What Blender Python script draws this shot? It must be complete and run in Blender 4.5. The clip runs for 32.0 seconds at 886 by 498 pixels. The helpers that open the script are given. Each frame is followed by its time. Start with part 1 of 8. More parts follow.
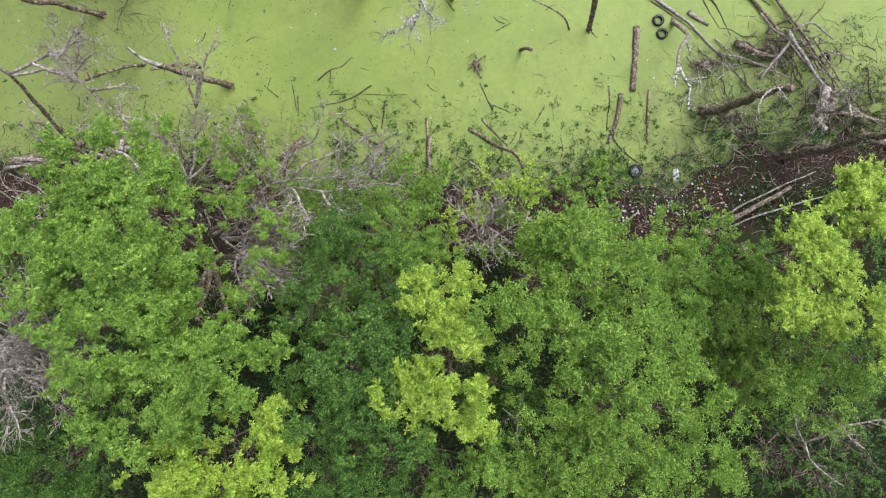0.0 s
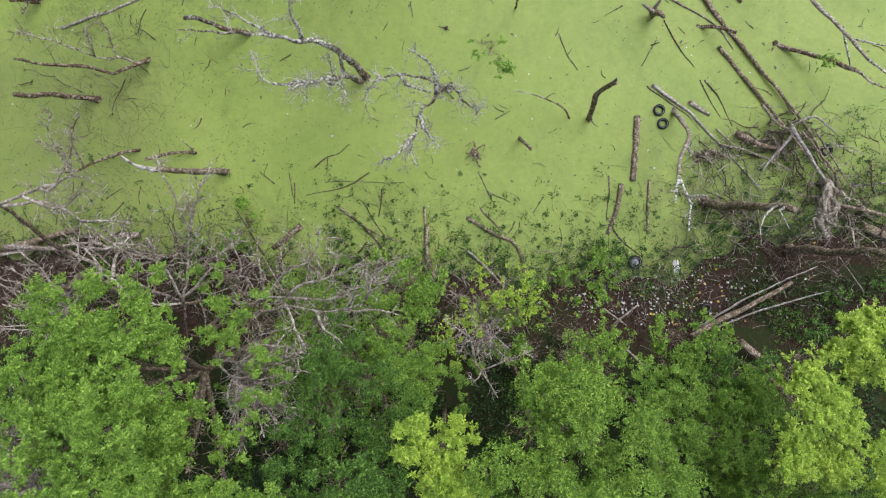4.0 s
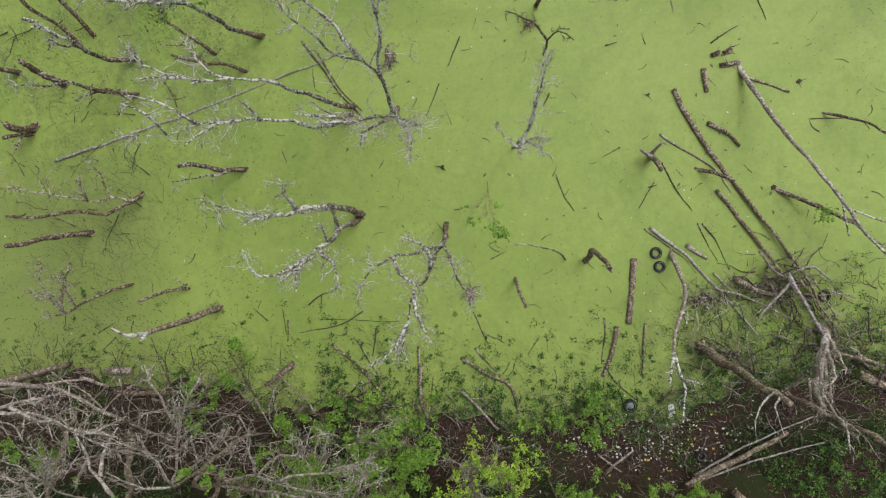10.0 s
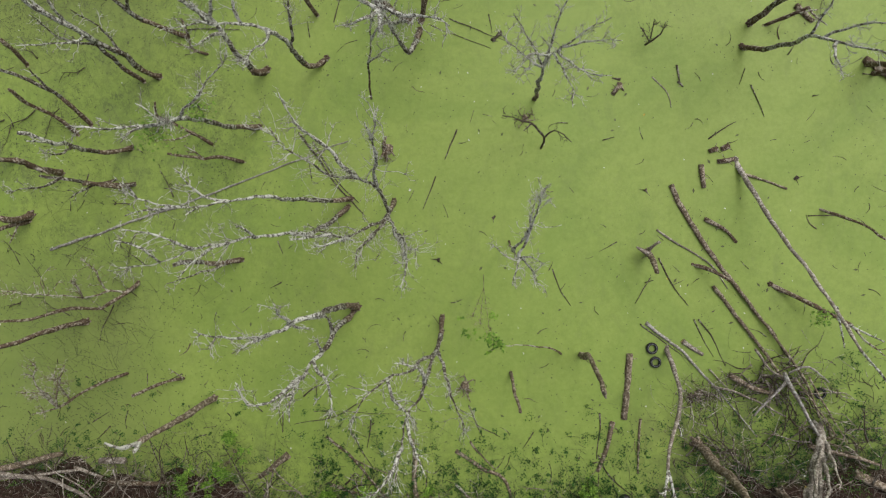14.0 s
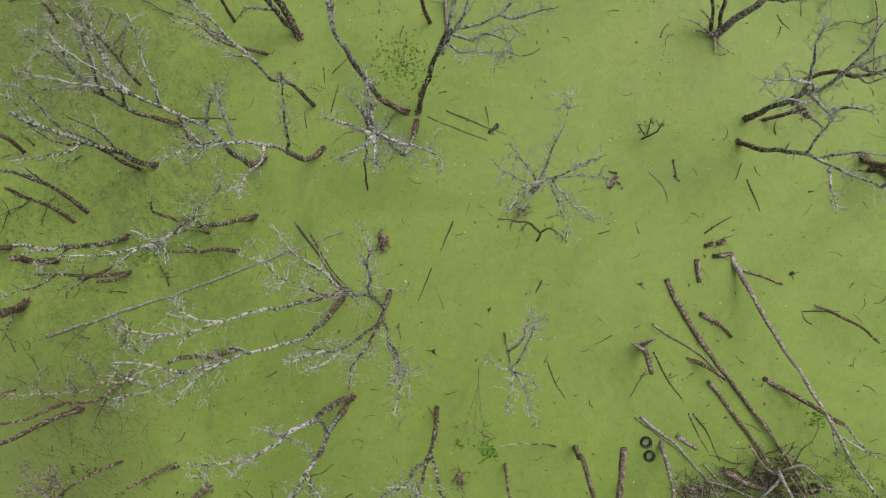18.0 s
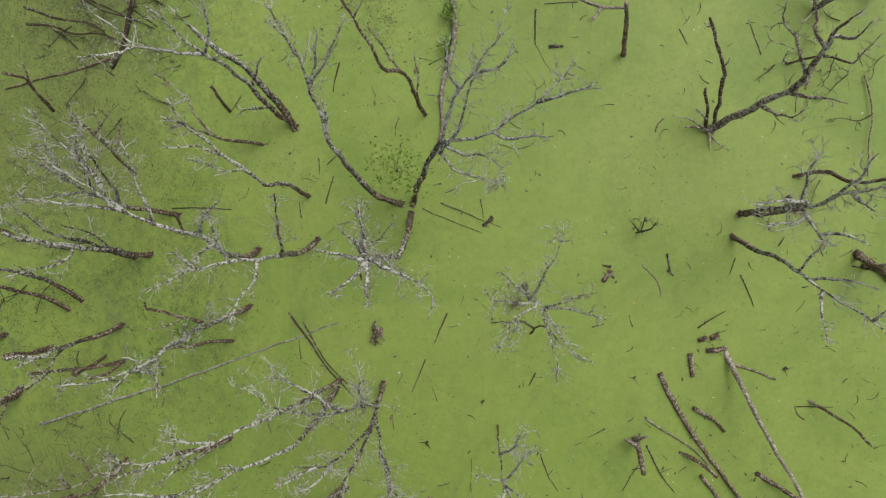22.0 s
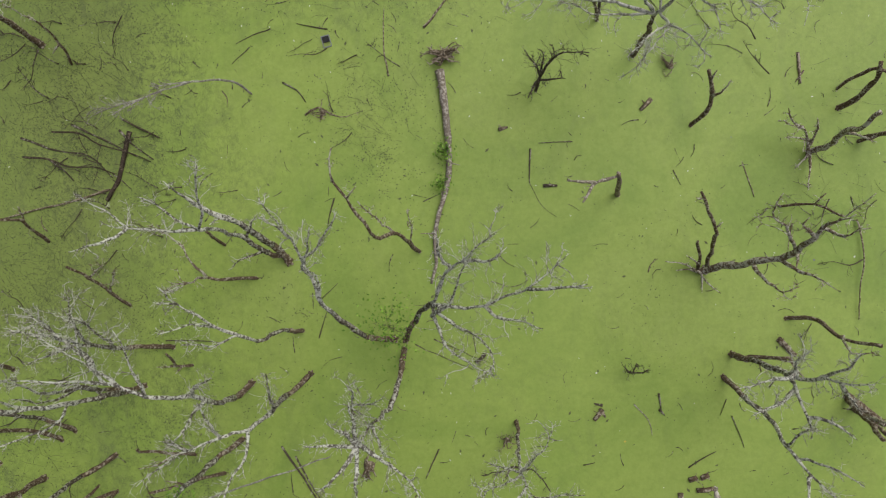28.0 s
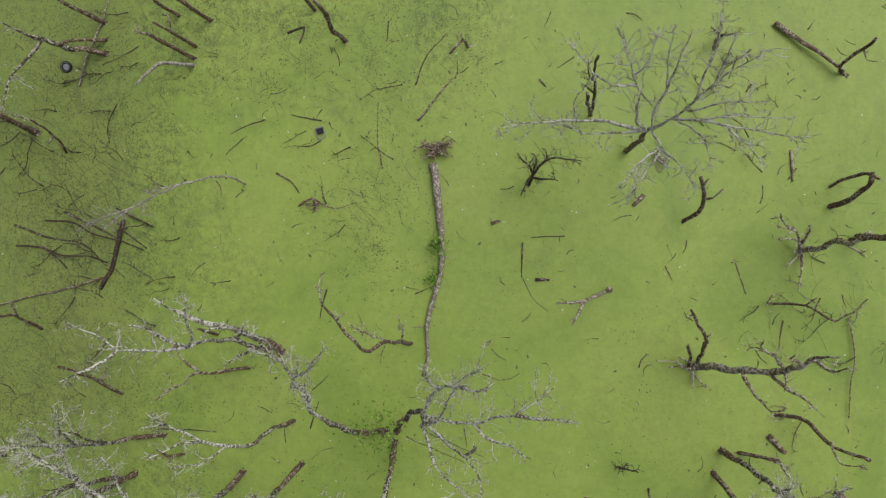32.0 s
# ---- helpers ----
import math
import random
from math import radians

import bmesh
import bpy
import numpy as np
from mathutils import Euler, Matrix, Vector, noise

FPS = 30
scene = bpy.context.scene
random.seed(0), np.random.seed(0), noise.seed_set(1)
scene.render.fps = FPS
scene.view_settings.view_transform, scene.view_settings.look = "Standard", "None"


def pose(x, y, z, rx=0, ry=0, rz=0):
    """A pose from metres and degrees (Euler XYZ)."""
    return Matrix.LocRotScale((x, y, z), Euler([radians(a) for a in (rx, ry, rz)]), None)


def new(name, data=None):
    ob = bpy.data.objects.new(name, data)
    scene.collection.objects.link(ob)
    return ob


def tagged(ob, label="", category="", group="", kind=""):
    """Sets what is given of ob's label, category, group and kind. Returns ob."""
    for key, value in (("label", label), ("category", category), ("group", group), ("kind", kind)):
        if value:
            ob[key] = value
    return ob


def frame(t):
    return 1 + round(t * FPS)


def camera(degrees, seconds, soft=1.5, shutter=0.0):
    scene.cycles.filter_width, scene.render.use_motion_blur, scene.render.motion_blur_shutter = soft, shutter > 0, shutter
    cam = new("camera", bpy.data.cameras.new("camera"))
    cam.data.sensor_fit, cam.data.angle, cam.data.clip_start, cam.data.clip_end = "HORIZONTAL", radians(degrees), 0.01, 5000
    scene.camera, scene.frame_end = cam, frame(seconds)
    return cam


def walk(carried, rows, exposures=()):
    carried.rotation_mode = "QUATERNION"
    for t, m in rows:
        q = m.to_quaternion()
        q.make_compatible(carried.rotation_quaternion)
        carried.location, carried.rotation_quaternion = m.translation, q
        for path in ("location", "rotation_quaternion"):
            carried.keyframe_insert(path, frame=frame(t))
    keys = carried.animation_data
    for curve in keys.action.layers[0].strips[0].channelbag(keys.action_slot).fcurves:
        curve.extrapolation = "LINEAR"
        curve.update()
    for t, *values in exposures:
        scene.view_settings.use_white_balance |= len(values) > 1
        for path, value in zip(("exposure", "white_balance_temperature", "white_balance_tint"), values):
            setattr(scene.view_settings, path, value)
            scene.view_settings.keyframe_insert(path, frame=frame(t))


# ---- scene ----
cam = camera(73.7, 32.0, soft=1.15)
# seconds, place, tilt, lean and turn of a camera that looks straight down
ROWS = [
    (0.0, 0.709, 0.174, 32.046, -0.318, 1.293, -1.457),
    (2.0, 0.824, 2.562, 31.841, -0.318, 1.293, -1.295),
    (4.0, 0.944, 4.987, 31.676, -0.318, 1.293, -1.123),
    (6.0, 1.070, 7.458, 31.564, -0.318, 1.293, -0.935),
    (8.0, 1.199, 9.950, 31.482, -0.318, 1.293, -0.730),
    (10.0, 1.327, 12.443, 31.412, -0.318, 1.293, -0.509),
    (12.0, 1.450, 14.922, 31.358, -0.318, 1.293, -0.277),
    (14.0, 1.560, 17.374, 31.322, -0.318, 1.293, -0.044),
    (16.0, 1.663, 19.805, 31.305, -0.318, 1.293, 0.183),
    (18.0, 1.777, 22.231, 31.298, -0.318, 1.293, 0.395),
    (20.0, 1.911, 24.668, 31.295, -0.318, 1.293, 0.590),
    (22.0, 2.039, 27.105, 31.299, -0.318, 1.293, 0.771),
    (24.0, 2.131, 29.525, 31.318, -0.318, 1.293, 0.948),
    (26.0, 2.193, 31.934, 31.347, -0.318, 1.293, 1.138),
    (28.0, 2.267, 34.359, 31.376, -0.318, 1.293, 1.366),
    (30.0, 2.386, 36.818, 31.394, -0.318, 1.293, 1.648),
    (32.0, 2.533, 39.298, 31.406, -0.318, 1.293, 1.963),
]
walk(cam, [(t, pose(x, y, z, tilt, lean, turn)) for t, x, y, z, tilt, lean, turn in ROWS],
     [(0.0, 0.48, 6050.0, 16.0), (3.5, 0.28, 6080.0, 15.0), (8.0, 0.06, 6250.0, 13.0), (13.0, -0.18, 6450.0, 9.0), (19.0, -0.32, 6530.0, 8.0), (32.0, -0.32, 6530.0, 8.0)])

# ---- light: a bright overcast sky and a weak, very soft sun ----
world = bpy.data.worlds.new("overcast_sky")
scene.world = world
world.use_nodes = True
SUN_UP, SUN_ROUND = 55.0, 38.0
sky = world.node_tree.nodes.new("ShaderNodeTexSky")
sky.sky_type, sky.sun_disc = "NISHITA", False
sky.sun_elevation, sky.sun_rotation = radians(SUN_UP), radians(SUN_ROUND)
sky.air_density, sky.dust_density, sky.ozone_density = 1.0, 6.0, 1.0
pale = world.node_tree.nodes.new("ShaderNodeHueSaturation")
pale.inputs["Saturation"].default_value = 0.35
world.node_tree.links.new(sky.outputs[0], pale.inputs["Color"])
world.node_tree.links.new(pale.outputs[0], world.node_tree.nodes["Background"].inputs[0])
world.node_tree.nodes["Background"].inputs[1].default_value = 0.145
sun = new("sun", bpy.data.lights.new("sun", "SUN"))
sun.data.energy, sun.data.angle, sun.data.color = 1.0, radians(70.0), (1.0, 0.97, 0.92)
sun.rotation_euler = (radians(90 - SUN_UP), 0, radians(180 - SUN_ROUND))


# ---- materials ----
def shader(name, rough=0.8, spec=0.3):
    m = bpy.data.materials.new(name)
    m.use_nodes = True
    b = m.node_tree.nodes["Principled BSDF"]
    b.inputs["Roughness"].default_value = rough
    b.inputs["Specular IOR Level"].default_value = spec
    return m, m.node_tree.nodes, m.node_tree.links, b


def noise_of(n, l, scale, detail=4.0, rough=0.55, warp=0.0, stretch=None):
    """A noise in metres of the object's own space."""
    co = n.new("ShaderNodeTexCoord").outputs["Object"]
    if stretch:
        mp = n.new("ShaderNodeMapping")
        mp.inputs["Scale"].default_value = stretch
        mp.inputs["Rotation"].default_value = (0, 0, 0.5)
        l.new(co, mp.inputs[0])
        co = mp.outputs[0]
    t = n.new("ShaderNodeTexNoise")
    t.inputs["Scale"].default_value, t.inputs["Detail"].default_value = scale, detail
    t.inputs["Roughness"].default_value, t.inputs["Distortion"].default_value = rough, warp
    l.new(co, t.inputs["Vector"])
    return t.outputs["Fac"]


def ramp(n, l, fac, stops):
    r = n.new("ShaderNodeValToRGB")
    e = r.color_ramp.elements
    while len(e) < len(stops):
        e.new(0.5)
    for k, (at, c) in zip(e, stops):
        k.position, k.color = at, (*c, 1)
    l.new(fac, r.inputs[0])
    return r.outputs[0]


def mix(n, l, fac, a, b, kind="MIX"):
    m = n.new("ShaderNodeMix")
    m.data_type, m.blend_type = "RGBA", kind
    for socket, v in ((m.inputs[0], fac), (m.inputs[6], a), (m.inputs[7], b)):
        if hasattr(v, "links"):
            l.new(v, socket)
        elif isinstance(v, float):
            socket.default_value = v
        else:
            socket.default_value = (*v, 1)
    return m.outputs[2]


def bump(n, l, b, fac, strength, distance):
    k = n.new("ShaderNodeBump")
    k.inputs["Strength"].default_value, k.inputs["Distance"].default_value = strength, distance
    l.new(fac, k.inputs["Height"])
    l.new(k.outputs[0], b.inputs["Normal"])


def away(n, l, axis, start, end):
    """0 before start and 1 after end along an axis of the object, in metres."""
    x = n.new("ShaderNodeSeparateXYZ")
    l.new(n.new("ShaderNodeTexCoord").outputs["Object"], x.inputs[0])
    r = n.new("ShaderNodeMapRange")
    r.interpolation_type = "SMOOTHSTEP"
    r.inputs[1].default_value, r.inputs[2].default_value = start, end
    l.new(x.outputs[axis], r.inputs[0])
    return r.outputs[0]


def maths(n, l, kind, a, b):
    k = n.new("ShaderNodeMath")
    k.operation, k.use_clamp = kind, True
    for s, v in zip(k.inputs, (a, b)):
        if hasattr(v, "links"):
            l.new(v, s)
        else:
            s.default_value = v
    return k.outputs[0]


def duckweed_material():
    m, n, l, b = shader("duckweed", 0.55, 0.35)
    fine = ramp(n, l, noise_of(n, l, 5.0, 6, 0.65), [(0.25, (0.222, 0.305, 0.057)), (0.5, (0.248, 0.334, 0.065)), (0.8, (0.275, 0.358, 0.080))])
    broad = ramp(n, l, noise_of(n, l, 0.10, 5, 0.6, 1.2), [(0.35, (0.82, 0.88, 0.80)), (0.55, (1.0, 1.0, 1.0)), (0.8, (1.06, 1.02, 1.18))])
    c = mix(n, l, 1.0, fine, broad, "MULTIPLY")
    mottle = ramp(n, l, noise_of(n, l, 1.6, 6, 0.7, 0.6), [(0.32, (0.92, 0.935, 0.90)), (0.5, (1.0, 1.0, 1.0)), (0.72, (1.06, 1.05, 1.10))])
    c = mix(n, l, 1.0, c, mottle, "MULTIPLY")
    # the far and the left water is worn: veins and holes in the weed, where brown water shows
    worn = maths(n, l, "MULTIPLY", away(n, l, 0, -5.0, -17.0), away(n, l, 1, 8.0, 26.0))
    worn = maths(n, l, "MAXIMUM", worn, maths(n, l, "MULTIPLY", away(n, l, 1, 42.0, 54.0), away(n, l, 0, 9.0, -4.0)))
    worn = maths(n, l, "MAXIMUM", worn, maths(n, l, "MULTIPLY", away(n, l, 1, 9.0, 4.0), 0.75))
    patch = ramp(n, l, noise_of(n, l, 0.16, 4, 0.65, 0.8), [(0.36, (0.0, 0.0, 0.0)), (0.66, (1, 1, 1))])
    worn = maths(n, l, "MULTIPLY", maths(n, l, "ADD", worn, 0.16), maths(n, l, "ADD", patch, 0.15))
    veins = None
    for scale, warp, width in ((1.1, 2.2, 0.035), (2.6, 1.6, 0.05), (0.55, 3.0, 0.02)):
        k = n.new("ShaderNodeMath")
        k.operation = "ABSOLUTE"
        raw = n.new("ShaderNodeMath")
        raw.operation = "SUBTRACT"
        l.new(noise_of(n, l, scale, 5, 0.62, warp, (1.0, 0.7, 1.0)), raw.inputs[0])
        raw.inputs[1].default_value = 0.5
        l.new(raw.outputs[0], k.inputs[0])
        line = ramp(n, l, k.outputs[0], [(0.0, (1, 1, 1)), (width, (0, 0, 0))])
        veins = line if veins is None else maths(n, l, "MAXIMUM", veins, line)
    broken = ramp(n, l, noise_of(n, l, 1.9, 4, 0.7), [(0.38, (0, 0, 0)), (0.56, (1, 1, 1))])
    c = mix(n, l, maths(n, l, "MULTIPLY", maths(n, l, "MULTIPLY", veins, broken), worn), c, (0.055, 0.068, 0.03))
    thin = ramp(n, l, noise_of(n, l, 0.45, 7, 0.68, 1.5, (1.0, 0.5, 1.0)), [(0.52, (0, 0, 0)), (0.76, (0.6, 0.6, 0.6))])
    c = mix(n, l, maths(n, l, "MULTIPLY", thin, maths(n, l, "ADD", worn, 0.28)), c, (0.118, 0.14, 0.062))
    # darker olive along the left edge, far out and again near the bank
    c = mix(n, l, maths(n, l, "MULTIPLY", maths(n, l, "MULTIPLY", away(n, l, 0, -12.0, -17.0), maths(n, l, "MAXIMUM", away(n, l, 1, 24.0, 32.0), away(n, l, 1, 20.0, 14.0))), 0.46), c, (0.13, 0.155, 0.05))
    shoal = maths(n, l, "MULTIPLY", away(n, l, 0, 7.0, 14.0), away(n, l, 1, 12.5, 6.5))
    shoal = maths(n, l, "MULTIPLY", shoal, ramp(n, l, noise_of(n, l, 0.7, 6, 0.7, 0.8), [(0.42, (0.0, 0.0, 0.0)), (0.66, (0.62, 0.62, 0.62))]))
    c = mix(n, l, shoal, c, (0.075, 0.085, 0.03))
    specks = ramp(n, l, noise_of(n, l, 11.0, 3, 0.7), [(0.63, (0, 0, 0)), (0.70, (0.9, 0.9, 0.9))])
    c = mix(n, l, maths(n, l, "MULTIPLY", specks, worn), c, (0.065, 0.085, 0.03))
    l.new(c, b.inputs["Base Color"])
    bump(n, l, b, noise_of(n, l, 9.0, 5, 0.7), 0.07, 0.02)
    return m


def earth_material():
    m, n, l, b = shader("leaf_litter_earth", 0.95, 0.15)
    a = ramp(n, l, noise_of(n, l, 8.0, 9, 0.82), [(0.36, (0.007, 0.005, 0.004)), (0.52, (0.044, 0.026, 0.019)), (0.72, (0.155, 0.096, 0.075))])
    g = ramp(n, l, noise_of(n, l, 0.5, 6, 0.7, 1.0), [(0.48, (0, 0, 0)), (0.64, (1, 1, 1))])
    # behind the bank, shade under the crowns is painted as dark green floor
    g = maths(n, l, "MAXIMUM", g, maths(n, l, "MULTIPLY", away(n, l, 1, 0.8, -2.0), ramp(n, l, noise_of(n, l, 2.2, 6, 0.7), [(0.34, (0.25, 0.25, 0.25)), (0.55, (0.95, 0.95, 0.95))])))
    c = mix(n, l, g, a, (0.021, 0.038, 0.009))
    l.new(c, b.inputs["Base Color"])
    bump(n, l, b, noise_of(n, l, 12.0, 6, 0.7), 0.7, 0.05)
    return m


def bark_material(name, dark, mid, pale, blotch=0.5, patch=6.5):
    m, n, l, b = shader(name, 0.9, 0.2)
    grain = noise_of(n, l, 11.0, 6, 0.75)
    c = ramp(n, l, grain, [(0.32, dark), (0.55, mid), (0.78, pale)])
    wide, fine = noise_of(n, l, patch * 0.4, 3, 0.6), noise_of(n, l, patch * 1.25, 3, 0.65)
    both = mix(n, l, 0.66, wide, fine)
    lichen = ramp(n, l, both, [(1 - blotch, (0, 0, 0)), (min(1.0, 1.05 - blotch), (1, 1, 1))])
    c = mix(n, l, lichen, c, pale)
    l.new(c, b.inputs["Base Color"])
    bump(n, l, b, noise_of(n, l, 30.0, 4, 0.7), 0.6, 0.02)
    return m


def leaf_material(name, dark, mid, bright):
    m, n, l, b = shader(name, 0.55, 0.3)
    r = n.new("ShaderNodeNewGeometry").outputs["Random Per Island"]
    c = ramp(n, l, r, [(0.0, dark), (0.5, mid), (1.0, bright)])
    big = ramp(n, l, noise_of(n, l, 0.8, 3), [(0.3, (0.8, 0.86, 0.75)), (0.7, (1.12, 1.08, 1.1))])
    c = mix(n, l, 1.0, c, big, "MULTIPLY")
    clump = ramp(n, l, noise_of(n, l, 3.4, 3, 0.6), [(0.34, (0.62, 0.66, 0.6)), (0.5, (1.0, 1.0, 1.0)), (0.66, (1.3, 1.26, 1.3))])
    c = mix(n, l, 1.0, c, clump, "MULTIPLY")
    l.new(c, b.inputs["Base Color"])
    b.inputs["Subsurface Weight"].default_value = 0.0
    t = n.new("ShaderNodeBsdfTranslucent")
    l.new(c, t.inputs[0])
    k = n.new("ShaderNodeMixShader")
    k.inputs[0].default_value = 0.24
    l.new(b.outputs[0], k.inputs[1])
    l.new(t.outputs[0], k.inputs[2])
    l.new(k.outputs[0], n["Material Output"].inputs[0])
    return m


def plain_material(name, a, c2, scale=6.0, rough=0.7, spec=0.3):
    m, n, l, b = shader(name, rough, spec)
    l.new(ramp(n, l, noise_of(n, l, scale, 5, 0.65), [(0.35, a), (0.68, c2)]), b.inputs["Base Color"])
    bump(n, l, b, noise_of(n, l, scale * 3, 4), 0.3, 0.01)
    return m


DUCKWEED, EARTH = duckweed_material(), earth_material()
BARK = bark_material("wet_dark_bark", (0.028, 0.019, 0.012), (0.122, 0.084, 0.055), (0.34, 0.30, 0.24), 0.482)
GREYLOG = bark_material("smooth_grey_deadwood", (0.11, 0.095, 0.082), (0.25, 0.228, 0.205), (0.43, 0.41, 0.38), 0.5)
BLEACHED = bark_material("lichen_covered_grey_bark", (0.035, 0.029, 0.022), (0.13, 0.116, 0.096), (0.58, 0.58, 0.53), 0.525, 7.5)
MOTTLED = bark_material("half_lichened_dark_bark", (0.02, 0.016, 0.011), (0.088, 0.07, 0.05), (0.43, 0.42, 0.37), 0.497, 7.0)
TWIG = bark_material("lichen_specked_twig", (0.085, 0.075, 0.06), (0.20, 0.185, 0.155), (0.52, 0.515, 0.465), 0.54, 5.0)
DARKTWIG = bark_material("dark_twig", (0.03, 0.023, 0.016), (0.088, 0.071, 0.05), (0.29, 0.265, 0.23), 0.44, 5.0)
SPECKLED = bark_material("speckled_brown_bark", (0.046, 0.032, 0.021), (0.175, 0.126, 0.088), (0.47, 0.44, 0.385), 0.525, 5.5)
LOGWOOD = bark_material("weathered_brown_log", (0.045, 0.033, 0.023), (0.165, 0.128, 0.086), (0.36, 0.305, 0.245), 0.49)
SOAKED = bark_material("soaked_black_bark", (0.02, 0.015, 0.01), (0.062, 0.046, 0.032), (0.15, 0.118, 0.09), 0.46)
BARE = bark_material("barkless_pale_wood", (0.10, 0.08, 0.062), (0.22, 0.185, 0.152), (0.43, 0.39, 0.34), 0.48)
DRY = bark_material("pale_dry_limb", (0.10, 0.084, 0.066), (0.26, 0.225, 0.188), (0.50, 0.46, 0.405), 0.50, 6.5)
CUT = plain_material("fresh_cut_wood", (0.42, 0.27, 0.15), (0.60, 0.44, 0.28), 20.0)
LEAF = leaf_material("mid_green_leaf", (0.088, 0.175, 0.023), (0.163, 0.302, 0.035), (0.28, 0.45, 0.07))
# own dark green of some trees; on others it puts shade into the colour
LEAF_DARK = leaf_material("dark_green_leaf", (0.024, 0.064, 0.009), (0.07, 0.16, 0.02), (0.165, 0.31, 0.046))
LEAF_YELLOW = leaf_material("yellow_green_leaf", (0.165, 0.285, 0.025), (0.285, 0.435, 0.042), (0.43, 0.575, 0.09))
LEAF_WILLOW = leaf_material("pale_willow_leaf", (0.075, 0.16, 0.02), (0.165, 0.305, 0.035), (0.31, 0.47, 0.07))
# near-black green: the shade under the crowns is painted into this leaf
UNDER = leaf_material("ground_leaf_in_painted_shade", (0.010, 0.024, 0.007), (0.028, 0.06, 0.015), (0.085, 0.16, 0.04))
GRASS = leaf_material("marsh_grass_blade", (0.015, 0.055, 0.012), (0.03, 0.10, 0.018), (0.06, 0.16, 0.03))
TYRE = plain_material("black_rubber", (0.012, 0.012, 0.012), (0.03, 0.03, 0.028), 20.0, 0.75)
WHITE = plain_material("white_plastic", (0.46, 0.46, 0.42), (0.74, 0.74, 0.70), 5.0, 0.45)
YELLOW = plain_material("faded_yellow_plastic", (0.5, 0.36, 0.05), (0.62, 0.46, 0.1), 8.0, 0.5)
GREY = plain_material("grey_plastic", (0.16, 0.17, 0.19), (0.27, 0.28, 0.30), 8.0, 0.5)
FLECK = plain_material("dark_floating_leaf", (0.06, 0.072, 0.027), (0.12, 0.14, 0.052), 4.0, 0.7)
DROWNED = plain_material("soaked_olive_twig", (0.075, 0.085, 0.034), (0.13, 0.145, 0.062), 6.0, 0.7)


# ---- builders ----
def part(name, bm, material, parent, label=""):
    me = bm
    if isinstance(bm, bmesh.types.BMesh):
        me = bpy.data.meshes.new(name)
        bm.to_mesh(me)
        bm.free()
    me.materials.append(material)
    ob = new(name, me)
    ob.parent = parent
    return tagged(ob, label)


def mesh_of(name, verts, faces, smooth=False):
    me = bpy.data.meshes.new(name)
    me.from_pydata(verts, [], faces)
    if smooth:
        me.shade_smooth()
    return me


def thing(name, at, label, category, group="", kind=""):
    ob = new(name)
    ob.location = at
    ob.empty_display_size = 0.3
    return tagged(ob, label, category, group, kind)


def shore(x):
    """The y of the water's edge."""
    return 3.2 + 2.4 / (1 + math.exp((x + 9) / 2.5)) + 2.6 / (1 + math.exp((15.5 - x) / 1.6)) + 0.45 * math.sin(x * 0.9) + 0.3 * math.sin(x * 2.3 + 1)


def ground_z(x, y):
    d = shore(x) - y
    bank = 0.9 * (1 - math.exp(-max(d, 0) / 3.5)) if d > 0 else max(-1.2, d * 0.35)
    return bank - 0.05 + 0.16 * noise.noise((x * 0.45, y * 0.45, 0)) * min(1.0, abs(d)) + 0.05 * noise.noise((x * 1.7, y * 1.7, 3))


def axis(lo, hi, step, far):
    a = [lo + step * i for i in range(int((hi - lo) / step) + 1)]
    return [lo - far, lo - far * 0.4, lo - far * 0.12, *a, a[-1] + far * 0.12, a[-1] + far * 0.4, a[-1] + far]


gx, gy = axis(-30, 32, 0.4, 900), axis(-28, 12, 0.4, 900)
verts = [(x, y, ground_z(x, y)) for y in gy for x in gx]
nx = len(gx)
faces = [(j * nx + i, j * nx + i + 1, (j + 1) * nx + i + 1, (j + 1) * nx + i) for j in range(len(gy) - 1) for i in range(nx - 1)]
tagged(part("ground", mesh_of("ground", verts, faces, True), EARTH, None), "dark brown forest floor with rotting leaf litter", "ground", kind="structure")
wx, wy = axis(-60, 60, 6, 900), axis(-6, 90, 6, 900)
nx = len(wx)
verts = [(x, y, 0.0) for y in wy for x in wx]
faces = [(j * nx + i, j * nx + i + 1, (j + 1) * nx + i + 1, (j + 1) * nx + i) for j in range(3, len(wy) - 1) for i in range(nx - 1)]
tagged(part("water", mesh_of("water", verts, faces), DUCKWEED, None), "still pond water covered by a sheet of bright green duckweed", "water", kind="structure")


def smooth_path(points, step=0.35):
    """A bent line through control points, in short pieces."""
    p = np.array(points, float)
    if len(p) == 2:
        p = np.array([p[0], (p[0] + p[1]) / 2, p[1]])
    q = np.vstack([2 * p[0] - p[1], p, 2 * p[-1] - p[-2]])
    out = []
    for i in range(1, len(q) - 2):
        a, b, c, d = q[i - 1], q[i], q[i + 1], q[i + 2]
        k = max(1, int(np.linalg.norm(c - b) / step))
        for u in np.arange(k) / k:
            out.append(0.5 * (2 * b + (c - a) * u + (2 * a - 5 * b + 4 * c - d) * u * u + (3 * b - a - 3 * c + d) * u ** 3))
    return np.array(out + [q[-2]])


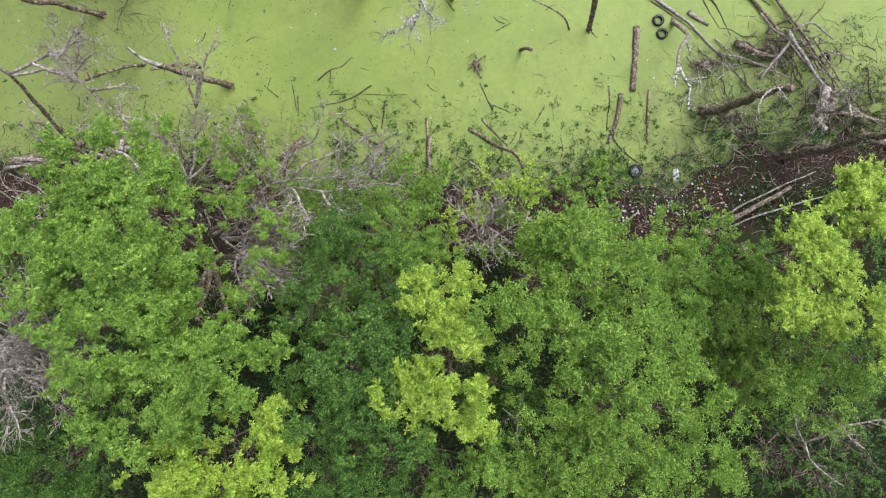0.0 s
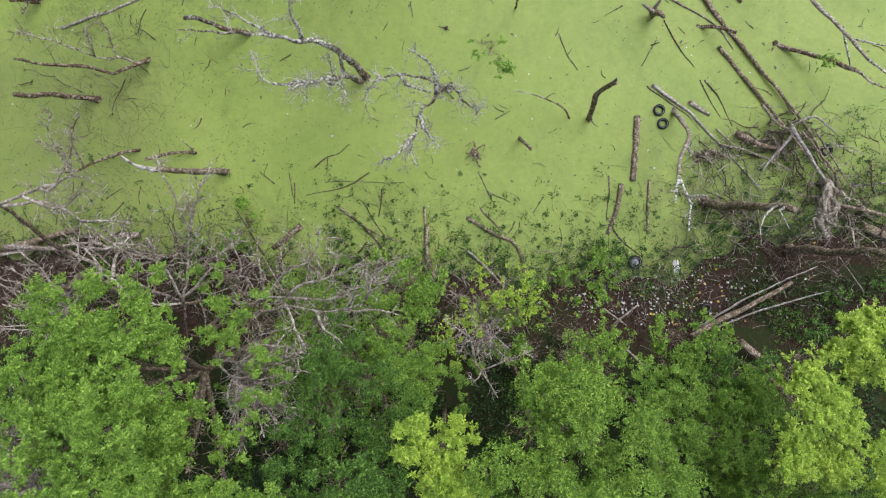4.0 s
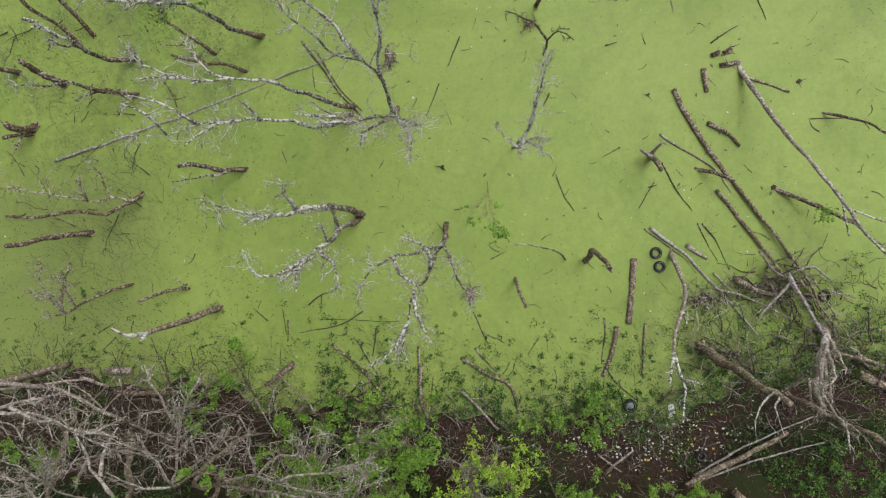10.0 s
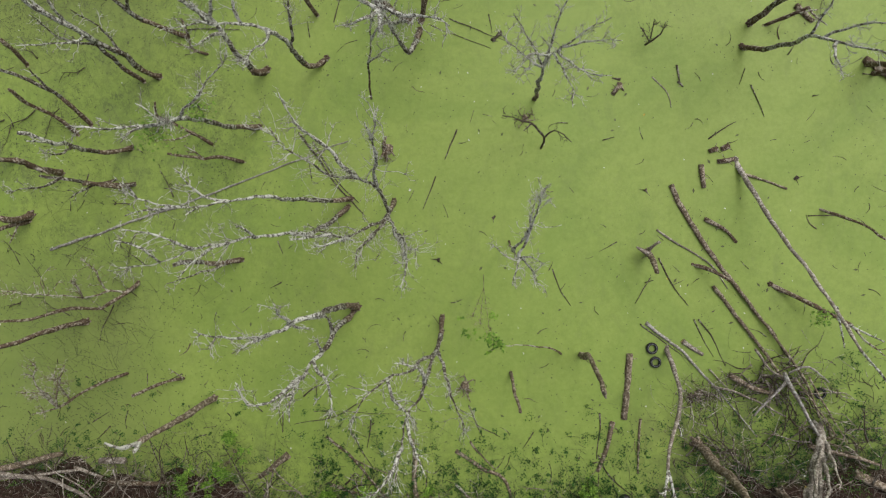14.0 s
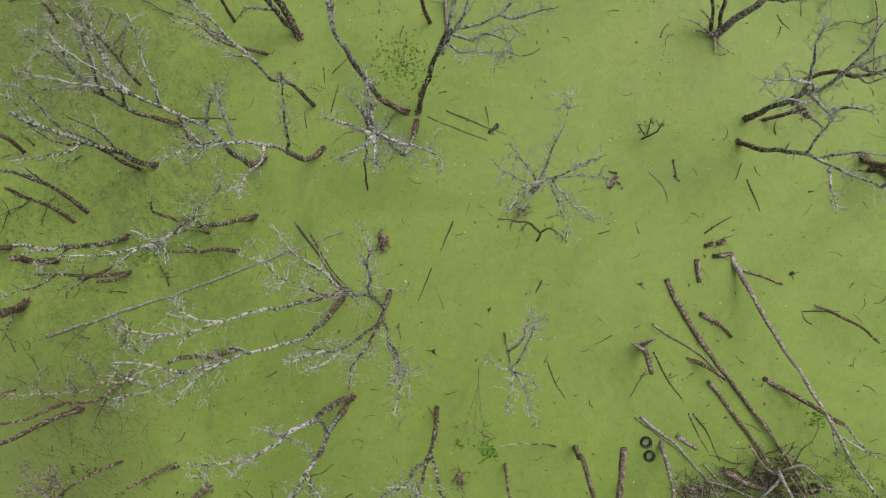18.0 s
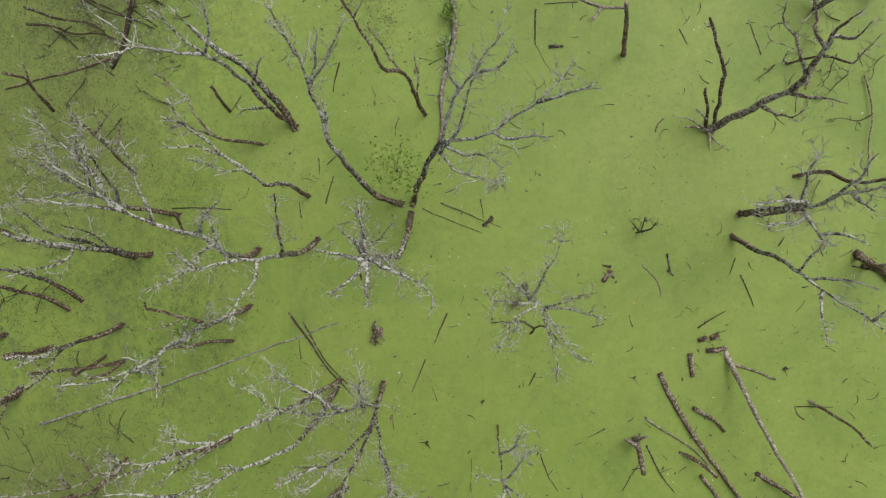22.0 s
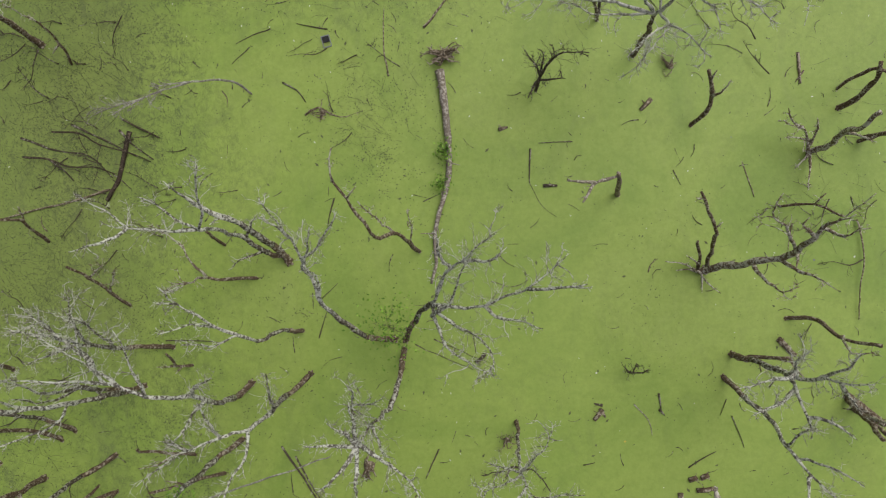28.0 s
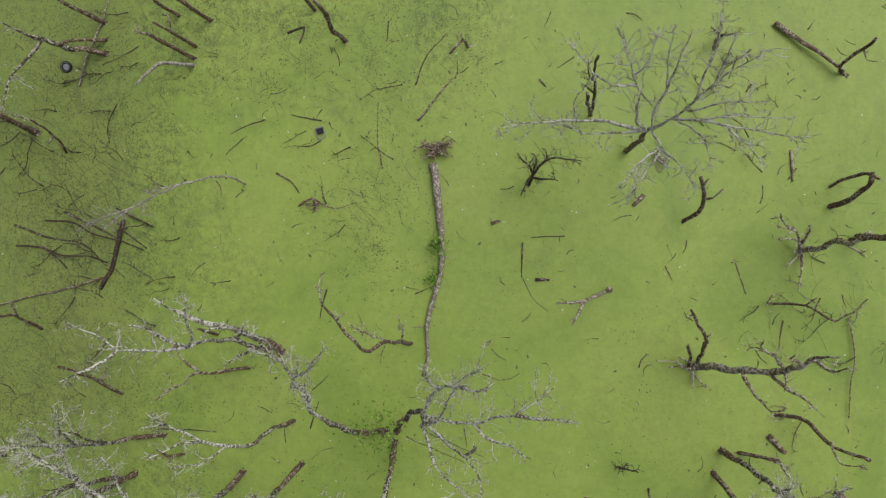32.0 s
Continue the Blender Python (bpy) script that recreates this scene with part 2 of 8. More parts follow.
class Wood:
    """Gathers tapered, slightly knobbly tubes into one mesh."""

    def __init__(self, seed=0):
        self.rng, self.dice, self.lines = random.Random(seed), np.random.default_rng(seed), {}

    def tube(self, line, r0, r1, sides=6, rough=0.12, cap=True):
        line = np.asarray(line, float)
        self.lines.setdefault((len(line), sides, cap), []).append((line, r0, r1, rough))

    def twigs(self, line, length, count, r, start=0.25, level=2, lift=0.25, sides=3):
        """Side twigs on a limb, forking on."""
        rng, n = self.rng, len(line)
        for _ in range(count):
            i = min(n - 2, int(n * rng.uniform(start, 1.0)))
            a, b = line[min(n - 1, i + 1)], line[max(0, i - 1)]
            d = Vector((a[0] - b[0], a[1] - b[1], a[2] - b[2])).normalized()
            side = Vector((rng.gauss(0, 1), rng.gauss(0, 1), rng.gauss(0, 0.7) + lift))
            side = (side - d * side.dot(d)).normalized()
            way = (d * rng.uniform(0.35, 1.0) + side * rng.uniform(0.5, 1.0)).normalized()
            ln = length * rng.uniform(0.35, 1.0) * (1.15 - 0.5 * i / n)
            k = 5 if level > 1 else 3
            p = Vector(line[i])
            pts = [p]
            for _s in range(k):
                way = (way + Vector((rng.gauss(0, 0.36), rng.gauss(0, 0.36), rng.gauss(0, 0.26)))).normalized()
                p = p + way * (ln / k)
                pts.append(p)
            self.tube(pts, r, r * 0.4, sides, 0.05, False)
            if level > 1:
                self.twigs(pts, ln * 0.6, rng.randint(2, 4), r * 0.62, 0.2, level - 1, lift, 3)

    def mesh(self, name):
        verts, faces, at = [], [], 0
        for (n, sides, cap), group in self.lines.items():
            g = len(group)
            p = np.array([x[0] for x in group])
            along = np.gradient(p, axis=1)
            along /= np.linalg.norm(along, axis=2, keepdims=True) + 1e-9
            up = np.where(np.abs(along[:, :1, 2:]) < 0.9, [0.0, 0.0, 1.0], [1.0, 0.0, 0.0])
            s = np.cross(along, np.broadcast_to(up, along.shape))
            s /= np.linalg.norm(s, axis=2, keepdims=True) + 1e-9
            u = np.cross(s, along)
            k = (np.arange(n) / max(1, n - 1)) ** 0.95
            r0, r1, rough = (np.array([x[i] for x in group])[:, None] for i in (1, 2, 3))
            r = (r0 + (r1 - r0) * k) * (1 + rough * self.dice.uniform(-1, 1, (g, n)))
            rr = r[:, :, None] * (1 + rough[:, :, None] * self.dice.uniform(-1, 1, (g, n, sides)))
            a = 2 * np.pi * np.arange(sides) / sides
            v = p[:, :, None] + s[:, :, None] * (np.cos(a) * rr)[..., None] + u[:, :, None] * (np.sin(a) * rr)[..., None]
            verts.append(v.reshape(-1, 3))
            i, j = np.arange(n - 1)[:, None] * sides, np.arange(sides)
            jn = (j + 1) % sides
            q = np.stack([i + j, i + jn, i + sides + jn, i + sides + j], -1).reshape(-1, 4)
            start = at + np.arange(g)[:, None, None] * (n * sides)
            faces += (q + start).reshape(-1, 4).tolist()
            if cap:
                for m in range(g):
                    o = at + m * n * sides
                    faces += [[o + x for x in reversed(range(sides))], [o + (n - 1) * sides + x for x in range(sides)]]
            at += g * n * sides
        me = bpy.data.meshes.new(name)
        me.from_pydata(np.vstack(verts).tolist(), [], faces)
        me.shade_smooth()
        return me


def crooked(line, seed, much=0.16):
    """Kinks that depend on the place alone, so that limbs stay joined to their trunk."""
    out = []
    for p in line:
        v = Vector(p)
        k = min(1.0, max(0.0, v.z) / 1.5)
        out.append(v + (noise.noise_vector(v * 0.7 + Vector((seed * 3.1, 0, 0))) * much + noise.noise_vector(v * 2.2 + Vector((0, seed * 1.7, 0))) * much * 0.45) * k)
    return np.array(out)


SEED = [0]


def dead_tree(base, label, trunk, limbs=(), radius=0.14, twig=1.0, bark=BARK, limb_bark=BLEACHED, group="dead trees in the pond", name="dead_tree", foot=True, level=0.0, stout=False, fine=False, fan=None):
    """trunk and limbs: control points in metres from the base."""
    SEED[0] += 1
    seed = SEED[0]
    root = thing(name, (base[0], base[1], level), label, "bush" if name == "dead_bush" else "tree", group)
    w = Wood(seed)
    line = crooked(smooth_path(trunk), seed, 0.07 if stout else 0.17)
    length = np.linalg.norm(np.diff(line, axis=0), axis=1).sum()
    radius *= 0.9
    end = max(0.035, radius * max(0.5, 1 - length * (0.05 if stout else 0.062)))
    low = high = len(line)
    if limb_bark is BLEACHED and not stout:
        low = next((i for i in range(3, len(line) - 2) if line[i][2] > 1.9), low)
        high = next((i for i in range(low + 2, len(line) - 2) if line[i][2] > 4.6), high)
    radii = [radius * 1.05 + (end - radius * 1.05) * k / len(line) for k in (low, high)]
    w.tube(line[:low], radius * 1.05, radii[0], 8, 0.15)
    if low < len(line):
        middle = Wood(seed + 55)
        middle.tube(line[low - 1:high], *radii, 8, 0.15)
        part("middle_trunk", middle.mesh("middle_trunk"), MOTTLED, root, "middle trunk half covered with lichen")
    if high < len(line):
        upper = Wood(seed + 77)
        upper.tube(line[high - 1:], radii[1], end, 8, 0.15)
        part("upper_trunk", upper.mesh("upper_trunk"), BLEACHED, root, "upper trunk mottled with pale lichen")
    if foot:
        for i in range(5):
            a = i * 1.26 + seed
            d = np.array([math.cos(a), math.sin(a), 0]) * radius
            w.tube([line[0] + d * 0.4 + (0, 0, radius * 2.2), line[0] + d * 1.2 + (0, 0, radius * 0.7), line[0] + d * 1.9 + (0, 0, -0.12)], radius * 0.5, radius * 0.3, 5, 0.1)
    part("trunk", w.mesh("trunk"), bark, root)
    tw = Wood(seed + 500)
    joints = smooth_path(trunk)
    if fan:
        count, reach, toward, width = fan
        rng = random.Random(seed)
        top = np.array(trunk[-1], float)
        for _ in range(count):
            a, ln = toward + rng.uniform(-width, width), reach * rng.uniform(0.55, 1.1)
            side = np.array([math.cos(a), math.sin(a), 0]) * ln
            limbs = list(limbs) + [[tuple(top - (0, 0, rng.uniform(0, 1.2))), tuple(top + side * 0.45 + (rng.gauss(0, 0.2), rng.gauss(0, 0.2), 0.5)), tuple(top + side + (0, 0, rng.uniform(0.5, 1.2)))]]
    for limb in limbs:
        near = joints[np.argmin(np.linalg.norm(joints - np.array(limb[0], float), axis=1))]
        if np.linalg.norm(near - np.array(limb[0], float)) > 0.12:
            limb = [tuple(near)] + list(limb)
        joints = np.vstack([joints, smooth_path(limb)])
        ll = crooked(smooth_path(limb, 0.28), seed, 0.07 if stout else 0.17)
        s = np.linalg.norm(np.diff(ll, axis=0), axis=1).sum()
        r = end * 0.95 if stout else 0.028 + 0.009 * s if fine else min(end * 0.95, 0.05 + 0.026 * s)
        b = Wood(seed * 7 + len(ll))
        b.tube(ll, r, r * 0.5 if stout else 0.014 if fine else 0.02, 6, 0.22)
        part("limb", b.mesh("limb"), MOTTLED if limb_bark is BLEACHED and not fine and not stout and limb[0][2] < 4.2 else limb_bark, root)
        if twig:
            tw.twigs(ll, 0.30 * s ** 0.7 * min(twig, 1.4) + 0.2, int(twig * (3 + 2.6 * s)), min(0.0145, r * 0.45), 0.25)
            tw.twigs(ll, 0.48 * s ** 0.8, int(1.0 * s * min(twig, 1.2)), min(0.026, r * 0.5), 0.3, 3, 0.2, 4)
    if twig:
        tw.twigs(line, 0.35, int(2.5 * length * twig), 0.012, 0.4, 1)
        tagged(part("twig_spray", tw.mesh("twig_spray"), TWIG if limb_bark is BLEACHED else limb_bark, root), kind="stuff")
    return root


# ---- the living wood on the bank ----


def leaves_mesh(name, centres, size, seed, flat=0.6, long=1.8):
    """One small folded leaf at each centre."""
    rng = np.random.default_rng(seed)
    n = len(centres)
    a, tilt = rng.uniform(0, 2 * np.pi, n), rng.normal(0, flat, n)
    s = size * rng.uniform(0.6, 1.35, n)
    way = np.stack([np.cos(a) * np.cos(tilt), np.sin(a) * np.cos(tilt), np.sin(tilt)], 1)
    side = np.stack([-np.sin(a), np.cos(a), rng.normal(0, flat, n)], 1)
    side /= np.linalg.norm(side, axis=1)[:, None]
    lift = np.cross(way, side)
    h = (s * 0.5)[:, None]
    c = np.asarray(centres)
    corners = np.stack([c - way * h * long, c + side * h + lift * h * 0.35, c + way * h * long, c - side * h + lift * h * 0.35], 1).reshape(-1, 3)
    me = bpy.data.meshes.new(name)
    me.vertices.add(4 * n)
    me.vertices.foreach_set("co", corners.ravel().astype(np.float32))
    me.loops.add(6 * n)
    k = np.arange(n)[:, None] * 4
    me.loops.foreach_set("vertex_index", np.hstack([k, k + 1, k + 2, k, k + 2, k + 3]).ravel().astype(np.int32))
    me.polygons.add(2 * n)
    me.polygons.foreach_set("loop_start", (np.arange(2 * n) * 3).astype(np.int32))
    me.update()
    me.validate()
    return me


def rosette_mesh(name, centres, size, seed, spokes=9):
    """Whorls of leaves: each shoot tip bears a flat star of leaves that droop outward, with a smaller upright tuft in it."""
    rng = np.random.default_rng(seed)
    n = len(centres)
    a = rng.uniform(0, 2 * np.pi, (n, 1)) + np.arange(spokes) * 2 * np.pi / spokes + rng.normal(0, 0.25, (n, spokes))
    s = size * rng.uniform(0.65, 1.3, (n, 1)) * rng.uniform(0.6, 1.15, (n, spokes))
    inner = np.arange(spokes) % 3 == 0
    s = s * np.where(inner, 0.6, 1.0)
    droop = rng.normal(-0.22, 0.16, (n, spokes)) + np.where(inner, 0.55, 0.0)
    lean = rng.normal(0, 0.22, (n, 1, 2))
    way = np.stack([np.cos(a), np.sin(a), droop + (np.stack([np.cos(a), np.sin(a)], -1) * lean).sum(-1)], -1)
    way /= np.linalg.norm(way, axis=-1, keepdims=True)
    side = np.stack([-np.sin(a), np.cos(a), rng.normal(0, 0.18, (n, spokes))], -1)
    c = np.asarray(centres)[:, None] + way * (s * 0.75)[..., None]
    w, l = side * (s * 0.30)[..., None], way * (s * 0.62)[..., None]
    sag = np.array([0, 0, -0.12]) * s[..., None]
    corners = np.stack([c - l, c + w + sag, c + l + sag * 0.6, c - w + sag], 2).reshape(-1, 3)
    q = n * spokes
    me = bpy.data.meshes.new(name)
    me.vertices.add(4 * q)
    me.vertices.foreach_set("co", corners.ravel().astype(np.float32))
    me.loops.add(6 * q)
    k = np.arange(q)[:, None] * 4
    me.loops.foreach_set("vertex_index", np.hstack([k, k + 1, k + 2, k, k + 2, k + 3]).ravel().astype(np.int32))
    me.polygons.add(2 * q)
    me.polygons.foreach_set("loop_start", (np.arange(2 * q) * 3).astype(np.int32))
    me.update()
    me.validate()
    return me


def crown_points(lobes, count, seed, spray=0.35, per=22, gap=0.46):
    """Leaf places: each lobe bears rounded boughs, each bough many short sprays of leaves, with gaps between."""
    rng = np.random.default_rng(seed)
    boughs = []
    for x, y, z, r in lobes:
        n = max(2, int(7 * r ** 1.6))
        d = rng.normal(0, 1, (n, 3))
        d[:, 2] = np.abs(d[:, 2]) * 0.9 - 0.2
        d /= np.linalg.norm(d, axis=1)[:, None]
        k = r * rng.uniform(0.4, 1.32, n)
        k *= [1 + 0.3 * noise.noise(Vector(v) * 2.3 + Vector((x, y, seed))) for v in d]
        c = np.array([x, y, z]) + d * k[:, None] * [1, 1, 0.8]
        boughs += [(*q, s) for q, s in zip(c, spray * rng.uniform(0.7, 1.7, n) * min(1.4, 0.6 + 0.35 * r))]
    boughs = np.array(boughs)
    share = boughs[:, 3] ** 2
    sprays = rng.choice(len(boughs), max(6, count // per), p=share / share.sum())
    d = rng.normal(0, 1, (len(sprays), 3))
    d[:, 2] = np.abs(d[:, 2]) - 0.35
    d /= np.linalg.norm(d, axis=1)[:, None]
    c = boughs[sprays, :3] + d * (boughs[sprays, 3] * rng.uniform(0.6, 1.1, len(sprays)))[:, None] * [1, 1, 0.8]
    # a spray is a short shoot that points out and up, leaves along it
    hole = np.array([noise.noise(Vector(q) * 1.25 + Vector((seed * 5.3, 0, 0))) + 0.55 * noise.noise(Vector(q) * 3.1 + Vector((0, seed * 2.1, 0))) for q in c])
    keep = hole > np.quantile(hole, gap)
    c, d = c[keep], d[keep]
    sprays = sprays[keep]
    way = d + np.array([0, 0, 0.7]) + rng.normal(0, 0.35, d.shape)
    way /= np.linalg.norm(way, axis=1)[:, None]
    along = rng.uniform(-0.12, 0.2, (len(sprays), per, 1))
    pts = c[:, None] + way[:, None] * along + rng.normal(0, 0.055, (len(sprays), per, 3))
    return pts.reshape(-1, 3)


def leafy_tree(base, lobes, label, leaf, count, size=0.15, trunk_r=0.14, name="tree", spray=0.35, category="tree", long=1.8, per=22):
    """lobes: x, y, z and radius of each rounded mass of the crown, in metres from the world's middle."""
    SEED[0] += 1
    z0 = ground_z(*base)
    root = thing(name, (base[0], base[1], z0 - 0.1), label, category)
    rel = [(l[0] - base[0], l[1] - base[1], l[2] - z0 + 0.1, l[3]) for l in lobes]
    w = Wood(SEED[0])
    mid = np.mean([r[:3] for r in rel], 0)
    fork = np.array([mid[0] * 0.35, mid[1] * 0.35, mid[2] * 0.5])
    stem = smooth_path([(0, 0, 0), fork * [0.6, 0.4, 0.5], fork])
    w.tube(stem, trunk_r, trunk_r * 0.7, 7)
    part("trunk", w.mesh("trunk"), BARK, root)
    for x, y, z, r in rel:
        b = Wood(SEED[0] + 99)
        top = np.array([x, y, z])
        limb = smooth_path([fork, fork * 0.45 + top * 0.55 + (0, 0, -0.2 * r), top])
        b.tube(limb, trunk_r * 0.55, min(0.03, trunk_r * 0.3), 5)
        b.twigs(limb, r * 1.05, 26, min(0.024, trunk_r * 0.3), 0.3, 2)
        part("branch", b.mesh("branch"), LOGWOOD, root)
    gap = 0.55 if leaf is LEAF_DARK else 0.42 if leaf is LEAF_YELLOW else 0.5
    if name == "tree" and leaf is not LEAF_WILLOW:
        tips = crown_points(rel, int(count * 3.3), SEED[0], spray * 1.3, 6, gap + 0.06)
        crown = rosette_mesh("crown", tips, size * (0.66 if leaf is LEAF_YELLOW else 0.56), SEED[0], 7)
    else:
        tips = crown_points(rel, int(count * (9.0 if name == "tree" else 4.0)), SEED[0], spray * 1.25, per if per < 20 else 16, gap)
        crown = leaves_mesh("crown", tips, size * (0.36 if name == "tree" else 0.54), SEED[0], 0.36, long)
    tagged(part("crown", crown, leaf, root), kind="stuff")
    return root


leafy_tree((-9.88, -0.08), [(-9.53, 2.62, 13.2, 1.40), (-12.26, 1.18, 12.5, 1.48), (-9.80, -0.15, 13.6, 2.3), (-7.65, -1.98, 13.4, 1.7), (-9.04, -3.44, 13.2, 1.8), (-11.39, 3.22, 13.1, 0.78), (-6.66, -3.62, 12.6, 1.2), (-13.14, -0.28, 12.0, 1.3)], 'broad maple with loose tiers of mid green spring leaves', LEAF, 17000, 0.17, 0.24, 'tree', 0.42, 'tree', 1.8, 26)
leafy_tree((0.15, -3.58), [(0.33, -2.02, 12.5, 1.1), (-0.29, -3.97, 12.4, 1.3), (1.15, -3.44, 13.0, 1.0), (0.42, -4.90, 12.5, 1.1)], 'slender tree with bright yellow-green young leaves', LEAF_YELLOW, 3400, 0.15, 0.13, 'tree', 0.3, 'tree', 1.8, 22)
leafy_tree((-3.40, -4.22), [(-3.27, -3.17, 11.5, 1.7), (-2.36, -4.41, 11.7, 2.0), (-3.91, -5.16, 11.3, 1.5)], 'dense tree with dark glossy green leaves', LEAF_DARK, 6000, 0.16, 0.15, 'tree', 0.35, 'tree', 1.8, 22)
leafy_tree((3.78, -1.43), [(4.07, 0.05, 12.7, 1.6), (3.17, -1.28, 12.9, 1.5), (4.99, -1.47, 13.2, 1.8), (4.18, -2.70, 12.9, 1.5)], 'feathery willow with pale green narrow leaves', LEAF_WILLOW, 9000, 0.11, 0.16, 'tree', 0.3, 'tree', 2.6, 22)
leafy_tree((6.30, -6.83), [(5.78, -5.05, 12.0, 2.1), (8.19, -5.85, 11.5, 2.0), (6.10, -7.24, 12.0, 2.3), (4.15, -7.47, 11.2, 1.7), (8.89, -8.55, 10.2, 1.8)], 'tall willow with pale green narrow leaves', LEAF_WILLOW, 12000, 0.11, 0.18, 'tree', 0.32, 'tree', 2.6, 22)
leafy_tree((13.93, -0.67), [(14.06, 0.21, 11.5, 1.5), (13.31, -1.61, 11.7, 1.5), (14.70, -2.50, 11.4, 1.3), (14.62, 1.32, 11.2, 1.0)], 'young tree with sparse bright yellow-green leaves', LEAF_YELLOW, 3000, 0.15, 0.12, 'tree', 0.32, 'tree', 1.8, 22)
leafy_tree((12.58, -3.79), [(12.93, -2.84, 7.5, 2.0), (11.94, -3.87, 6.8, 1.8), (13.37, -4.57, 8.2, 1.7)], 'bushy small tree with mid green leaves', LEAF, 5200, 0.14, 0.12, 'tree', 0.35, 'tree', 1.8, 22)
leafy_tree((13.48, -4.71), [(13.50, -3.63, 9.9, 1.6), (14.50, -4.65, 9.8, 1.8), (13.01, -5.70, 8.9, 1.5)], 'small tree with dull green leaves on thin stems', LEAF_WILLOW, 2400, 0.13, 0.12, 'tree', 0.35, 'tree', 1.8, 22)
leafy_tree((-7.84, -7.28), [(-9.03, -7.22, 11.8, 1.6), (-6.52, -6.87, 11.8, 1.6), (-7.58, -7.84, 12.3, 1.6)], 'sapling crown of bright yellow-green leaves', LEAF_YELLOW, 3600, 0.15, 0.12, 'tree', 0.3, 'tree', 1.8, 22)
leafy_tree((-14.35, -7.55), [(-14.62, -7.70, 9.5, 2.4), (-12.69, -6.51, 8.9, 1.3), (-15.71, -8.67, 9.8, 1.8)], 'shaded tree with dark green leaves', LEAF_DARK, 3800, 0.15, 0.13, 'tree', 0.35, 'tree', 1.8, 22)
# this crown takes the dark leaf to stand for shade around it
leafy_tree((-2.52, -8.16), [(-1.99, -7.65, 10.8, 2.1), (-4.49, -8.31, 10.2, 1.8), (-0.46, -8.68, 10.5, 1.6)], 'dark green tree with fine leaves', LEAF_DARK, 4200, 0.13, 0.13, 'tree', 0.35, 'tree', 1.8, 22)
leafy_tree((1.45, -8.33), [(1.90, -8.65, 10.7, 1.5), (1.39, -8.03, 10.6, 0.8)], 'sapling with mid green leaves', LEAF, 2400, 0.13, 0.1, 'tree', 0.35, 'tree', 1.8, 22)
# few dark leaves here stand in for a deeply shaded gap
leafy_tree((15.93, -9.00), [(13.80, -9.51, 6.1, 2.1), (16.29, -10.49, 6.1, 2.1), (17.49, -8.54, 7.2, 1.8), (16.85, -7.42, 6.3, 1.6)], 'shaded tree with dark green leaves above bare grey boughs', LEAF_DARK, 1100, 0.14, 0.13, 'tree', 0.35, 'tree', 1.8, 22)
leafy_tree((18.15, -5.59), [(17.47, -5.26, 5.3, 1.5), (18.96, -5.76, 5.2, 1.7)], 'shaded shrubby tree with dark green leaves', LEAF_DARK, 2600, 0.14, 0.1, 'tree', 0.35, 'tree', 1.8, 22)
leafy_tree((-5.11, -1.78), [(-6.49, -3.10, 9.4, 1.2), (-5.23, -1.76, 9.8, 1.4), (-4.41, -0.43, 9.4, 1.2), (-3.70, -1.85, 10.0, 1.4)], 'thin understorey tree with fine dull green leaves', LEAF_DARK, 1800, 0.1, 0.08, 'tree', 0.35, 'tree', 1.8, 22)
leafy_tree((-2.97, -0.55), [(-2.78, -0.42, 9.4, 1.4), (-1.57, -1.94, 9.4, 1.2), (-4.01, 0.90, 8.4, 1.3)], 'slender tree with dull mid green leaves', LEAF_DARK, 3000, 0.13, 0.1, 'tree', 0.35, 'tree', 1.8, 22)
leafy_tree((-1.45, 0.27), [(-1.31, 0.40, 6.4, 1.4), (-0.40, -0.82, 6.9, 1.4), (-2.33, 1.41, 6.0, 1.2)], 'small tree with bright mid green leaves', LEAF, 3000, 0.13, 0.09, 'tree', 0.35, 'tree', 1.8, 22)
leafy_tree((9.09, -2.50), [(8.77, -2.27, 8.3, 1.5), (10.43, -1.25, 7.4, 1.3), (8.71, -3.89, 8.9, 1.3)], 'bushy tree with fine mid green leaves', LEAF, 4200, 0.12, 0.1, 'tree', 0.35, 'tree', 1.8, 22)
leafy_tree((12.66, -1.68), [(13.16, -1.14, 5.5, 1.2), (12.29, -2.15, 5.9, 1.2)], 'small dark green tree beside a fallen trunk', LEAF_DARK, 2200, 0.13, 0.08, 'tree', 0.35, 'tree', 1.8, 22)
leafy_tree((-5.59, 1.47), [(-5.76, 0.68, 7.5, 1.1), (-5.16, 2.40, 6.1, 1.0)], 'thin tree with sparse dull green leaves', LEAF_WILLOW, 1500, 0.12, 0.08, 'tree', 0.35, 'tree', 1.8, 22)
leafy_tree((2.16, -6.35), [(2.56, -6.96, 8.4, 1.3), (2.23, -5.72, 7.5, 1.1)], 'shaded small tree with dark leaves', LEAF_DARK, 2200, 0.13, 0.08, 'tree', 0.35, 'tree', 1.8, 22)
leafy_tree((-7.11, 1.47), [(-6.90, 2.52, 10.6, 1.0), (-6.41, 0.49, 11.1, 0.9), (-6.53, -1.26, 11.6, 0.8), (-7.87, 4.24, 10.1, 0.8)], 'thin edge tree with loose sparse green leaves', LEAF, 900, 0.15, 0.1, 'tree', 0.32, 'tree', 1.8, 22)
leafy_tree((-6.71, 1.26), [(-7.52, 1.28, 5.5, 1.1), (-6.42, -0.45, 5.5, 1.2), (-5.39, 1.29, 5.0, 1.1), (-7.01, 3.10, 4.5, 1.0)], 'thin spindly tree with fine dull green leaves', LEAF_WILLOW, 1500, 0.11, 0.07, 'tree', 0.35, 'tree', 1.8, 22)
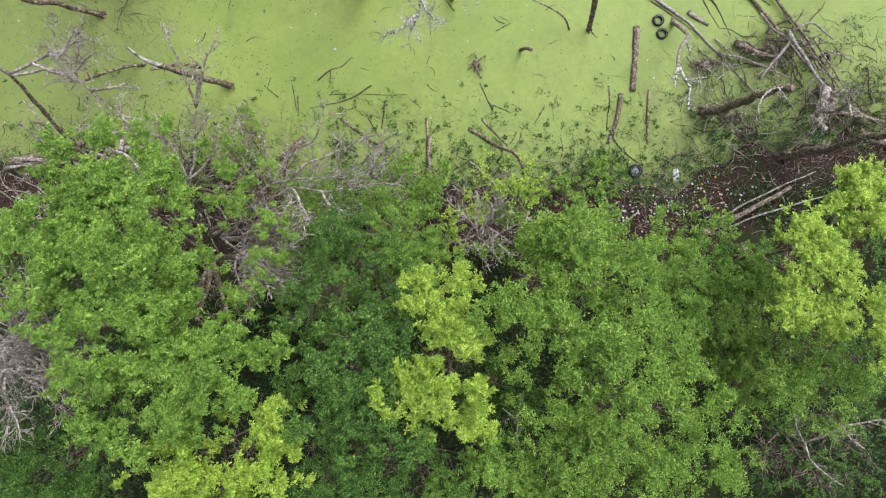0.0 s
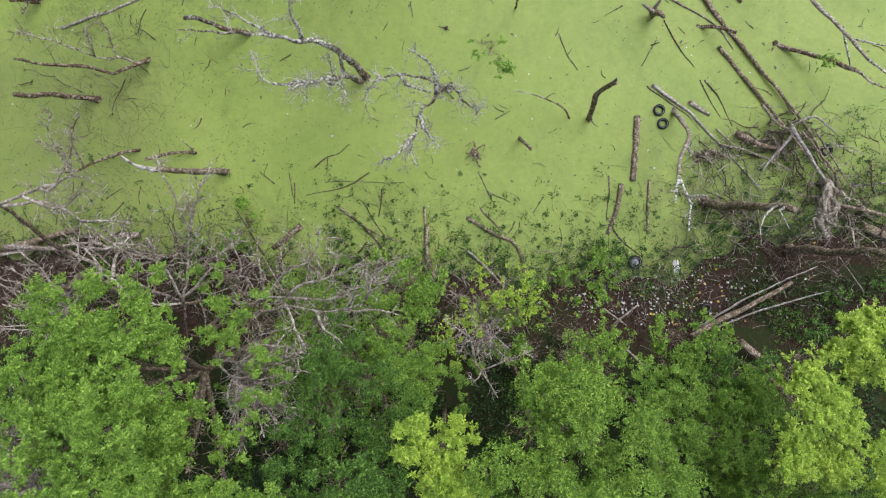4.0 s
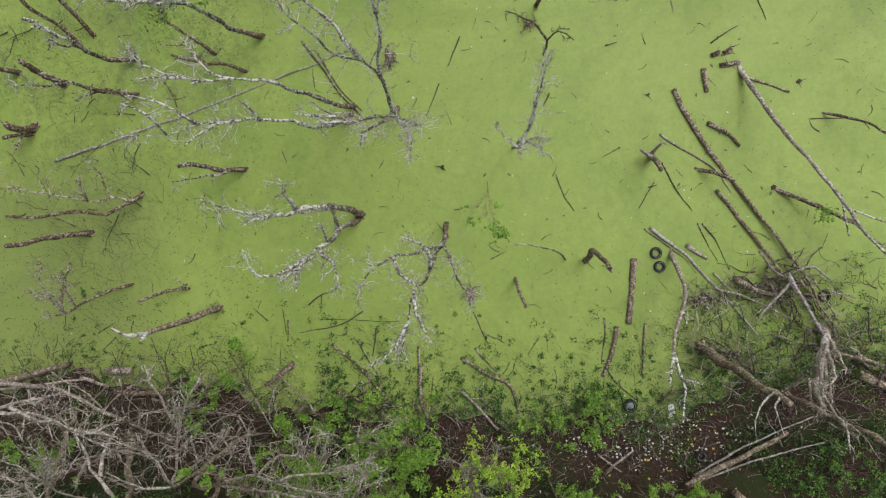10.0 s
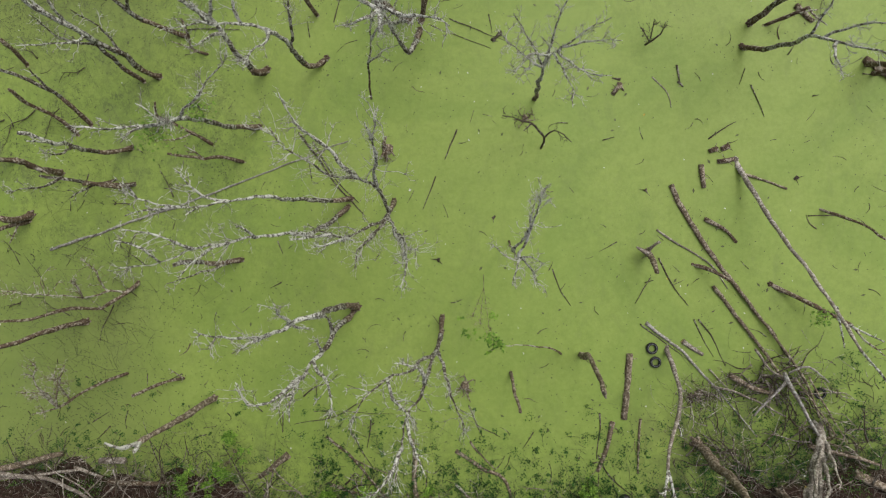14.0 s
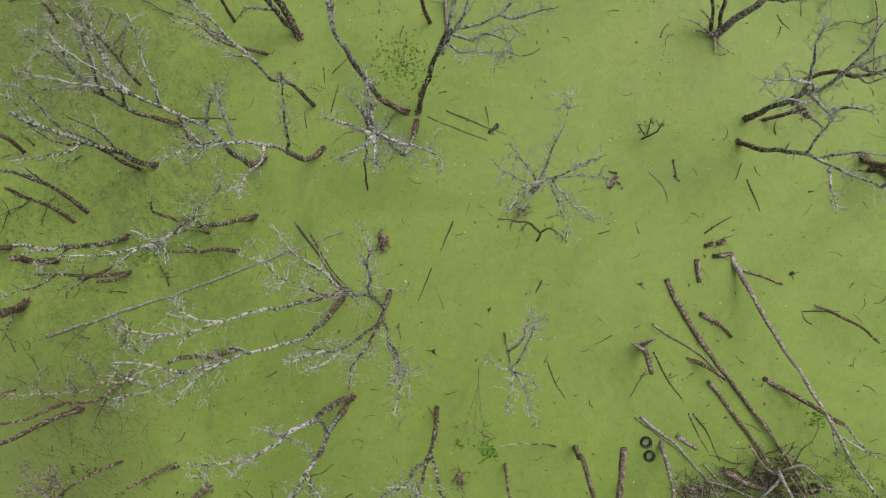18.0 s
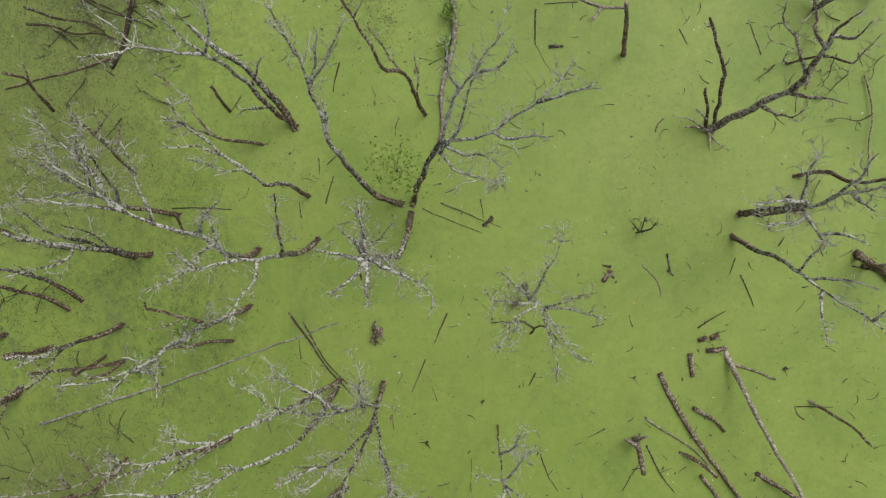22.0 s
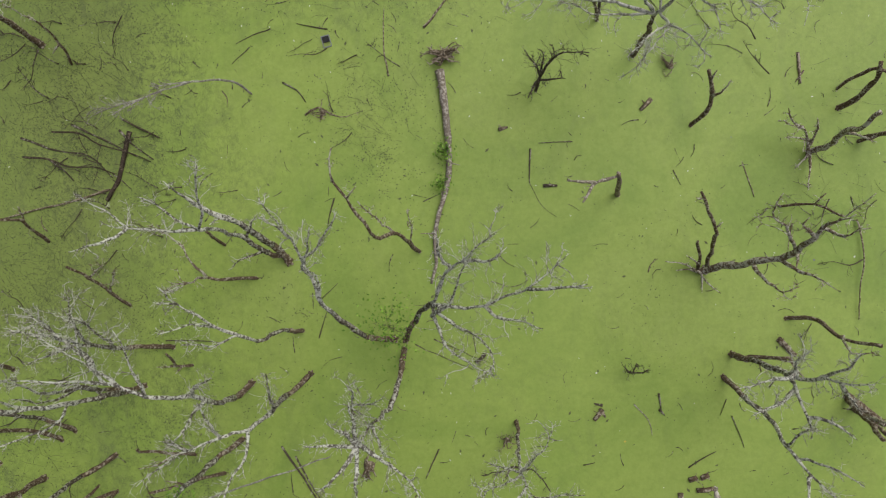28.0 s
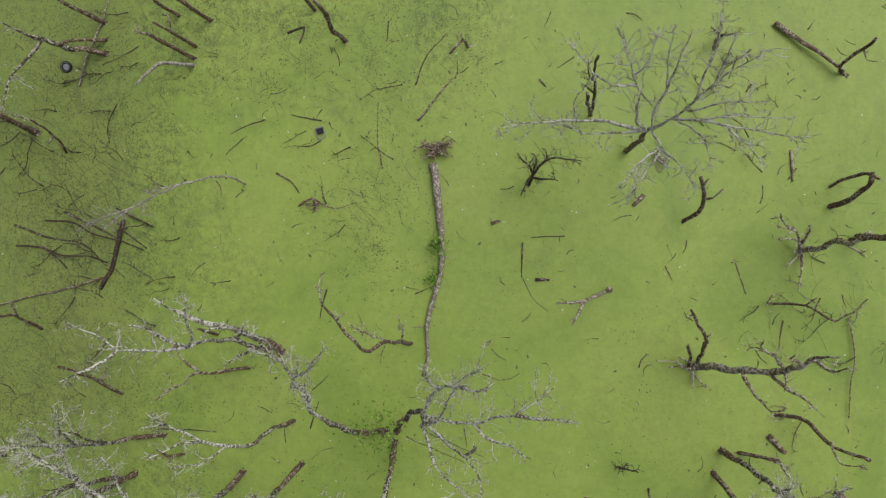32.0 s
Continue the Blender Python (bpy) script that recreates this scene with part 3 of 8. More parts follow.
leafy_tree((-3.15, 1.98), [(-3.97, 2.30, 4.5, 1.1), (-2.15, 3.01, 4.5, 1.0), (-2.96, 0.69, 5.0, 1.1)], 'thin spindly tree with fine green leaves', LEAF, 1200, 0.11, 0.07, 'tree', 0.35, 'tree', 1.8, 22)
leafy_tree((2.58, 2.10), [(2.70, 2.93, 5.6, 1.7), (1.70, 1.52, 5.5, 1.5), (3.70, 1.93, 5.5, 1.2)], "bright green leafy shrub at the water's edge", LEAF_YELLOW, 1200, 0.11, 0.05, 'shrub', 0.25, 'shrub', 1.8, 22)
leafy_tree((10.56, -0.08), [(10.86, 0.75, 5.1, 1.4), (10.47, -0.86, 4.8, 1.2)], 'rounded dark green shrub with fine leaves', LEAF, 2000, 0.12, 0.05, 'shrub', 0.25, 'shrub', 1.8, 22)
leafy_tree((-0.93, 3.09), [(-0.53, 2.82, 4.9, 1.1), (-1.23, 3.32, 4.8, 0.9)], 'low bright green shrub on the bank', LEAF, 1300, 0.12, 0.05, 'shrub', 0.25, 'shrub', 1.8, 22)
leafy_tree((-12.33, 4.39), [(-11.90, 4.90, 0.7, 1.0), (-12.79, 3.97, 0.6, 0.9)], 'low green shrub on the bank', LEAF, 700, 0.12, 0.05, 'shrub', 0.25, 'shrub', 1.8, 22)
leafy_tree((-6.28, 3.58), [(-6.98, 3.88, 0.7, 1.0), (-5.57, 3.38, 0.6, 0.9)], 'low green shrub on the bank', LEAF, 1300, 0.12, 0.05, 'shrub', 0.25, 'shrub', 1.8, 22)
leafy_tree((-2.24, 2.49), [(-2.22, 2.59, 1.2, 1.7), (-0.82, 1.99, 1.2, 1.4), (-3.74, 2.79, 1.0, 1.4)], 'mid green shrub on the bank', LEAF, 1900, 0.12, 0.05, 'shrub', 0.25, 'shrub', 1.8, 22)
leafy_tree((3.68, 0.49), [(3.04, 1.31, 2.7, 1.1), (4.43, -0.20, 2.5, 1.1)], 'bright green leafy shrub behind the bank', LEAF, 2200, 0.12, 0.05, 'shrub', 0.25, 'shrub', 1.8, 22)
leafy_tree((6.78, 3.31), [(7.37, 3.71, 0.2, 1.5), (6.18, 2.81, 0.4, 1.2)], 'low green marsh shrub at the waterline', LEAF, 900, 0.12, 0.05, 'shrub', 0.25, 'shrub', 1.8, 22)
leafy_tree((7.67, 3.32), [(8.36, 3.62, 0.1, 1.5), (6.87, 3.11, 0.3, 1.2)], 'low green marsh shrub at the waterline', LEAF, 700, 0.12, 0.05, 'shrub', 0.25, 'shrub', 1.8, 22)
leafy_tree((-19.83, 1.62), [(-19.00, 1.32, 1.5, 1.1), (-20.75, 2.02, 1.1, 1.1)], 'small green shrub among fallen branches', LEAF, 900, 0.12, 0.05, 'shrub', 0.25, 'shrub', 1.8, 22)
leafy_tree((13.74, -0.57), [(13.76, -0.56, 1.5, 1.1)], 'rounded dark green shrub with fine leaves', LEAF, 2200, 0.12, 0.05, 'shrub', 0.25, 'shrub', 1.8, 22)
leafy_tree((7.28, -0.80), [(8.11, -0.69, 1.8, 1.4), (6.42, -0.90, 2.0, 1.4)], 'dull green shrub behind the litter bank', LEAF_WILLOW, 1800, 0.12, 0.05, 'shrub', 0.25, 'shrub', 1.8, 22)
leafy_tree((20.41, 0.17), [(19.13, 0.56, 0.5, 2.0), (21.38, 0.87, 0.6, 1.7), (20.73, -0.83, 0.8, 1.7)], 'low green shrubs under fallen trunks', LEAF_DARK, 1900, 0.12, 0.05, 'shrub', 0.25, 'shrub', 1.8, 22)
leafy_tree((12.66, -2.28), [(12.50, -1.64, 6.7, 1.2), (13.12, -2.74, 6.9, 1.2)], 'leafy shrub with round mid green leaves', LEAF, 1400, 0.16, 0.05, 'shrub', 0.25, 'shrub', 1.8, 22)
leafy_tree((5.98, 0.30), [(7.06, -0.26, 8.0, 1.3), (5.26, -0.17, 8.1, 1.5), (6.24, 1.35, 7.1, 1.1)], 'dull green shrub under the trees', LEAF_WILLOW, 2000, 0.12, 0.05, 'shrub', 0.25, 'shrub', 1.8, 22)
leafy_tree((-4.50, -1.78), [(-3.91, -1.36, 4.3, 1.5), (-5.02, -2.18, 5.3, 1.5)], 'shaded green shrub under the trees', LEAF, 2200, 0.12, 0.05, 'shrub', 0.25, 'shrub', 1.8, 22)
leafy_tree((-8.78, -1.30), [(-7.51, -1.18, 2.8, 1.6), (-9.87, -1.40, 2.4, 1.4)], 'thin dull green shrub under the trees', LEAF_WILLOW, 1500, 0.12, 0.05, 'shrub', 0.25, 'shrub', 1.8, 22)
leafy_tree((-3.89, -1.98), [(-3.65, -2.78, 2.7, 1.9), (-5.58, -1.68, 2.3, 1.6), (-2.23, -1.45, 2.3, 1.6)], 'dull green understorey shrub', LEAF_WILLOW, 2400, 0.12, 0.05, 'shrub', 0.25, 'shrub', 1.8, 22)
leafy_tree((-2.25, 0.87), [(-1.61, 1.29, 1.8, 1.7), (-2.83, 0.47, 1.9, 1.4)], 'bright green understorey shrub', LEAF, 1600, 0.12, 0.05, 'shrub', 0.25, 'shrub', 1.8, 22)
leafy_tree((15.04, -2.37), [(14.21, -1.85, 3.3, 1.6), (16.00, -2.94, 3.4, 1.3)], 'dark green understorey shrub', LEAF_DARK, 1600, 0.12, 0.05, 'shrub', 0.25, 'shrub', 1.8, 22)
leafy_tree((3.58, -8.93), [(3.01, -7.79, 2.1, 1.9), (4.14, -10.05, 2.3, 1.6)], 'dark green understorey shrub under the trees', LEAF_DARK, 1500, 0.12, 0.05, 'shrub', 0.25, 'shrub', 1.8, 22)
leafy_tree((13.91, -6.65), [(14.85, -7.46, 2.1, 1.9), (12.94, -5.73, 2.3, 1.6)], 'dark green understorey shrub under the trees', LEAF_DARK, 1500, 0.12, 0.05, 'shrub', 0.25, 'shrub', 1.8, 22)
# three dark shrubs added to cover bright ground in the shaded gaps
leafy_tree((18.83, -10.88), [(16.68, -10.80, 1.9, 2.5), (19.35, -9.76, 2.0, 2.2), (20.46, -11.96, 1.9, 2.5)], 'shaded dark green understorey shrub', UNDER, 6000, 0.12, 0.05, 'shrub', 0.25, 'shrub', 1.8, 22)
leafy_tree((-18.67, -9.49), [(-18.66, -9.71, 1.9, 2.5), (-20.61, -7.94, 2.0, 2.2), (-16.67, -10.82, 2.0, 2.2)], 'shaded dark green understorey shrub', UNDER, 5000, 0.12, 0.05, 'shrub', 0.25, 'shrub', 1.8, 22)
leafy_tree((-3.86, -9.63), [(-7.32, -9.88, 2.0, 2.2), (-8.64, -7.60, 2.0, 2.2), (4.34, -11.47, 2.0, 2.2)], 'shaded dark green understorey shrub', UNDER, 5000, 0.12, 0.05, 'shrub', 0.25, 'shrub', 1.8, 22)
leafy_tree((3.09, 16.12), [(2.61, 13.68, 4.7, 0.7), (2.21, 14.07, 5.0, 0.5), (3.10, 13.28, 4.6, 0.5)], 'thin living sapling with a few green leaves in the pond', LEAF, 120, 0.15, 0.02, 'sapling', 0.3, 'tree', 1.8, 8)
leafy_tree((-10.44, 6.00), [(-9.90, 6.80, 0.9, 0.6), (-10.54, 5.90, 0.8, 0.5), (-10.97, 5.30, 0.7, 0.5)], 'small leafy bush growing in the shallow water', LEAF, 520, 0.12, 0.03, 'shrub', 0.25, 'shrub', 1.8, 8)
leafy_tree((0.26, 4.41), [(0.27, 4.41, 0.6, 0.3)], 'small bright green water plant at the bank', LEAF, 90, 0.11, 0.02, 'shrub', 0.2, 'shrub', 1.8, 8)


# ---- dead trees: base in metres, then control points of trunk and limbs from the base ----
dead_tree((-8.50, 26.77), 'standing dead tree with dark wet trunk and bleached grey branches', [(0, 0, -0.2), (-0.3, -0.41, 1), (-0.4, -0.28, 3), (-0.55, 0.27, 4.5), (-0.82, 0.59, 5.5), (-1.42, 0.85, 6.6), (-1.92, 1.05, 7.4)],
    [[(-1.92, 1.05, 7.4), (-2.97, 1.6, 7.5), (-4.38, 2.5, 7.7), (-5.18, 3.04, 7.9), (-6.13, 3.55, 8.2), (-6.77, 3.76, 8.5)], [(-1.92, 1.05, 7.4), (-1.89, 1.82, 8), (-1.98, 2.97, 8.6), (-2.13, 4.05, 9.4)], [(-0.55, 0.27, 4.5), (-0.68, -0.11, 5.5), (-0.81, -0.6, 6.3), (-1.19, -1.07, 7)], [(-0.82, 0.59, 5.5), (0.08, 1.54, 7), (1.19, 1.99, 8)], [(-2.97, 1.6, 7.5), (-4.18, 1.82, 8), (-5.81, 1.79, 8.6), (-6.41, 2.03, 9)], [(-3.39, 1.73, 7.8), (-3.47, 2.77, 8.8), (-4.27, 3.91, 9.6), (-4.9, 5.02, 10.5)], [(-3.49, 2.55, 8.4), (-3.6, 3.48, 9.3), (-3.27, 4.71, 10)]], 0.19, 1.3)
dead_tree((-5.32, 27.35), 'standing dead tree with dark wet trunk and bleached grey branches', [(0, 0, -0.2), (-0.68, -0.67, 0.8), (-0.8, -0.84, 4), (-0.89, -0.9, 6.8)],
    [[(-0.89, -0.9, 6.8), (-1.77, -0.95, 7.6), (-2.79, -1.23, 8.4), (-3.28, -1.56, 9), (-3.93, -2.09, 10)], [(-0.89, -0.9, 6.8), (-0.74, -1.49, 7.4), (-0.95, -2.38, 8.5), (-1.03, -3.23, 9.4)], [(-0.8, -0.84, 4), (-0.22, 0.62, 6.5), (0.11, 1.79, 8)], [(-1.77, -0.95, 7.6), (-2.05, -0.08, 8.6), (-1.95, 0.99, 9.4)], [(-2.79, -1.23, 8.4), (-3.21, -0.52, 9.4)]], 0.17, 1.6)
dead_tree((-14.30, 26.43), 'standing dead tree with dark wet trunk and bleached grey branches', [(0, 0, -0.2), (-0.31, -0.06, 1.2), (-0.28, 0.18, 3), (-0.65, 0.39, 5.2), (-1.15, 0.62, 7), (-1.5, 0.96, 8.4)],
    [[(-0.28, 0.18, 3), (-0.59, 1.05, 4.5), (-1.23, 1.35, 5.5)], [(-0.65, 0.39, 5.2), (-0.73, -0.28, 6.2), (-1.61, -0.64, 7), (-2.18, -0.8, 7.5)], [(-1.15, 0.62, 7), (-1.35, 1.14, 8), (-1.48, 1.58, 9)]], 0.17, 1.1)
dead_tree((-15.14, 26.18), 'standing dead tree with dark wet trunk and bleached grey branches', [(0, 0, -0.2), (-0.41, 0.38, 1.5), (-0.53, 0.79, 3.2), (-0.64, 1.01, 4.5)],
    [[(-0.64, 1.01, 4.5), (-0.65, 1.36, 6), (-0.62, 1.99, 7.4), (-0.61, 2.5, 8.2)], [(-0.53, 0.79, 3.2), (-1.09, 0.56, 5), (-1.6, 1.1, 6.4)]], 0.13, 0.9)
dead_tree((-8.91, 23.73), 'standing dead tree with dark wet trunk and bleached grey branches', [(0, 0, -0.2), (-0.68, -0.44, 2.2), (-0.92, -0.61, 4.2), (-1.09, -1.11, 7), (-1.61, -1.61, 8.4)],
    [[(-1.61, -1.61, 8.4), (-2.04, -1.84, 9), (-3.08, -1.98, 9.6), (-3.87, -1.99, 10)], [(-1.61, -1.61, 8.4), (-1.7, -2.07, 9.4), (-1.75, -2.56, 10)], [(-1.09, -1.11, 7), (-1.17, -1.34, 8.4), (-1.6, -1, 9.4)], [(-1.09, -1.11, 7), (0.7, -0.12, 8.6), (2.1, 0.75, 9.6)], [(-1.61, -1.61, 8.4), (-0.2, -1.74, 9.6), (0.33, -2.22, 10.4)]], 0.16, 1.4)
dead_tree((-15.78, 22.66), 'standing dead tree with dark wet trunk and bleached grey branches', [(0, 0, -0.2), (-0.75, -0.58, 1.8), (-0.7, -0.56, 3.8), (-0.62, -0.66, 5.6), (-1.05, -0.57, 7)],
    [[(-0.7, -0.56, 3.8), (-0.23, -1.15, 5.6), (0.05, -1.38, 7)], [(-0.62, -0.66, 5.6), (-0.56, -0.92, 7)]], 0.15, 0.9)
dead_tree((-19.68, 21.29), 'dark leafless dead tree standing in duckweed', [(0, 0, -0.2), (0.1, 0.11, 2), (0.11, 0.24, 3.5)],
    [[(0.1, 0.11, 2), (1.41, -0.44, 3)]], 0.19, 0.7, bark=BARK, limb_bark=SPECKLED)
dead_tree((-16.68, 20.97), 'dark leafless dead tree standing in duckweed', [(0, 0, -0.2), (-0.22, -0.38, 1.2), (-0.36, -0.62, 2.4)],
    [], 0.1, 0.9, bark=BARK, limb_bark=SPECKLED)
dead_tree((-15.66, 20.78), 'dark leafless dead tree standing in duckweed', [(0, 0, -0.2), (-0.05, -0.31, 1.2), (-0.2, -0.42, 2.6)],
    [], 0.09, 0.9, bark=BARK, limb_bark=SPECKLED)
dead_tree((-18.02, 23.86), 'standing dead tree with dark wet trunk and bleached grey branches', [(0, 0, -0.2), (-0.35, 0.73, 1), (-0.85, 1.4, 2.2), (-1.54, 1.71, 3), (-1.88, 1.73, 4)],
    [[(-0.85, 1.4, 2.2), (-0.82, 1.91, 3.6)]], 0.13, 0.8)
dead_tree((-18.73, 23.35), 'dark leafless dead tree standing in duckweed', [(0, 0, -0.2), (-0.54, 0.66, 1), (-1.15, 1.07, 2.2), (-1.07, 1.62, 3.6)],
    [], 0.13, 0.8, bark=BARK, limb_bark=SPECKLED)
dead_tree((-21.29, 19.08), 'dark leafless dead tree standing in duckweed', [(0, 0, -0.2), (-0.2, -0.39, 1), (0, -0.36, 2)],
    [], 0.2, 0.6, bark=BARK, limb_bark=SPECKLED)
dead_tree((-5.82, 29.63), 'standing dead tree with dark wet trunk and bleached grey branches', [(0, 0, -0.2), (-0.47, 0.41, 3.2), (-0.95, 0.22, 4.6), (-1.26, 0.57, 5.9), (-2.09, 1.38, 7.5)],
    [[(-2.09, 1.38, 7.5), (-2.93, 2.14, 8.2), (-3.07, 2.93, 9.3)], [(-1.7, 1, 6.7), (-2.55, 1.25, 8), (-3.19, 1.12, 9)], [(-2.93, 2.14, 8.2), (-3.54, 2.3, 9)], [(-1.26, 0.57, 5.9), (-1.8, 0.47, 7.6), (-2.4, 0.7, 8.8)]], 0.13, 1.2)
dead_tree((-6.63, 33.29), 'standing dead tree with dark wet trunk and bleached grey branches', [(0, 0, -0.2), (-0.51, 1.09, 2), (-0.85, 1.56, 3.5), (-1.26, 2.03, 4.6), (-1.89, 2.29, 5.6), (-2.34, 2.56, 6.3)],
    [[(-2.34, 2.56, 6.3), (-2.75, 2.99, 7), (-3.05, 3.33, 7.5)], [(-1.26, 2.03, 4.6), (-1.43, 2.06, 5.8), (-1.59, 1.79, 6.6)]], 0.21, 0.7)
dead_tree((-6.82, 33.58), 'standing dead tree with dark wet trunk and bleached grey branches', [(0, 0, -0.2), (-0.53, 0.21, 2.2), (-0.93, 0.86, 3.5), (-1.23, 1.2, 5.5), (-1.49, 1.27, 7.5)],
    [[(-1.49, 1.27, 7.5), (-2.52, 1.12, 8), (-3.78, 1.14, 8.4), (-4.23, 1.67, 8.8), (-4.91, 2.13, 9.3), (-5.16, 2.37, 9.6)], [(-1.49, 1.27, 7.5), (-2.09, 1.65, 8.2), (-2.47, 2.06, 8.8), (-2.87, 2.32, 9.5)], [(-1.49, 1.27, 7.5), (-0.99, 1.84, 8.4), (-0.7, 2.56, 9.5), (-0.27, 3.51, 10.5)], [(-0.53, 0.21, 2.2), (-1.22, -0.2, 3.4), (-1.39, -0.45, 4)], [(-0.93, 0.86, 3.5), (-0.33, 1.64, 4.5), (0.04, 1.94, 5)], [(-3.78, 1.14, 8.4), (-4.52, 0.66, 9.2), (-5.07, 0.21, 10)]], 0.17, 1.2)
dead_tree((-8.20, 32.36), 'dark leafless dead tree standing in duckweed', [(0, 0, -0.2), (-1.36, 0.05, 1.2), (-2.05, 0.1, 2)],
    [[(-2.05, 0.1, 2), (-2.51, 0.92, 2.6), (-2.89, 1.69, 3), (-3.76, 2.42, 3.5), (-4.12, 2.6, 4)], [(-2.05, 0.1, 2), (-2.06, -0.07, 5), (-2.08, -0.31, 6)]], 0.1, 0.8, bark=BARK, limb_bark=SPECKLED)
dead_tree((-10.11, 34.05), 'dark leafless dead tree standing in duckweed', [(0, 0, -0.2), (-0.07, 0.39, 1.2), (0.05, 0.71, 2.4)],
    [], 0.09, 0.4, bark=BARK, limb_bark=SPECKLED)
dead_tree((-15.13, 30.66), 'dark leafless dead tree standing in duckweed', [(0, 0, -0.2), (-0.44, 0.77, 1.2), (-0.62, 1.69, 2.6), (-1.1, 2.33, 3.8)],
    [[(-0.62, 1.69, 2.6), (0.66, 2.43, 3.8)], [(-0.44, 0.77, 1.2), (0.74, 2.1, 3)]], 0.1, 1.0, bark=BARK, limb_bark=SPECKLED)
dead_tree((-19.71, 33.99), 'dark leafless dead tree standing in duckweed', [(0, 0, -0.2), (0.15, 0.7, 1.5), (0.16, 1.2, 2.5), (-0.05, 1.14, 3.5)],
    [[(0.08, 1.05, 2), (0.39, 1.86, 3)]], 0.1, 0.9, bark=BARK, limb_bark=SPECKLED)
dead_tree((-0.89, 29.30), 'standing dead tree with dark wet trunk and bleached grey branches', [(0, 0, -0.2), (-0.9, 0.21, 1.2), (-1.59, 0.8, 2.4), (-2.26, 1.52, 4), (-2.8, 2.46, 5.2), (-3.08, 3.5, 6.2)],
    [[(-3.08, 3.5, 6.2), (-3.2, 4.45, 7.2), (-3.52, 5.21, 8.2), (-3.79, 5.99, 9.2), (-4.07, 6.64, 10)], [(-3.2, 4.45, 7.2), (-2.4, 4.89, 8.2), (-1.64, 5.7, 9.2), (-1.32, 6.1, 9.8)], [(-3.08, 3.5, 6.2), (-2.98, 4.18, 7.6), (-2.63, 4.93, 8.6), (-2.27, 5.72, 9.6)], [(-3.52, 5.21, 8.2), (-3.62, 5.5, 9), (-3.95, 6.03, 10)], [(-2.8, 2.46, 5.2), (-2.77, 3.78, 7)]], 0.19, 1.0)
dead_tree((-0.29, 29.28), 'standing dead tree with dark wet trunk and bleached grey branches', [(0, 0, -0.2), (0.37, 0.98, 1.2), (1.02, 1.97, 3), (1.69, 2.52, 5)],
    [[(1.69, 2.52, 5), (1.87, 3.38, 6), (2.34, 4.1, 7.2), (2.89, 4.55, 8.2), (3.18, 5.03, 9), (3.86, 5.48, 9.8)], [(1.69, 2.45, 5), (2.98, 2.43, 6), (3.67, 2.54, 6.6), (4.53, 3.09, 7.4), (5.44, 3.49, 8.2), (6.45, 4.45, 8.6), (6.69, 4.82, 9)], [(5.44, 3.49, 8.2), (6.29, 3.54, 9), (7.37, 3.79, 9.8)], [(3.67, 2.54, 6.6), (4.55, 2.18, 7.4), (5.92, 2.1, 8.8)], [(2.01, 2.06, 5.5), (2.97, 1.58, 6.8), (3.96, 1.15, 8), (4.14, 0.3, 8.8)], [(2.89, 4.55, 8.2), (3.72, 4.56, 9), (4.28, 5.08, 9.8)], [(2.34, 4.1, 7.2), (1.79, 4.73, 8.4), (1.9, 5.53, 9.4)]] + [[(1.76, 1.92, 5), (2.23, 0.93, 7), (2.95, 0.6, 8), (3.92, 0.24, 9)], [(1.68, 1.99, 5), (2.52, 3.05, 7), (2.84, 3.97, 8), (3.14, 4.83, 9)]], 0.18, 1.2)
dead_tree((-0.37, 28.80), 'standing dead tree with dark wet trunk and bleached grey branches', [(0, 0, -0.2), (-0.06, -0.97, 1.5), (-0.22, -1.83, 2.6), (-0.35, -2.27, 3.4)],
    [[(-0.35, -2.27, 3.4), (-0.79, -2.18, 6.5), (-0.95, -2.29, 8.5)], [(-0.95, -2.29, 8.5), (-1.11, -0.97, 9.4), (-1.06, -0.28, 10)], [(-0.95, -2.36, 8.5), (-1.81, -2.19, 9.2), (-2.79, -1.86, 10)], [(-0.95, -2.36, 8.5), (-1.54, -3.09, 9.4), (-2.2, -3.54, 10.2)], [(-0.95, -2.36, 8.5), (-0.9, -3.29, 9.4), (-0.56, -3.91, 10.2)], [(-0.84, -2.29, 8.5), (0.34, -2.78, 9.2), (1.13, -3.15, 9.8), (1.68, -3.6, 10.4)], [(-0.79, -2.18, 6.5), (0.03, -2.62, 8.4)], [(-0.95, -2.29, 8.5), (-1.46, -1.61, 9.4), (-1.87, -1.02, 10)]], 0.17, 1.6)
dead_tree((0.32, 34.00), 'dark leafless dead tree standing in duckweed', [(0, 0, -0.2), (-0.37, 0.43, 2.4), (-0.62, 0.78, 4.3), (-1.55, 0.61, 6.1), (-1.88, 1.29, 7.2), (-2.48, 2.07, 7.8), (-2.98, 2.75, 8.2)],
    [[(-2.98, 2.75, 8.2), (-2.99, 3.32, 8.5), (-2.94, 3.99, 8.8)], [(-0.85, 0.78, 4.6), (-1.53, 1.45, 6.4), (-2.06, 2.01, 7.6)], [(-0.26, 0.35, 2), (-0.26, 1.37, 3.4), (-0.32, 2.02, 4.2)], [(-2.48, 2.07, 7.8), (-2.05, 2.49, 8.4)]], 0.12, 0.8, bark=BARK, limb_bark=SPECKLED)
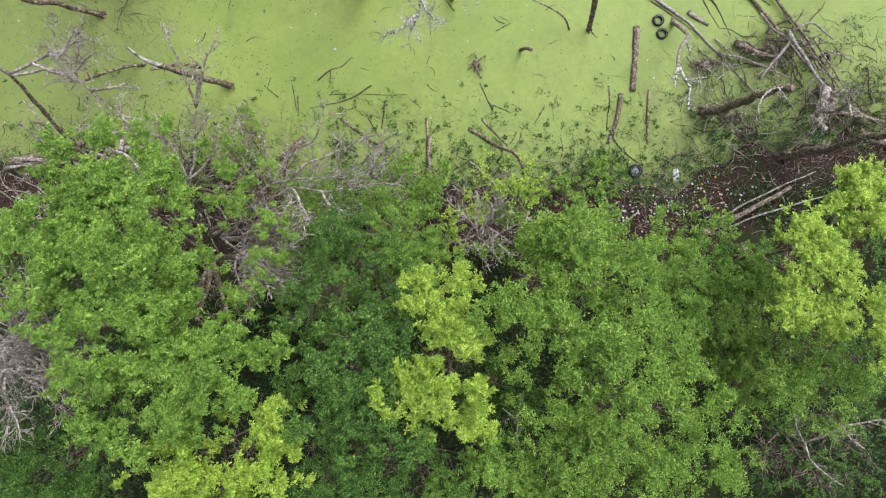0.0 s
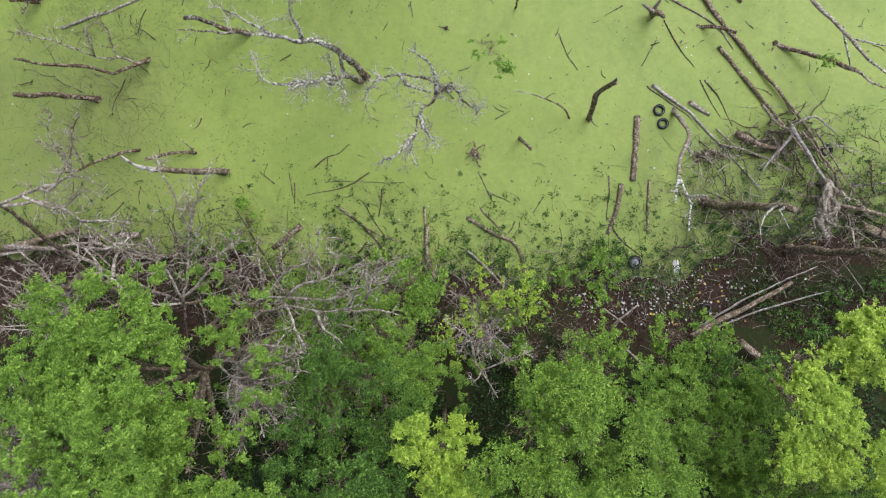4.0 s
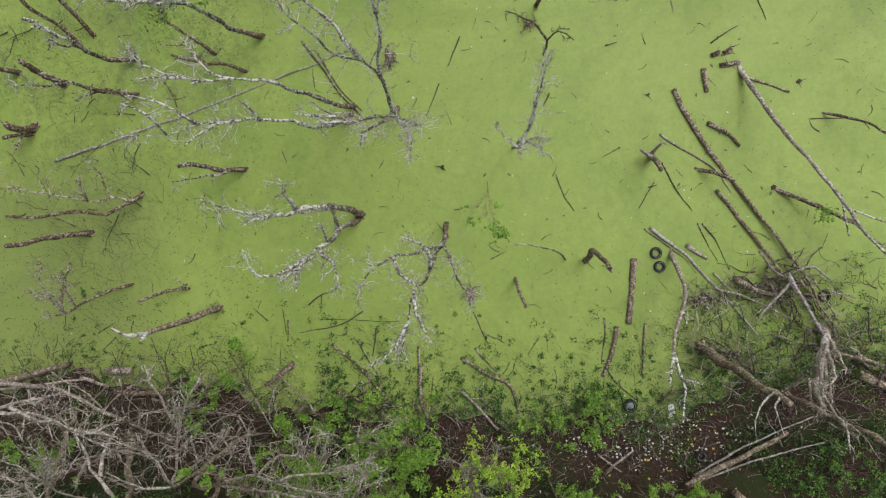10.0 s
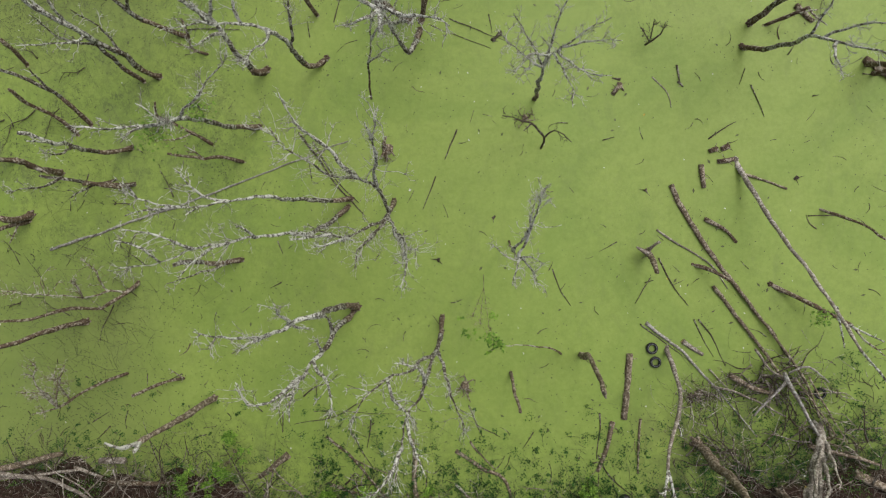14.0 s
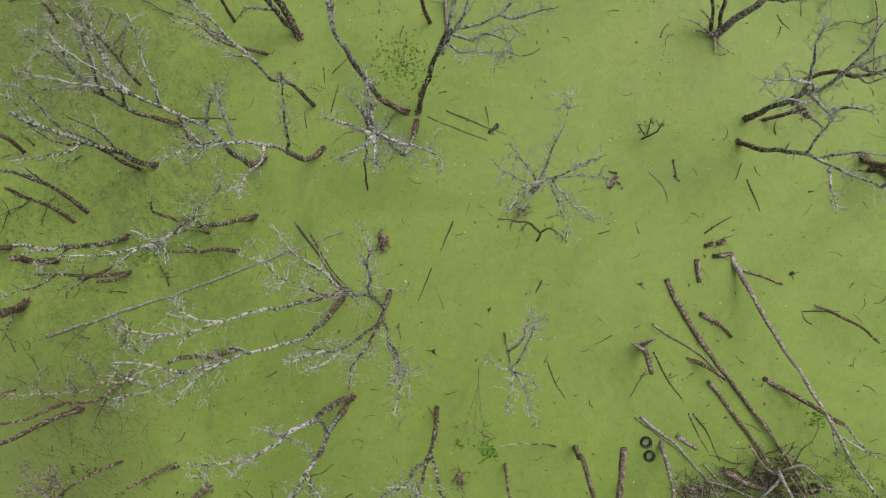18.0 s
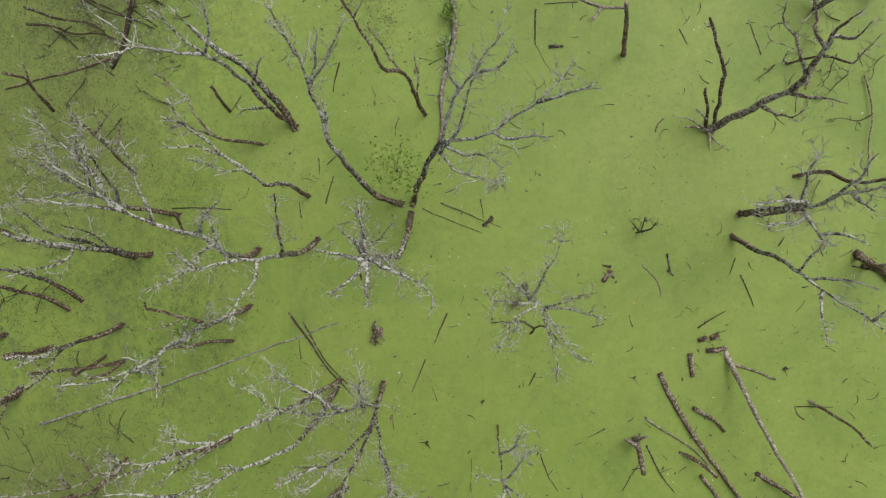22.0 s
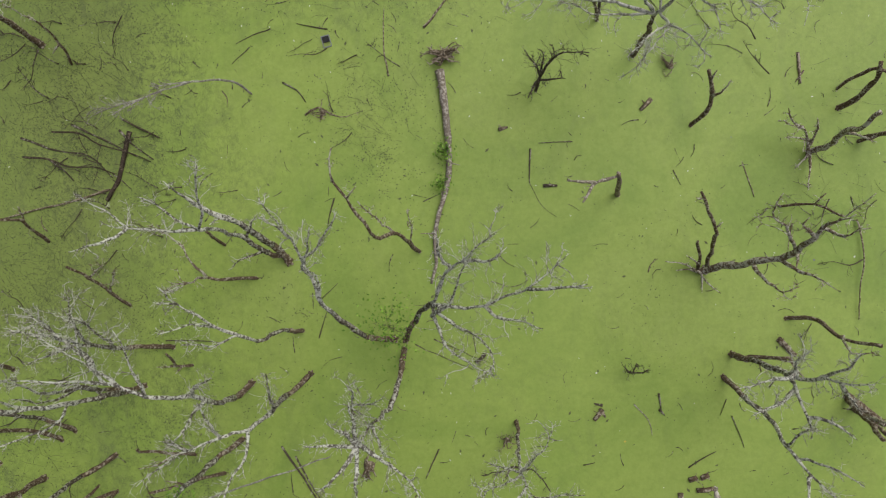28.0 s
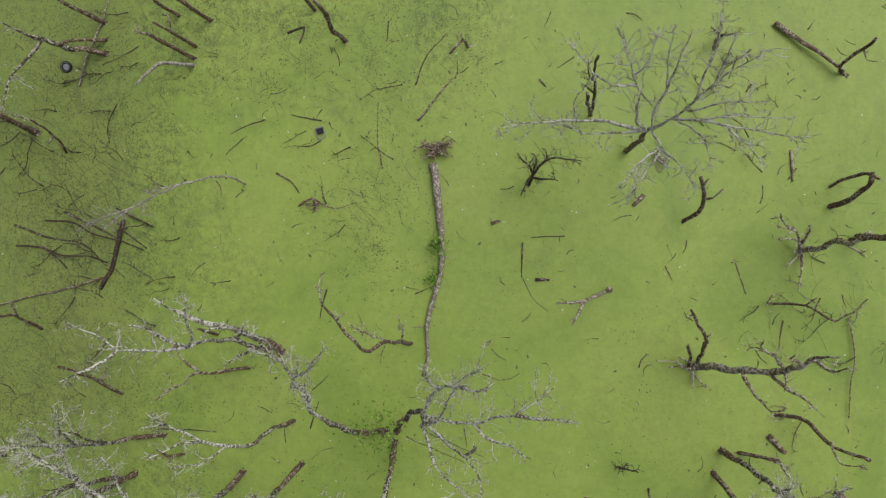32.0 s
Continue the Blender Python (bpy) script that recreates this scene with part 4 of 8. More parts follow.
dead_tree((5.69, 25.12), 'slender dead tree with a pale fan of fine twigs', [(0, 0, -0.2), (-0.2, -0.22, 2.6), (-0.46, -0.28, 6.4)],
    [[(-0.46, -0.28, 6.4), (-0.36, -0.23, 8), (-0.17, -0.22, 9)], [(-0.46, -0.28, 6.4), (-1.25, 0.51, 7.9), (-2, 1.06, 9)], [(-0.46, -0.28, 6.4), (-0.27, 0.78, 8), (0.11, 1.74, 9), (0.19, 2.49, 9.7)], [(-0.17, -0.22, 9), (0.56, 0.03, 9.6), (1.45, 0.37, 10.2)], [(-0.17, -0.22, 9), (0.57, -0.32, 9.6), (1.62, -0.47, 10.4)], [(-0.36, -0.23, 8), (-1.35, -0.69, 9.2), (-1.92, -1.29, 10), (-2.25, -1.8, 10.6)], [(-0.25, -0.34, 8.8), (0.07, -1.06, 9.6), (0.47, -1.63, 10.3), (1.21, -1.95, 11)], [(-0.31, -0.32, 8.5), (-0.16, -1.62, 9.8), (-0.05, -2.57, 10.5)]] + [[(-0.48, -0.35, 6.6), (-1.83, -0.16, 8.4), (-2.21, -0.34, 9.4)]], 0.12, 1.3, fine=True)
dead_tree((15.29, 33.38), 'stout dark dead tree leaning over the duckweed', [(0, 0, -0.2), (0.47, 0.3, 2), (0.76, 0.49, 3.6), (1.26, 0.75, 4.8), (1.43, 1.09, 6), (1.03, 1.61, 7.8)],
    [[(1.03, 1.61, 7.8), (1.12, 2.13, 9), (1.17, 2.43, 10)], [(1.43, 1.09, 6), (0.27, 1.78, 7.4), (-0.84, 2.3, 8.6), (-1.39, 2.84, 9.4)], [(1.26, 0.75, 4.8), (1.68, 0.13, 6), (2.2, -0.34, 7.4)], [(0.76, 0.41, 3.6), (0.69, -0.4, 5), (0.87, -0.64, 6), (1.23, -0.4, 6.6)], [(1.03, 1.61, 7.8), (-0, 2.16, 8.8), (-0.04, 2.39, 9.2)], [(1.21, 1.87, 8.2), (1.55, 1.62, 9), (1.61, 2.08, 9.8)], [(1.43, 1.09, 6), (0.98, 0.3, 6.6)]], 0.225, 0.6, bark=SPECKLED, limb_bark=SPECKLED)
dead_tree((15.52, 33.44), 'dark leafless dead tree standing in duckweed', [(0, 0, -0.2), (-0.88, 1.2, 2.5), (-1.37, 2.04, 4), (-2.15, 2.73, 5), (-2.83, 3.47, 6)],
    [[(-1.37, 2.04, 4), (-1.22, 2.23, 4.4)], [(-2.66, 3.21, 5.6), (-3.11, 3.23, 6)]], 0.12, 0.5, bark=BARK, limb_bark=SPECKLED)
dead_tree((15.08, 33.31), 'dark leafless dead tree standing in duckweed', [(0, 0, -0.2), (-0.7, 0.89, 1.5), (-1.11, 1.47, 2.4)],
    [[(0.03, -0.07, 0.15), (-1.2, 0.44, 0.8), (-2.2, 0.47, 1.2)], [(0.11, -0.3, 0.1), (0.62, -0.86, 0.3), (0.96, -1.1, 0.4)], [(0.05, -0.12, 0.1), (-0.75, 0.13, 0.4), (-1.4, 0.05, 0.6)], [(0.11, -0.36, 0.1), (0.04, -1.08, 0.3)], [(-0.4, 0.4, 0.8), (-1.24, 0.84, 1.4)]], 0.1, 0.5, bark=BARK, limb_bark=SPECKLED)
dead_tree((14.42, 40.97), 'dark leafless dead tree standing in duckweed', [(0, 0, -0.2), (0.29, 0.48, 1.2), (0.22, 0.96, 2), (-0.45, 1.86, 3.2)],
    [[(0.22, 0.96, 2), (0.41, 1.14, 2.8), (0.48, 1.46, 3.4)], [(-0.13, 1.42, 2.6), (-0.19, 1.84, 3.4)]], 0.13, 0.7, bark=BARK, limb_bark=SPECKLED)
dead_tree((16.88, 28.99), 'standing dead tree with dark wet trunk and bleached grey branches', [(0, 0, -0.2), (0.14, 0.1, 2.4), (0.22, 0.13, 4), (0.17, 0.04, 5.2)],
    [[(0.17, 0.04, 5.2), (0.43, 0.04, 6), (0.53, 0.33, 8), (1.11, 0.56, 9)], [(0.17, 0.04, 5.2), (-0.03, -0.69, 6.4), (-0.26, -1.29, 7.2), (-0.51, -1.63, 8)], [(0.08, -0.51, 5.8), (-1.51, -0.77, 7), (-2.81, -0.9, 8)], [(-0.14, -1.2, 7), (0.26, -1.2, 7.8), (0.81, -1.61, 8.6)], [(0.63, 0.18, 6.8), (0.73, 0.93, 8), (0.68, 1.71, 9)], [(0.09, 0.05, 5), (-0.99, 0.97, 7.5), (-1.52, 1.72, 9)], [(0.21, 0.29, 5.6), (-1.3, 0.17, 6.6), (-3.08, -0.04, 7.4)], [(0.53, 0.33, 8), (0.44, -0.21, 8.8), (0.55, -0.56, 9.4)]], 0.19, 1.2)
dead_tree((16.46, 27.82), 'standing dead tree with dark wet trunk and bleached grey branches', [(0, 0, -0.2), (0.46, -0.67, 1.6), (0.51, -1.14, 3.6), (0.08, -1.54, 6)],
    [[(0.08, -1.54, 6), (0.2, -2.18, 7.2), (0.6, -2.76, 8), (1.02, -3.34, 9), (1.44, -4.07, 9.6)], [(0.21, -1.92, 6.8), (0.71, -1.92, 7.8), (1.34, -2.11, 8.8)], [(0.2, -2.47, 7.4), (-0.27, -3.44, 8.4), (-0.52, -4.11, 9)], [(0.08, -1.54, 6), (0.29, -0.73, 7), (0.14, -0.3, 7.6)], [(1.02, -3.34, 9), (1.06, -2.79, 9.8)]], 0.15, 1.1)
dead_tree((20.56, 39.68), 'stout dark dead tree leaning over the duckweed', [(0, 0, -0.2), (0.09, 0.2, 1.6), (-0.13, 0.44, 3), (-0.5, 0.38, 4.7), (-0.51, 0.77, 6)],
    [[(-0.13, 0.44, 3), (0.39, -0.29, 4.5)], [(-0.15, 0, 0.3), (-0.92, 0.73, 1.2), (-2.36, 1.29, 2)], [(-0.03, -0.11, 0.2), (-0.13, -1.04, 0.4), (-0.34, -1.96, 0.6)], [(-0.03, -0.06, 0.2), (-0.94, -0.97, 0.4)], [(-0.14, 0.5, 0.6), (-2.07, 0.48, 1.5)], [(-0.21, 0.26, 0.4), (-0.61, 0.89, 1.6), (-0.97, 1.3, 2.4)], [(-1.27, 0.98, 1.3), (-2.35, 1.77, 2.2)]], 0.175, 0.7, bark=SPECKLED, limb_bark=SPECKLED)
dead_tree((22.01, 42.02), 'dark leafless dead tree standing in duckweed', [(0, 0, -0.2), (0.27, 0.19, 1), (0.14, 0.75, 2.4), (-0.27, 1.35, 3.6)],
    [], 0.15, 0.6, bark=BARK, limb_bark=SPECKLED)
dead_tree((21.89, 42.96), 'dark leafless dead tree standing in duckweed', [(0, 0, -0.2), (0.34, 0.42, 0.8), (0.64, 0.58, 1.6), (0.98, 0.26, 2.6)],
    [], 0.1, 0.6, bark=BARK, limb_bark=SPECKLED)
dead_tree((19.62, 30.97), 'dark leafless dead tree standing in duckweed', [(0, 0, -0.2), (0.79, 0.1, 1), (0.91, -0.25, 2), (1.37, -0.65, 3.4), (1.84, -0.65, 4.6)],
    [[(1.23, -0.43, 2.8), (1, -1.13, 3.6), (1.6, -1.04, 4.6)]], 0.13, 0.8, bark=BARK, limb_bark=SPECKLED)
dead_tree((-4.00, 19.89), 'standing dead tree with dark wet trunk and bleached grey branches', [(0, 0, -0.2), (-0.81, -0.29, 2), (-1.85, -0.4, 5.2), (-2.73, -0.49, 7)],
    [[(-2.73, -0.49, 7), (-3.58, -0.77, 8.1), (-4.28, -1.04, 8.8), (-4.86, -1.08, 9.4), (-5.92, -0.79, 10.2), (-6.39, -0.61, 10.8)], [(-3.87, -0.8, 8.2), (-4.41, -0.4, 9), (-4.78, 0.28, 10)], [(-4.86, -1.08, 9.4), (-5.82, -1.18, 10), (-6.3, -1.46, 10.6)], [(-4.28, -1.04, 8.8), (-4.45, -1.41, 9.8)], [(-5.92, -0.79, 10.2), (-6.29, -0.26, 10.8)]], 0.15, 1.2)
dead_tree((-4.18, 19.46), 'standing dead tree with dark wet trunk and bleached grey branches', [(0, 0, -0.2), (-0.39, -0.74, 1.8), (-0.87, -1.41, 3.8), (-1.48, -1.48, 5.8)],
    [[(-1.48, -1.48, 5.8), (-2.5, -1.69, 7.1), (-3.32, -1.94, 8), (-4.4, -2.25, 8.6), (-5.42, -2.64, 9.2), (-6.46, -2.94, 10)], [(-3.32, -1.94, 8), (-4.22, -2.57, 9), (-4.47, -3.28, 9.8)], [(-4.4, -2.25, 8.6), (-5, -1.78, 9.6), (-6.44, -1.49, 10.4)], [(-5.42, -2.64, 9.2), (-5.63, -2.2, 10), (-6.4, -1.89, 10.8)], [(-2.5, -1.69, 7.1), (-2.94, -1.28, 8.4)]], 0.15, 1.3)
dead_tree((-1.74, 19.79), 'standing dead tree with dark wet trunk and bleached grey branches', [(0, 0, -0.2), (-0.07, -0.73, 2), (-0.13, -1.09, 3.2)],
    [[(-0.13, -1.14, 3.2), (-0.6, -1.55, 5), (-1.37, -1.93, 6.2), (-1.92, -1.93, 7), (-2.59, -1.55, 8)], [(-1.92, -1.93, 7), (-2.64, -2.05, 7.8), (-3.2, -2.3, 8.6)], [(-0.13, -1.14, 3.2), (-0.39, -2.07, 5.5), (-0.74, -2.56, 7), (-0.73, -3.32, 8)], [(-0.05, -0.99, 3), (0.72, -1.68, 5.5), (1.3, -2.41, 7.5), (1.72, -2.61, 8.4)], [(0.72, -1.68, 5.5), (1.27, -3.07, 7.6), (1.14, -3.96, 9)], [(-0.07, -0.73, 2), (-0.23, 0.17, 5), (-0.88, 0.31, 7), (-1.8, 0.42, 7.6), (-2.4, 0.86, 8.8), (-3.16, 1.4, 9.5), (-3.42, 1.86, 10)]] + [[(-0.88, 0.31, 7), (-1.84, 1.59, 8.4), (-2.78, 2.21, 9), (-3.17, 3.19, 10)], [(-0.23, 0.17, 5), (-0.06, 0.95, 7), (0.1, 1.65, 8.4), (0.32, 2.49, 9.6)], [(0.1, 1.65, 8.4), (-0.13, 2.16, 9.4)], [(-1.37, -1.93, 6.2), (-1.66, -2.31, 7.6), (-2.26, -2.45, 8.4)]], 0.15, 1.4)
dead_tree((-11.38, 22.75), 'dark leafless dead tree standing in duckweed', [(0, 0, -0.2), (-0.77, 0.47, 1), (-1.46, 0.81, 2), (-1.78, 0.94, 2.6), (-1.45, 1.41, 3.4)],
    [[(-0.77, 0.47, 1), (-1.41, 0.07, 1.5), (-2.18, -0.09, 2)]], 0.1, 0.8, bark=BARK, limb_bark=SPECKLED)
dead_tree((-9.71, 21.86), 'dark leafless dead tree standing in duckweed', [(0, 0, -0.2), (-0.75, 0.07, 0.8), (-1.59, 0.07, 1.6), (-2.74, 0.04, 2.8)],
    [[(-1.59, 0.07, 1.6), (-2.09, 0.56, 2.4)]], 0.1, 0.9, bark=BARK, limb_bark=SPECKLED)
dead_tree((-21.48, 27.07), 'dark leafless dead tree standing in duckweed', [(0, 0, -0.2), (-0.01, 0.42, 1), (0.03, 0.74, 2)],
    [], 0.13, 0.6, bark=BARK, limb_bark=SPECKLED)
dead_tree((-22.13, 22.00), 'dark leafless dead tree standing in duckweed', [(0, 0, -0.2), (-0.3, -0.08, 0.8), (-0.42, -0.16, 1.4)],
    [], 0.15, 0.5, bark=BARK, limb_bark=SPECKLED)
dead_tree((-15.67, 20.66), 'standing dead tree with dark wet trunk and bleached grey branches', [(0, 0, -0.2), (-1.22, -0.12, 1.5), (-2.1, -0.02, 2.8), (-2.65, -0.01, 3.6)],
    [[(-2.1, -0.02, 2.8), (-2.5, -0.63, 4.2), (-2.91, -0.84, 5.4)], [(-1.22, -0.12, 1.5), (-1.68, -0.97, 2.6)]], 0.12, 1.2)
dead_tree((-21.38, 18.75), 'dark leafless dead tree standing in duckweed', [(0, 0, -0.2), (-0.4, -0.29, 0.7), (-0.61, -0.57, 1.4)],
    [[(-0.24, -0.22, 0.5), (-0.33, -1.2, 1)]], 0.13, 1.0, bark=BARK, limb_bark=SPECKLED)
dead_tree((-9.89, 16.64), 'standing dead tree with dark wet trunk and bleached grey branches', [(0, 0, -0.2), (-0.6, -0.13, 0.8), (-1.56, -0.14, 2), (-2.26, -0.14, 2.8)],
    [[(-0.6, -0.16, 0.8), (-1.27, -0.68, 2), (-2.21, -1.04, 3.6)]], 0.15, 0.8)
dead_tree((-15.49, 15.45), 'dark leafless dead tree standing in duckweed', [(0, 0, -0.2), (-0.23, -0.57, 0.8), (-0.95, -1.2, 1.6), (-1.9, -1.19, 2.6), (-2.87, -1.44, 4), (-3.7, -1.54, 5)],
    [[(-0.23, -0.57, 0.8), (-0.62, -0.4, 1.4), (-1.46, -0.64, 2.4), (-2.33, -0.34, 3.6), (-3.69, -0.08, 5)], [(-0.77, -0.4, 1.4), (-0.9, 0.76, 2.6), (-1.21, 1.31, 3.2)], [(-1.46, -0.64, 2.4), (-1.23, 0.36, 3.6)]], 0.12, 1.2, bark=BARK, limb_bark=SPECKLED)
dead_tree((-18.27, 13.33), 'dark leafless dead tree standing in duckweed', [(0, 0, -0.2), (-0.64, -0.18, 1.2), (-1.25, -0.52, 2.8), (-1.72, -0.65, 4)],
    [], 0.18, 0.7, bark=BARK, limb_bark=SPECKLED)
dead_tree((-15.88, 10.59), 'dark leafless dead tree standing in duckweed', [(0, 0, -0.2), (-0.94, -0.3, 0.5), (-1.98, -0.86, 1), (-2.79, -1.41, 1.8)],
    [[(-2.79, -1.41, 1.8), (-2.94, -0.02, 3), (-2.49, 1.24, 4)], [(-2.79, -1.41, 1.8), (-2.66, -0.48, 2.8), (-3.18, -0.14, 3.8)], [(-2.79, -1.41, 1.8), (-1.96, -0.02, 3), (-1, 1.24, 4)], [(-2.79, -1.41, 1.8), (-3.52, -1.5, 2.6)], [(-2.32, -1.15, 1.4), (-2.38, 0.53, 3)]], 0.09, 1.8, bark=BARK, limb_bark=SPECKLED)
dead_tree((-12.91, 10.29), 'dark leafless dead tree standing in duckweed', [(0, 0, -0.2), (-0.69, -0.04, 0.6), (-1.43, -0.27, 1.2), (-2.09, -0.57, 1.6)],
    [[(-0.12, 0.04, 0.2), (-0.68, 0.65, 0.6)]], 0.09, 0.8, bark=BARK, limb_bark=SPECKLED)
dead_tree((-11.39, 9.23), 'broken dead tree snag with a splintered top', [(0, 0, -0.2), (-0.38, -0.21, 2), (-0.82, -0.42, 4), (-1.15, -0.59, 5.6)],
    [[(-1.15, -0.59, 5.6), (-1.45, -0.53, 6.4), (-1.82, -0.18, 6.8)], [(-1.03, -0.57, 5.6), (-0.95, -0.76, 6.2)]], 0.19, 0.2, bark=LOGWOOD, limb_bark=TWIG, stout=True)
dead_tree((-3.69, 14.13), 'standing dead tree with dark wet trunk and bleached grey branches', [(0, 0, -0.2), (-0.56, 0.25, 2.5), (-1.08, 0.07, 5), (-1.82, -0.15, 6)],
    [[(-1.82, -0.15, 6), (-2.36, -0.37, 7.4), (-3.09, -0.36, 8.6), (-3.76, -0.11, 9.4), (-4.4, 0.2, 10)], [(-2.36, -0.37, 7.4), (-2.94, -0.6, 8.4), (-3.16, -0.86, 9)], [(-1.82, -0.15, 6), (-1.89, 0.44, 7.4), (-1.93, 1.06, 8.4)], [(-1.82, -0.15, 6), (-1.01, -0.31, 6.8)]], 0.2, 1.3)
dead_tree((-3.90, 13.92), 'standing dead tree with dark wet trunk and bleached grey branches', [(0, 0, -0.2), (-0.23, -0.52, 2.4), (-0.44, -0.64, 3.4), (-0.49, -1.29, 5)],
    [[(-0.49, -1.29, 5), (-0.87, -1.84, 7), (-1.02, -2.35, 8), (-0.84, -3.18, 9.2)], [(-0.44, -0.64, 3.4), (-0.54, 0.06, 4.4), (-0.74, 0.23, 5)], [(-0.63, -1.52, 6), (0.32, -2.42, 7.6), (0.64, -3.1, 8.6)], [(-0.87, -1.84, 7), (-1.56, -2.45, 8.6), (-2.38, -2.39, 9.4), (-2.55, -1.58, 9.8)], [(-1.02, -2.35, 8), (-1.55, -2.8, 9)], [(-0.49, -1.29, 5), (-0.54, -0.5, 6.4)]], 0.17, 1.5)
dead_tree((0.82, 13.61), 'standing dead tree with dark wet trunk and bleached grey branches', [(0, 0, -0.2), (-0.14, -0.91, 2.4), (-0.36, -1.25, 4)],
    [[(-0.36, -1.25, 4), (-1.17, -1.38, 6.5), (-2, -1.55, 7.6), (-2.77, -2.03, 8.6), (-3.28, -2.82, 9.4)], [(-0.36, -1.25, 4), (-0.59, -2.15, 6.2), (-1.32, -3.25, 7.6), (-1.37, -4.16, 8.4), (-1.6, -5.13, 9.4)], [(-0.18, -1.12, 4), (0.24, -1.76, 5.6), (0.61, -2.5, 6.8), (0.94, -3.55, 8.6)], [(-1.32, -3.25, 7.6), (-0.81, -4.32, 8.6), (-0.35, -4.99, 9.2)], [(-2, -1.55, 7.6), (-1.57, -2.36, 8.6), (-0.65, -2.81, 9.4)], [(-1.37, -4.16, 8.4), (-1.81, -4.92, 9.4), (-2.77, -5.55, 10)], [(-0.59, -2.15, 6.2), (-0.76, -1.23, 7.4), (-1.69, -0.86, 8.4)]], 0.15, 1.3)
dead_tree((4.36, 17.65), 'slender dead tree with a pale fan of fine twigs', [(0, 0, -0.2), (-0.1, -0.52, 3), (-0.1, -0.77, 6)],
    [[(-0.1, -0.52, 3), (0.48, 0.69, 5), (0.47, 2.01, 7)], [(-0.1, -0.77, 6), (0.27, -1.4, 8), (0.16, -1.94, 9)], [(-0.1, -0.77, 6), (-0.69, -1.74, 9)], [(-0.13, -0.83, 5), (-1.46, -0.23, 6.5)], [(-0.1, -0.77, 6), (0.71, -0.95, 8)], [(-0.1, -0.58, 6), (0.36, 1.05, 8), (0.38, 1.88, 9.5)]], 0.055, 1.1, fine=True)
dead_tree((-11.81, 1.33), 'leafless grey tree with wide pale limbs on the bank', [(0, 0, -0.2), (0.45, -0.24, 2.8), (2.56, 0.54, 4.8), (4.02, 1.33, 6)],
    [[(4.02, 1.33, 6), (4.83, 1.7, 6.6), (5.89, 1.66, 7.4), (7.45, 1.71, 8.2), (8.88, 2.02, 8.8)], [(4.83, 1.7, 6.6), (5.97, 2.76, 7.6), (7.08, 3.24, 8.4), (7.73, 4.42, 9.2)], [(2.56, 0.54, 4.8), (5, 1.05, 6.8), (5.89, 1.36, 7.4), (7.12, 1.23, 7.8), (8.32, 1.33, 8.2), (9.27, 1.75, 8.6), (10.32, 2.56, 9.2)], [(8.32, 1.33, 8.2), (9.51, 1.27, 8.8), (10.61, 1.16, 9.2)], [(5.89, 1.36, 7.4), (6.33, 0.8, 8.2), (6.92, -0.1, 8.8)], [(7.12, 1.23, 7.8), (7.74, 0.47, 8.6), (8.5, 0.03, 9.2)], [(5.89, 1.66, 7.4), (6.8, 2.22, 8.2), (8.5, 2.7, 9), (9.42, 3.19, 9.4)]] + [[(4.83, 1.7, 6.6), (4.84, 2.89, 7.6), (5.18, 4.13, 8.4)], [(4.02, 1.33, 6), (3.37, 1.58, 6.8), (4.23, 2.93, 7.8), (4.04, 3.92, 8.4)], [(9.27, 1.75, 8.6), (9.8, 2.73, 9.2), (10.48, 3.22, 9.6)]], 0.15, 1.0, bark=LOGWOOD, limb_bark=DRY, group='bare trees on the bank', level=0.6)
dead_tree((-16.09, 2.58), 'pale broken bare tree leaning over the bank', [(0, 0, -0.2), (2.5, -0.21, 4.4), (5.08, 0.04, 9)],
    [[(5.08, 0.04, 9), (5.33, 0.62, 10), (4.27, 1.41, 9.4), (3.14, 1.89, 8.6), (2.06, 2.5, 7.6), (0.96, 2.85, 6.8)], [(2.31, 2.53, 7.8), (2.86, 2.49, 7.6), (3.32, 2.8, 7.4), (4.03, 3.1, 7.2)], [(3.14, 1.89, 8.6), (2.78, 1.31, 8.4), (2.55, 0.76, 8.4)], [(4.27, 1.51, 9.4), (4.14, 2.35, 8.8), (4.36, 2.93, 8.4)]], 0.2, 0.5, bark=LOGWOOD, limb_bark=DRY, group='bare trees on the bank', level=0.6)
dead_tree((-19.08, 3.80), 'leafless grey tree with wide pale limbs on the bank', [(0, 0, -0.2), (3.64, -0.21, 6.4), (6.34, -0.18, 11)],
    [[(6.34, -0.18, 11), (5.91, 0.79, 11.6), (5.63, 1.53, 12.2)], [(6.34, -0.18, 11), (5.71, 0.28, 11.6), (5.43, 0.8, 12.2)], [(6.28, -0.26, 11), (5.55, -0.54, 11.4), (5.09, -0.48, 11.8)], [(5.91, 0.79, 11.6), (5.8, 0.87, 12.2)]], 0.13, 1.0, bark=LOGWOOD, limb_bark=DRY, group='bare trees on the bank', level=0.6)
